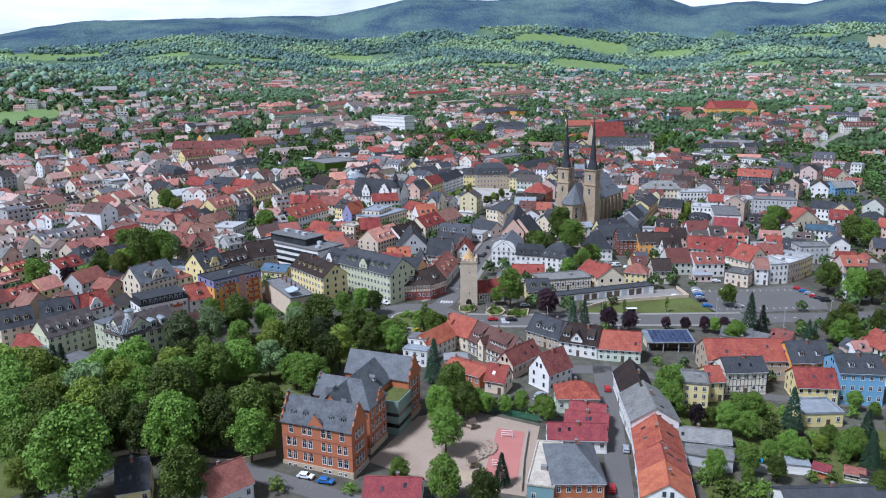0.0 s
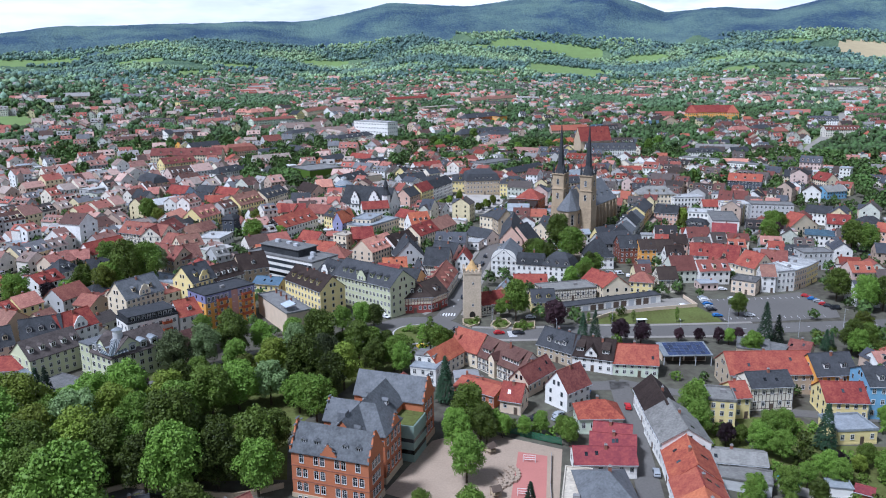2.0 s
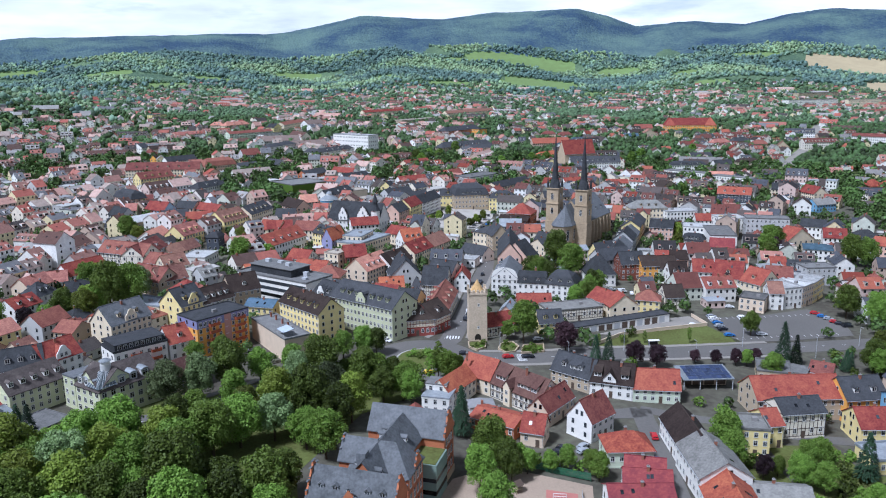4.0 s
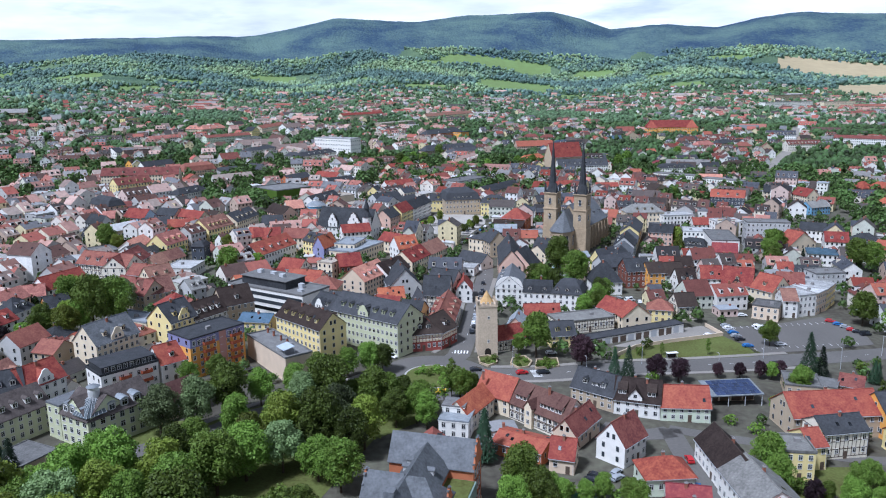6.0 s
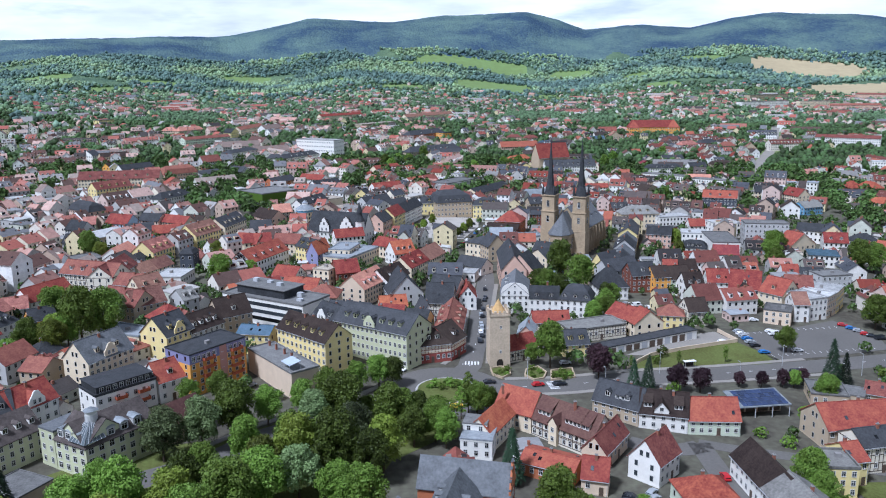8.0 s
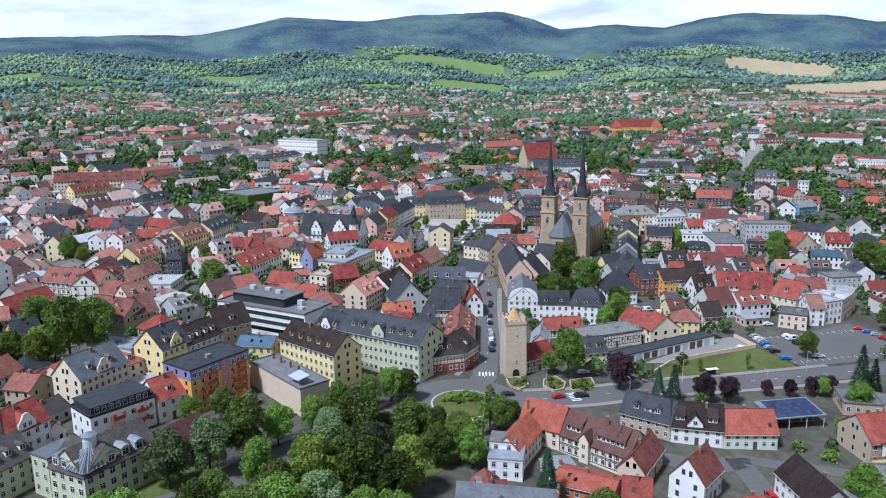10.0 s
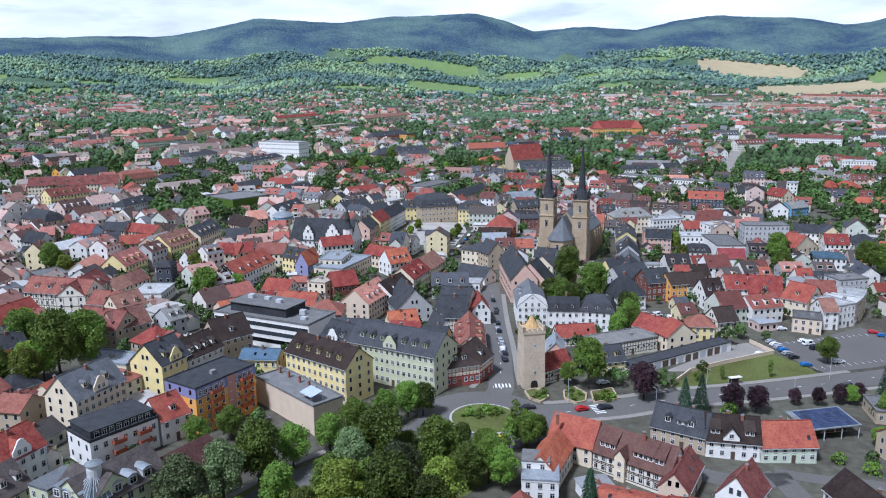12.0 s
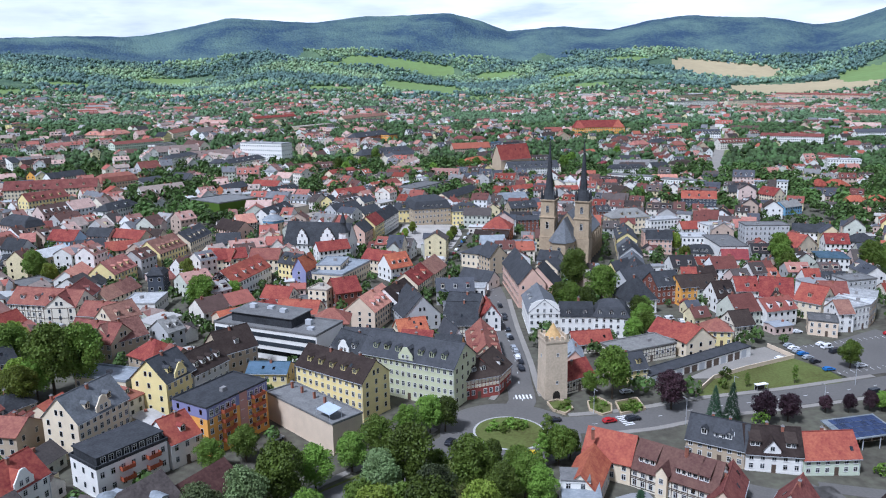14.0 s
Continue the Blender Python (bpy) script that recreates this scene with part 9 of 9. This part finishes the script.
# rooftop storey and plant on the office
bm = bmesh.new()
box(bm, -17, 9, -4.5, 7.5, 11.1, 14.6)
part("roof_storey", bm, RM["slate"], e9_house, "dark clad set-back storey")
bm = bmesh.new()
box(bm, -17.6, 9.6, -5.1, 8.1, 14.6, 14.9)
part("canopy", bm, RM["flatgrey"], e9_house)
for z in (2.2, 5.2, 8.2):
    bm = bmesh.new()
    box(bm, -21.4, 21.4, -8.6, -8.45, z, z + 1.5)
    part("window", bm, M_GLASS, e9_house, "dark ribbon window")
for u, v, h in ((-12, 2, 1.5), (-5, 3, 1.0), (2, 1, 1.3), (12, 2, 1.8), (16, -3, 1.0)):
    bm = bmesh.new()
    box(bm, u - 1.2, u + 1.2, v - 0.9, v + 0.9, 11.2 if u > 10 else 14.9, (11.2 if u > 10 else 14.9) + h)
    part("roof_vent", bm, M_STEEL, e9_house)
# roof terrace with awning on the beige house
bm = bmesh.new()
slab(bm, [(8, -4.6, 10.6), (14, -4.6, 10.6), (14, -0.5, 11.4), (8, -0.5, 11.4)], 0.08)
part("awning", bm, shader("awning_cloth", (0.42, 0.47, 0.53), 0.8, 0.1), c6_house, "pale blue-grey awning")
bm = bmesh.new()
for u, v in ((8.1, -4.5), (13.9, -4.5), (8.1, -0.6), (13.9, -0.6)):
    tube(bm, u, v, 8.5, 11.3, 0.05, 0.05, 5)
part("awning_post", bm, M_STEEL, c6_house)
for u in (-13, -8, -2, 3):
    chimney(c6_house, u, 2.0, 9.4)


def solar_pavilion():
    x, y, r = SOLAR
    root = new("solar_pavilion")
    root.matrix_world = pose(x, y, gz(x, y), 0, 0, r)
    FOOT.append((x, y, radians(r), 9, 5.5))
    tagged(root, "low garage pavilion with solar panels on its roof", "garage")
    bm = bmesh.new()
    box(bm, -8, 8, -0.5, 4.8, -2, 3.9)
    part("wall", bm, WM["beige"], root)
    for k in range(4):
        bm = bmesh.new()
        box(bm, -1.7, 1.7, -0.1, 0.05, 0, 2.9)
        o = part("garage_door", bm, M_DOOR, root)
        o.location = (-6.0 + 4.0 * k, -0.5, 0.1)
    bm = bmesh.new()
    slab(bm, [(-8.8, -5.2, 3.9), (8.8, -5.2, 3.9), (8.8, 5.2, 5.2), (-8.8, 5.2, 5.2)], 0.3)
    part("roof", bm, RM["metal"], root)
    for u in (-8.4, -2.8, 2.8, 8.4):
        bm = bmesh.new()
        tube(bm, u, -4.8, -1, 3.8, 0.15, 0.15, 6)
        part("column", bm, M_STEEL, root)
    tilt = math.degrees(math.atan(1.3 / 10.4))
    for i in range(9):
        for j in range(4):
            bm = bmesh.new()
            box(bm, -0.78, 0.78, -1.1, 1.1, 0, 0.06)
            v = -3.6 + 2.35 * j
            o = part("solar_panel", bm, M_SOLAR, root)
            o.matrix_basis = pose(-6.0 + 1.66 * i, v, 3.9 + (v + 5.2) / 10.4 * 1.3 + 0.04, tilt, 0, 0)


SOLAR = (69.4, 276.4, 2)
solar_pavilion()


# ---- road markings, crossings, kerbs ----
def zebra(x, y, turn, n=6, ln=3.2):
    root = new("zebra_crossing")
    root.matrix_world = pose(x, y, gz(x, y) + 0.13, 0, 0, turn)
    tagged(root, "white striped pedestrian crossing on asphalt", "crossing", kind="structure")
    for k in range(n):
        bm = bmesh.new()
        box(bm, -0.28, 0.28, -ln / 2, ln / 2, -0.02, 0.02)
        o = part("stripe", bm, M_PAINT, root)
        o.location = ((k - (n - 1) / 2) * 1.15, 0, 0.02)


zebra(-15.9, 320.8, -8)
zebra(9.5, 299.4, 95)
bm = bmesh.new()
for l, w in ROAD_LINES[:3]:
    for k in range(0, len(l) - 1, 2):
        a, b = Vector(l[k]), Vector(l[k + 1])
        d = (b - a).normalized() * 1.6
        nrm = Vector((-d.y, d.x)).normalized() * 0.09
        if (a - Vector(RB)).length < 23:
            continue
        bm.faces.new([bm.verts.new((p.x, p.y, gz(p.x, p.y) + 0.13)) for p in (a - nrm, a + d - nrm, a + d + nrm, a + nrm)])
tagged(part("lane_marking", bm, M_PAINT, None), "broken white centre line on the road", "road marking", kind="stuff")
bm = bmesh.new()
for k in range(16):
    for row, (x0, y0) in enumerate(((100, 322.5), (100, 350.5))):
        x, y = x0 + 3.0 * k, y0 + 0.45 * k
        box(bm, x - 0.06, x + 0.06, y - 2.3 * (row == 1), y + 2.3 * (row == 0), gz(x, y) + 0.05, gz(x, y) + 0.11)
tagged(part("bay_marking", bm, M_PAINT, None), "faded white parking bay lines", "road marking", kind="stuff")
for line, w in (([(-6, 305.6), (15, 306.5), (38, 311), (70, 313.8), (110, 319.5)], 2.2), ([(-4, 292), (16, 293), (38, 297.5), (70, 300), (112, 305)], 2.0),
                ([(-9.5, 320), (-7.5, 332), (-3.5, 352), (3, 390), (10.5, 428)], 2.0), ([(-26, 320), (-20, 331), (-15, 352), (-8.5, 390), (-0.5, 430)], 2.0),
                ([(-47, 303), (-60, 291), (-84, 274.5), (-98, 260)], 2.0)):
    ribbon("pavement", line, w, M_PAVE, 0.22, "pale paved footway with kerb", "pavement")
# shrubs on the traffic island
for u, v, s in ((-4, 1, 1.6), (-2, -1, 1.4), (1, 1.5, 1.7), (3, 0, 1.5), (5, 1, 1.2), (-6, 0, 1.0), (0, 3, 1.1)):
    tree(RB[0] + u, RB[1] + v + 1.5, "bush", s)

# ---- street lamps and bus shelter ----
def street_lamp(x, y, turn):
    root = new("street_lamp")
    root.matrix_world = pose(x, y, gz(x, y), 0, 0, turn)
    tagged(root, "slim grey steel street lamp beside the road", "street lamp", group="street lamps")
    bm = bmesh.new()
    tube(bm, 0, 0, -0.3, 8.2, 0.10, 0.06, 8)
    part("pole", bm, M_STEEL, root)
    bm = bmesh.new()
    box(bm, -0.04, 1.5, -0.04, 0.04, 8.1, 8.2)
    part("arm", bm, M_STEEL, root)
    bm = bmesh.new()
    box(bm, 1.0, 1.8, -0.16, 0.16, 8.06, 8.22)
    part("head", bm, M_CAP, root)


for k in range(9):
    street_lamp(*((2 + 24 * k, 305.4 + 1.45 * k + (2.0 if k > 3 else 0), -85) if k % 2 == 0 else (2 + 24 * k, 292.4 + 1.6 * k + (2.5 if k > 3 else 0), 95)))
street_lamp(-48, 305.5, 130)
street_lamp(-73, 285.0, -50)


def bus_shelter(x, y, turn):
    root = new("bus_shelter")
    root.matrix_world = pose(x, y, gz(x, y) + 0.1, 0, 0, turn)
    tagged(root, "small glazed bus shelter with a flat pale roof", "bus shelter")
    for u in (-1.9, 1.9):
        for v in (-0.6, 0.6):
            bm = bmesh.new()
            tube(bm, u, v, -0.2, 2.4, 0.05, 0.05, 6)
            part("post", bm, M_STEEL, root)
    bm = bmesh.new()
    box(bm, -2.2, 2.2, -0.9, 0.8, 2.4, 2.55)
    part("roof", bm, M_WHITE, root)
    bm = bmesh.new()
    box(bm, -1.9, 1.9, 0.58, 0.62, 0.3, 2.2)
    part("rear_pane", bm, M_GLASS, root)
    bm = bmesh.new()
    box(bm, -1.5, 1.5, 0.15, 0.5, 0.42, 0.48)
    part("bench", bm, M_DOOR, root)


bus_shelter(63.0, 313.4, 5)


# ---- walls and fences ----
def low_wall(pts, h, th, mat, name, label, cat="wall"):
    root = new(name)
    tagged(root, label, cat)
    root.location = (pts[0][0], pts[0][1], gz(*pts[0]))
    for a, b in zip(pts, pts[1:]):
        L = math.hypot(b[0] - a[0], b[1] - a[1])
        bm = bmesh.new()
        box(bm, 0, L, -th / 2, th / 2, -1.5, h)
        box(bm, 0, L, -th / 2 - 0.05, th / 2 + 0.05, h, h + 0.1)
        o = part("wall_section", bm, mat, root)
        o.matrix_basis = pose(a[0] - pts[0][0], a[1] - pts[0][1], gz(*a) - gz(*pts[0]), 0, -math.degrees(math.atan2(gz(*b) - gz(*a), L)), math.degrees(math.atan2(b[1] - a[1], b[0] - a[0])))


def fence(pts, h, mat, name, label):
    root = new(name)
    tagged(root, label, "fence")
    root.location = (pts[0][0], pts[0][1], gz(*pts[0]))
    for a, b in zip(pts, pts[1:]):
        L = math.hypot(b[0] - a[0], b[1] - a[1])
        t = math.degrees(math.atan2(b[1] - a[1], b[0] - a[0]))
        n = max(1, int(L / 2.5))
        for k in range(n + 1):
            bm = bmesh.new()
            tube(bm, 0, 0, -0.3, h + 0.1, 0.06, 0.06, 6)
            o = part("post", bm, mat, root)
            x, y = a[0] + (b[0] - a[0]) * k / n, a[1] + (b[1] - a[1]) * k / n
            o.location = (x - pts[0][0], y - pts[0][1], gz(x, y) - gz(*pts[0]))
        bm = bmesh.new()
        for k in range(int(h / 0.16)):
            box(bm, 0, L, -0.015, 0.015, 0.1 + 0.16 * k, 0.2 + 0.16 * k)
        o = part("panel", bm, mat, root)
        o.matrix_basis = pose(a[0] - pts[0][0], a[1] - pts[0][1], gz(*a) - gz(*pts[0]), 0, 0, t)


for bed in ([(-9.5, 314.7), (-5.6, 316.2), (-2.6, 314.4), (-3.3, 309.1), (-6.7, 306.0), (-9.5, 309.3)], [(3.1, 313.1), (7.8, 315.7), (9.7, 310.2), (7.6, 305.0), (4.0, 303.6), (1.6, 307.8)], [(11.7, 311.7), (19.7, 313.6), (18.8, 305.6), (9.9, 303.4)]):
    sheet("flower_bed", bed[::-1], M_LAWN, 0.35, "planted bed with shrubs beside the gate tower", "flower bed", kind="")
    low_wall(bed + bed[:1], 0.7, 0.35, WM["stone"], "bed_wall", "low sandstone wall round a planted bed")
low_wall([(40, 313.5), (53, 325.2), (69, 331.5), (93.4, 339.3), (91, 352)], 1.4, 0.3, WM["beige"], "garden_wall", "beige rendered wall round the garage yard")
low_wall([(-99.8, 178), (-97.8, 181.6), (-93, 184.5), (-83.9, 183.4), (-75.3, 181.5), (-66.1, 181), (-61, 183), (-55, 186.3)], 1.3, 0.4, WM["stone"], "park_wall", "old stone wall along the park edge")
fence([(-5, 220), (6, 216), (17, 211)], 2.2, M_GREENF, "mesh_fence", "green mesh fence behind the schoolyard")
fence([(13.5, 205), (11.5, 190), (10, 174)], 1.2, M_STEEL, "mesh_fence", "grey metal fence beside the sports pitch")

# ---- schoolyard and gardens ----
sheet("sandpit", [(-12, 179.5), (-8, 177.5), (-1, 178), (0, 182), (-6, 183), (-11, 183)], M_SAND, 0.13, "pale sand play area", "sandpit")
for k in range(4):
    o = new("curved_bench")
    for s in range(7):
        a = radians(20 + 14 * s)
        bm = bmesh.new()
        tube(bm, 5.5 * math.cos(a), 5.5 * math.sin(a), 0, 0.45, 0.75, 0.7, 6)
        part("block", bm, M_GRIT, o)
    o.matrix_world = pose(-6.5 + 1.6 * k, 190.5 + 1.5 * k, gz(-5, 192), 0, 0, -70 + 4 * k)
    tagged(o, "curved stepped seating of grey timber blocks", "bench", group="playground seats")
def playhouse(x, y, turn):
    root = new("playhouse")
    root.matrix_world = pose(x, y, gz(x, y) + 0.1, 0, 0, turn)
    tagged(root, "wooden climbing hut with pitched roof", "playhouse")
    for u in (-1, 1):
        for v in (-1, 1):
            bm = bmesh.new()
            tube(bm, u, v, -0.3, 2.2, 0.08, 0.08, 6)
            part("post", bm, M_SAND, root)
    bm = bmesh.new()
    box(bm, -1.1, 1.1, -1.1, 1.1, 0.9, 1.05)
    part("platform", bm, M_SAND, root)
    bm = bmesh.new()
    gable_roof(bm, 2.4, 2.4, 2.1, 3.0, 0.2, 0.1, 0.08)
    part("roof", bm, M_DOOR, root)
playhouse(-2.6, 184.6, 20)
playhouse(-3.0, 206.0, 40)
def goal(x, y, turn):
    root = new("goal_frame")
    root.matrix_world = pose(x, y, gz(x, y) + 0.1, 0, 0, turn)
    tagged(root, "white metal ball-game goal frame", "goal")
    for u in (-1.6, 1.6):
        bm = bmesh.new()
        tube(bm, u, 0, 0, 2.1, 0.06, 0.06, 6)
        part("post", bm, M_WHITE, root)
    for z in (0.8, 1.4, 2.1):
        bm = bmesh.new()
        box(bm, -1.6, 1.6, -0.05, 0.05, z - 0.05, z + 0.05)
        part("bar", bm, M_WHITE, root)
goal(7.2, 201.5, -8)
goal(4.4, 185.0, -8)
sheet("pool", [(70.3, 195.6), (75.4, 192.8), (76.4, 194.8), (71.4, 197.6)], M_POOL, 0.5, "blue rectangular garden swimming pool", "pool", kind="")
sheet("terrace", [(69, 190), (77, 187), (78, 191.5), (70, 194.5)], M_PAVE, 0.15, "pale slab garden terrace", "terrace")
for a, b, c, d in ((52, 205, 70, 226), (72, 192, 92, 232), (88, 178, 118, 215), (56, 160, 66, 186), (68, 160, 84, 180)):
    sheet("garden_lawn", [(a, b), (c, b), (c, d), (a, d)], M_LAWN, 0.07, "small back-garden lawn", "lawn")


# ---- cars ----
CARC = {"black": (0.02, 0.022, 0.028), "white": (0.75, 0.75, 0.74), "grey": (0.32, 0.34, 0.36), "red": (0.42, 0.02, 0.025), "blue": (0.03, 0.14, 0.38), "yellow": (0.70, 0.50, 0.04)}
CARM = {k: shader("car_" + k, c, 0.25, 0.06, 0.3, 1.0, 0.0) for k, c in CARC.items()}
M_TYRE = shader("tyre", (0.02, 0.02, 0.02), 0.9, 0.1)
FLEET = {}


def car(x, y, turn, color, kind="car"):
    key = (color, kind)
    m = pose(x, y, gz(x, y) + 0.12, 0, 0, turn)
    words = f"{color} parked {'van' if kind == 'van' else 'car'} with dark windows"
    if key in FLEET:
        copy_thing(FLEET[key], m)
        return
    root = new(kind)
    root.matrix_world = m
    tagged(root, words, kind, group="parked vehicles")
    L, W, H = (4.8, 1.9, 1.9) if kind == "van" else (4.3, 1.78, 1.45)
    prof = [(-L / 2, 0.35), (L / 2, 0.35), (L / 2, 0.72), (L / 2 - 0.35, 0.86), (L * 0.24, 0.92), (L * 0.1 if kind == "car" else L * 0.3, H - 0.05), (-L * 0.26 if kind == "car" else -L * 0.46, H), (-L / 2 + 0.12, 0.98), (-L / 2, 0.8)]
    bm = bmesh.new()
    a = [bm.verts.new((u, -W / 2 * (0.84 if v > 1.1 else 1), v)) for u, v in prof]
    b = [bm.verts.new((u, W / 2 * (0.84 if v > 1.1 else 1), v)) for u, v in prof]
    bm.faces.new(a)
    bm.faces.new(b[::-1])
    for k in range(len(prof)):
        j = (k + 1) % len(prof)
        bm.faces.new((a[j], a[k], b[k], b[j]))
    bmesh.ops.recalc_face_normals(bm, faces=bm.faces[:])
    bmesh.ops.bevel(bm, geom=bm.edges[:], offset=0.06, segments=1, affect="EDGES")
    part("body", bm, CARM[color], root)
    for s in (-1, 1):
        bm = bmesh.new()
        y0 = s * (W / 2 * 0.93)
        q = [(L * 0.2, 0.96), (L * 0.08 if kind == "car" else L * 0.26, H - 0.14), (-L * 0.24 if kind == "car" else -L * 0.1, H - 0.12), (-L * 0.36 if kind == "car" else -L * 0.12, 1.0)]
        f = [bm.verts.new((u, s * (W / 2 * (0.845 if v > 1.1 else 1) + 0.012), v)) for u, v in q]
        bm.faces.new(f if s < 0 else f[::-1])
        part("side_window", bm, M_GLASS, root)
    for u0, v0, u1, v1 in ((L * 0.235, 0.95, (L * 0.11 if kind == "car" else L * 0.305), H - 0.1), (-L / 2 + 0.16, 1.0, (-L * 0.27 if kind == "car" else -L * 0.465), H - 0.07)):
        bm = bmesh.new()
        o = 0.03 if u0 > 0 else -0.03
        bm.faces.new([bm.verts.new(p) for p in ((u0 + o, -W * 0.42, v0), (u0 + o, W * 0.42, v0), (u1 + o, W * 0.38, v1), (u1 + o, -W * 0.38, v1))])
        part("windscreen", bm, M_GLASS, root)
    for u in (-L * 0.31, L * 0.31):
        for s in (-1, 1):
            bm = bmesh.new()
            tube(bm, 0, 0, -0.11, 0.11, 0.32, 0.32, 12)
            w = part("wheel", bm, M_TYRE, root)
            w.matrix_basis = pose(u, s * (W / 2 - 0.1), 0.32, 90, 0, 0)
    FLEET[key] = root

# ---- parked and waiting vehicles ----
car(-11.6, 302.1, 5, "black")
car(4.4, 299.1, 8, "red")
car(11.6, 299.4, 8, "black")
car(-44.7, 293.3, 55, "black")
car(-53.4, 286.2, 30, "blue")
car(-24.8, 283.2, 20, "yellow")
car(-9.1, 343.4, 80, "black")
car(-7.6, 349.7, 80, "black")
car(-6.8, 355.6, 80, "grey")
car(-6.1, 361.0, 80, "grey")
car(-3.9, 375.3, 80, "black")
car(-2.3, 385.1, 80, "black")
car(0.4, 399.4, 80, "black")
car(-41.4, 315.1, -40, "white")
car(18.5, 318.5, 5, "white")
car(99.4, 350.9, 8, "grey")
car(99.2, 347.8, 8, "white")
car(98.8, 344.5, 8, "grey")
car(98.8, 341.8, 8, "blue")
car(98.2, 338.0, 8, "grey")
car(98.1, 333.9, 8, "black")
car(112.9, 350.3, 8, "white")
car(112.9, 347.1, 8, "white", "van")
car(112.6, 342.1, 8, "black", "van")
car(98.0, 326.3, 0, "blue")
car(112.1, 327.8, 0, "white")
car(87.2, 338.7, 20, "white")
car(108.1, 376.7, 10, "grey")
car(113.1, 365.5, -10, "white")
car(64.9, 391.4, 30, "white")
car(69.2, 388.6, 10, "white", "van")
car(73.1, 385.5, 80, "white")
car(99.1, 305.6, 8, "black", "van")
car(12.2, 299.4, 8, "black")
car(148.8, 357.2, -30, "red")
car(149.8, 352.9, -30, "blue")
car(150.9, 349.4, -30, "grey")
car(151.4, 345.2, -30, "red")
car(152.5, 342.9, -30, "black")
car(154.2, 340.0, 5, "black", "van")
car(165.8, 349.7, 5, "black")
car(215.9, 432.1, -5, "grey")
car(210.3, 420.2, -5, "red")
car(205.2, 409.3, -5, "grey")
car(199.8, 398.0, -5, "white")
car(194.4, 386.5, -5, "red")
car(207.6, 436.8, -5, "grey")
car(202.8, 426.2, -5, "blue")
car(197.4, 414.0, -5, "white")
car(191.2, 401.6, -5, "white")
car(40.8, 236.1, 85, "red")
car(37.1, 221.6, 60, "blue")
car(39.8, 196.9, 82, "grey")
car(32.6, 176.5, 85, "red")
car(29.8, 245.2, 70, "blue")
car(-44.6, 175.9, -12, "white")
car(-39.1, 174.0, -12, "blue")
car(11.1, 225.5, -15, "black")
car(18.1, 226.7, 35, "grey")
car(19.4, 585.2, 80, "black")
car(24.2, 593.1, 80, "grey")
car(28.6, 601.4, 80, "white")
car(11.4, 561.4, 80, "black")
car(15.5, 573.5, 80, "white")
car(6.8, 548.3, 80, "grey")
car(-91.4, 302.8, 40, "grey")
car(-105.2, 453.2, 10, "white", "van")
car(18.6, 229.5, 45, "grey")
car(12.7, 227.8, -30, "black")
car(0.7, 511.2, 60, "white")
car(4.4, 520.7, 60, "red")
car(8.1, 530.7, 60, "white")
car(12.1, 541.2, 60, "black")
car(16.3, 552.1, 60, "blue")
car(20.6, 563.7, 60, "white")
car(25.6, 575.7, 60, "grey")
car(30.4, 586.6, 60, "red")
car(-3.9, 499.6, 60, "grey")
car(36.3, 591.8, 60, "white")
car(41.5, 597.2, 60, "black")
car(203.3, 425.2, 20, "white")
car(198.3, 417.0, 20, "grey")
car(194.2, 410.1, 20, "white")
car(189.0, 401.5, 20, "grey")
car(216.9, 432.7, 20, "blue")
car(211.8, 424.1, 20, "red")
car(207.0, 415.9, 20, "white")
car(202.3, 408.0, 20, "black")
car(198.4, 400.4, 20, "grey")
car(3.2, 417.5, 85, "black")
car(1.4, 403.6, 85, "black")
car(-4.2, 377.1, 85, "grey")
car(-6.0, 364.5, 85, "grey")
car(-7.6, 354.2, 85, "white")
car(-9.3, 344.5, 85, "black")
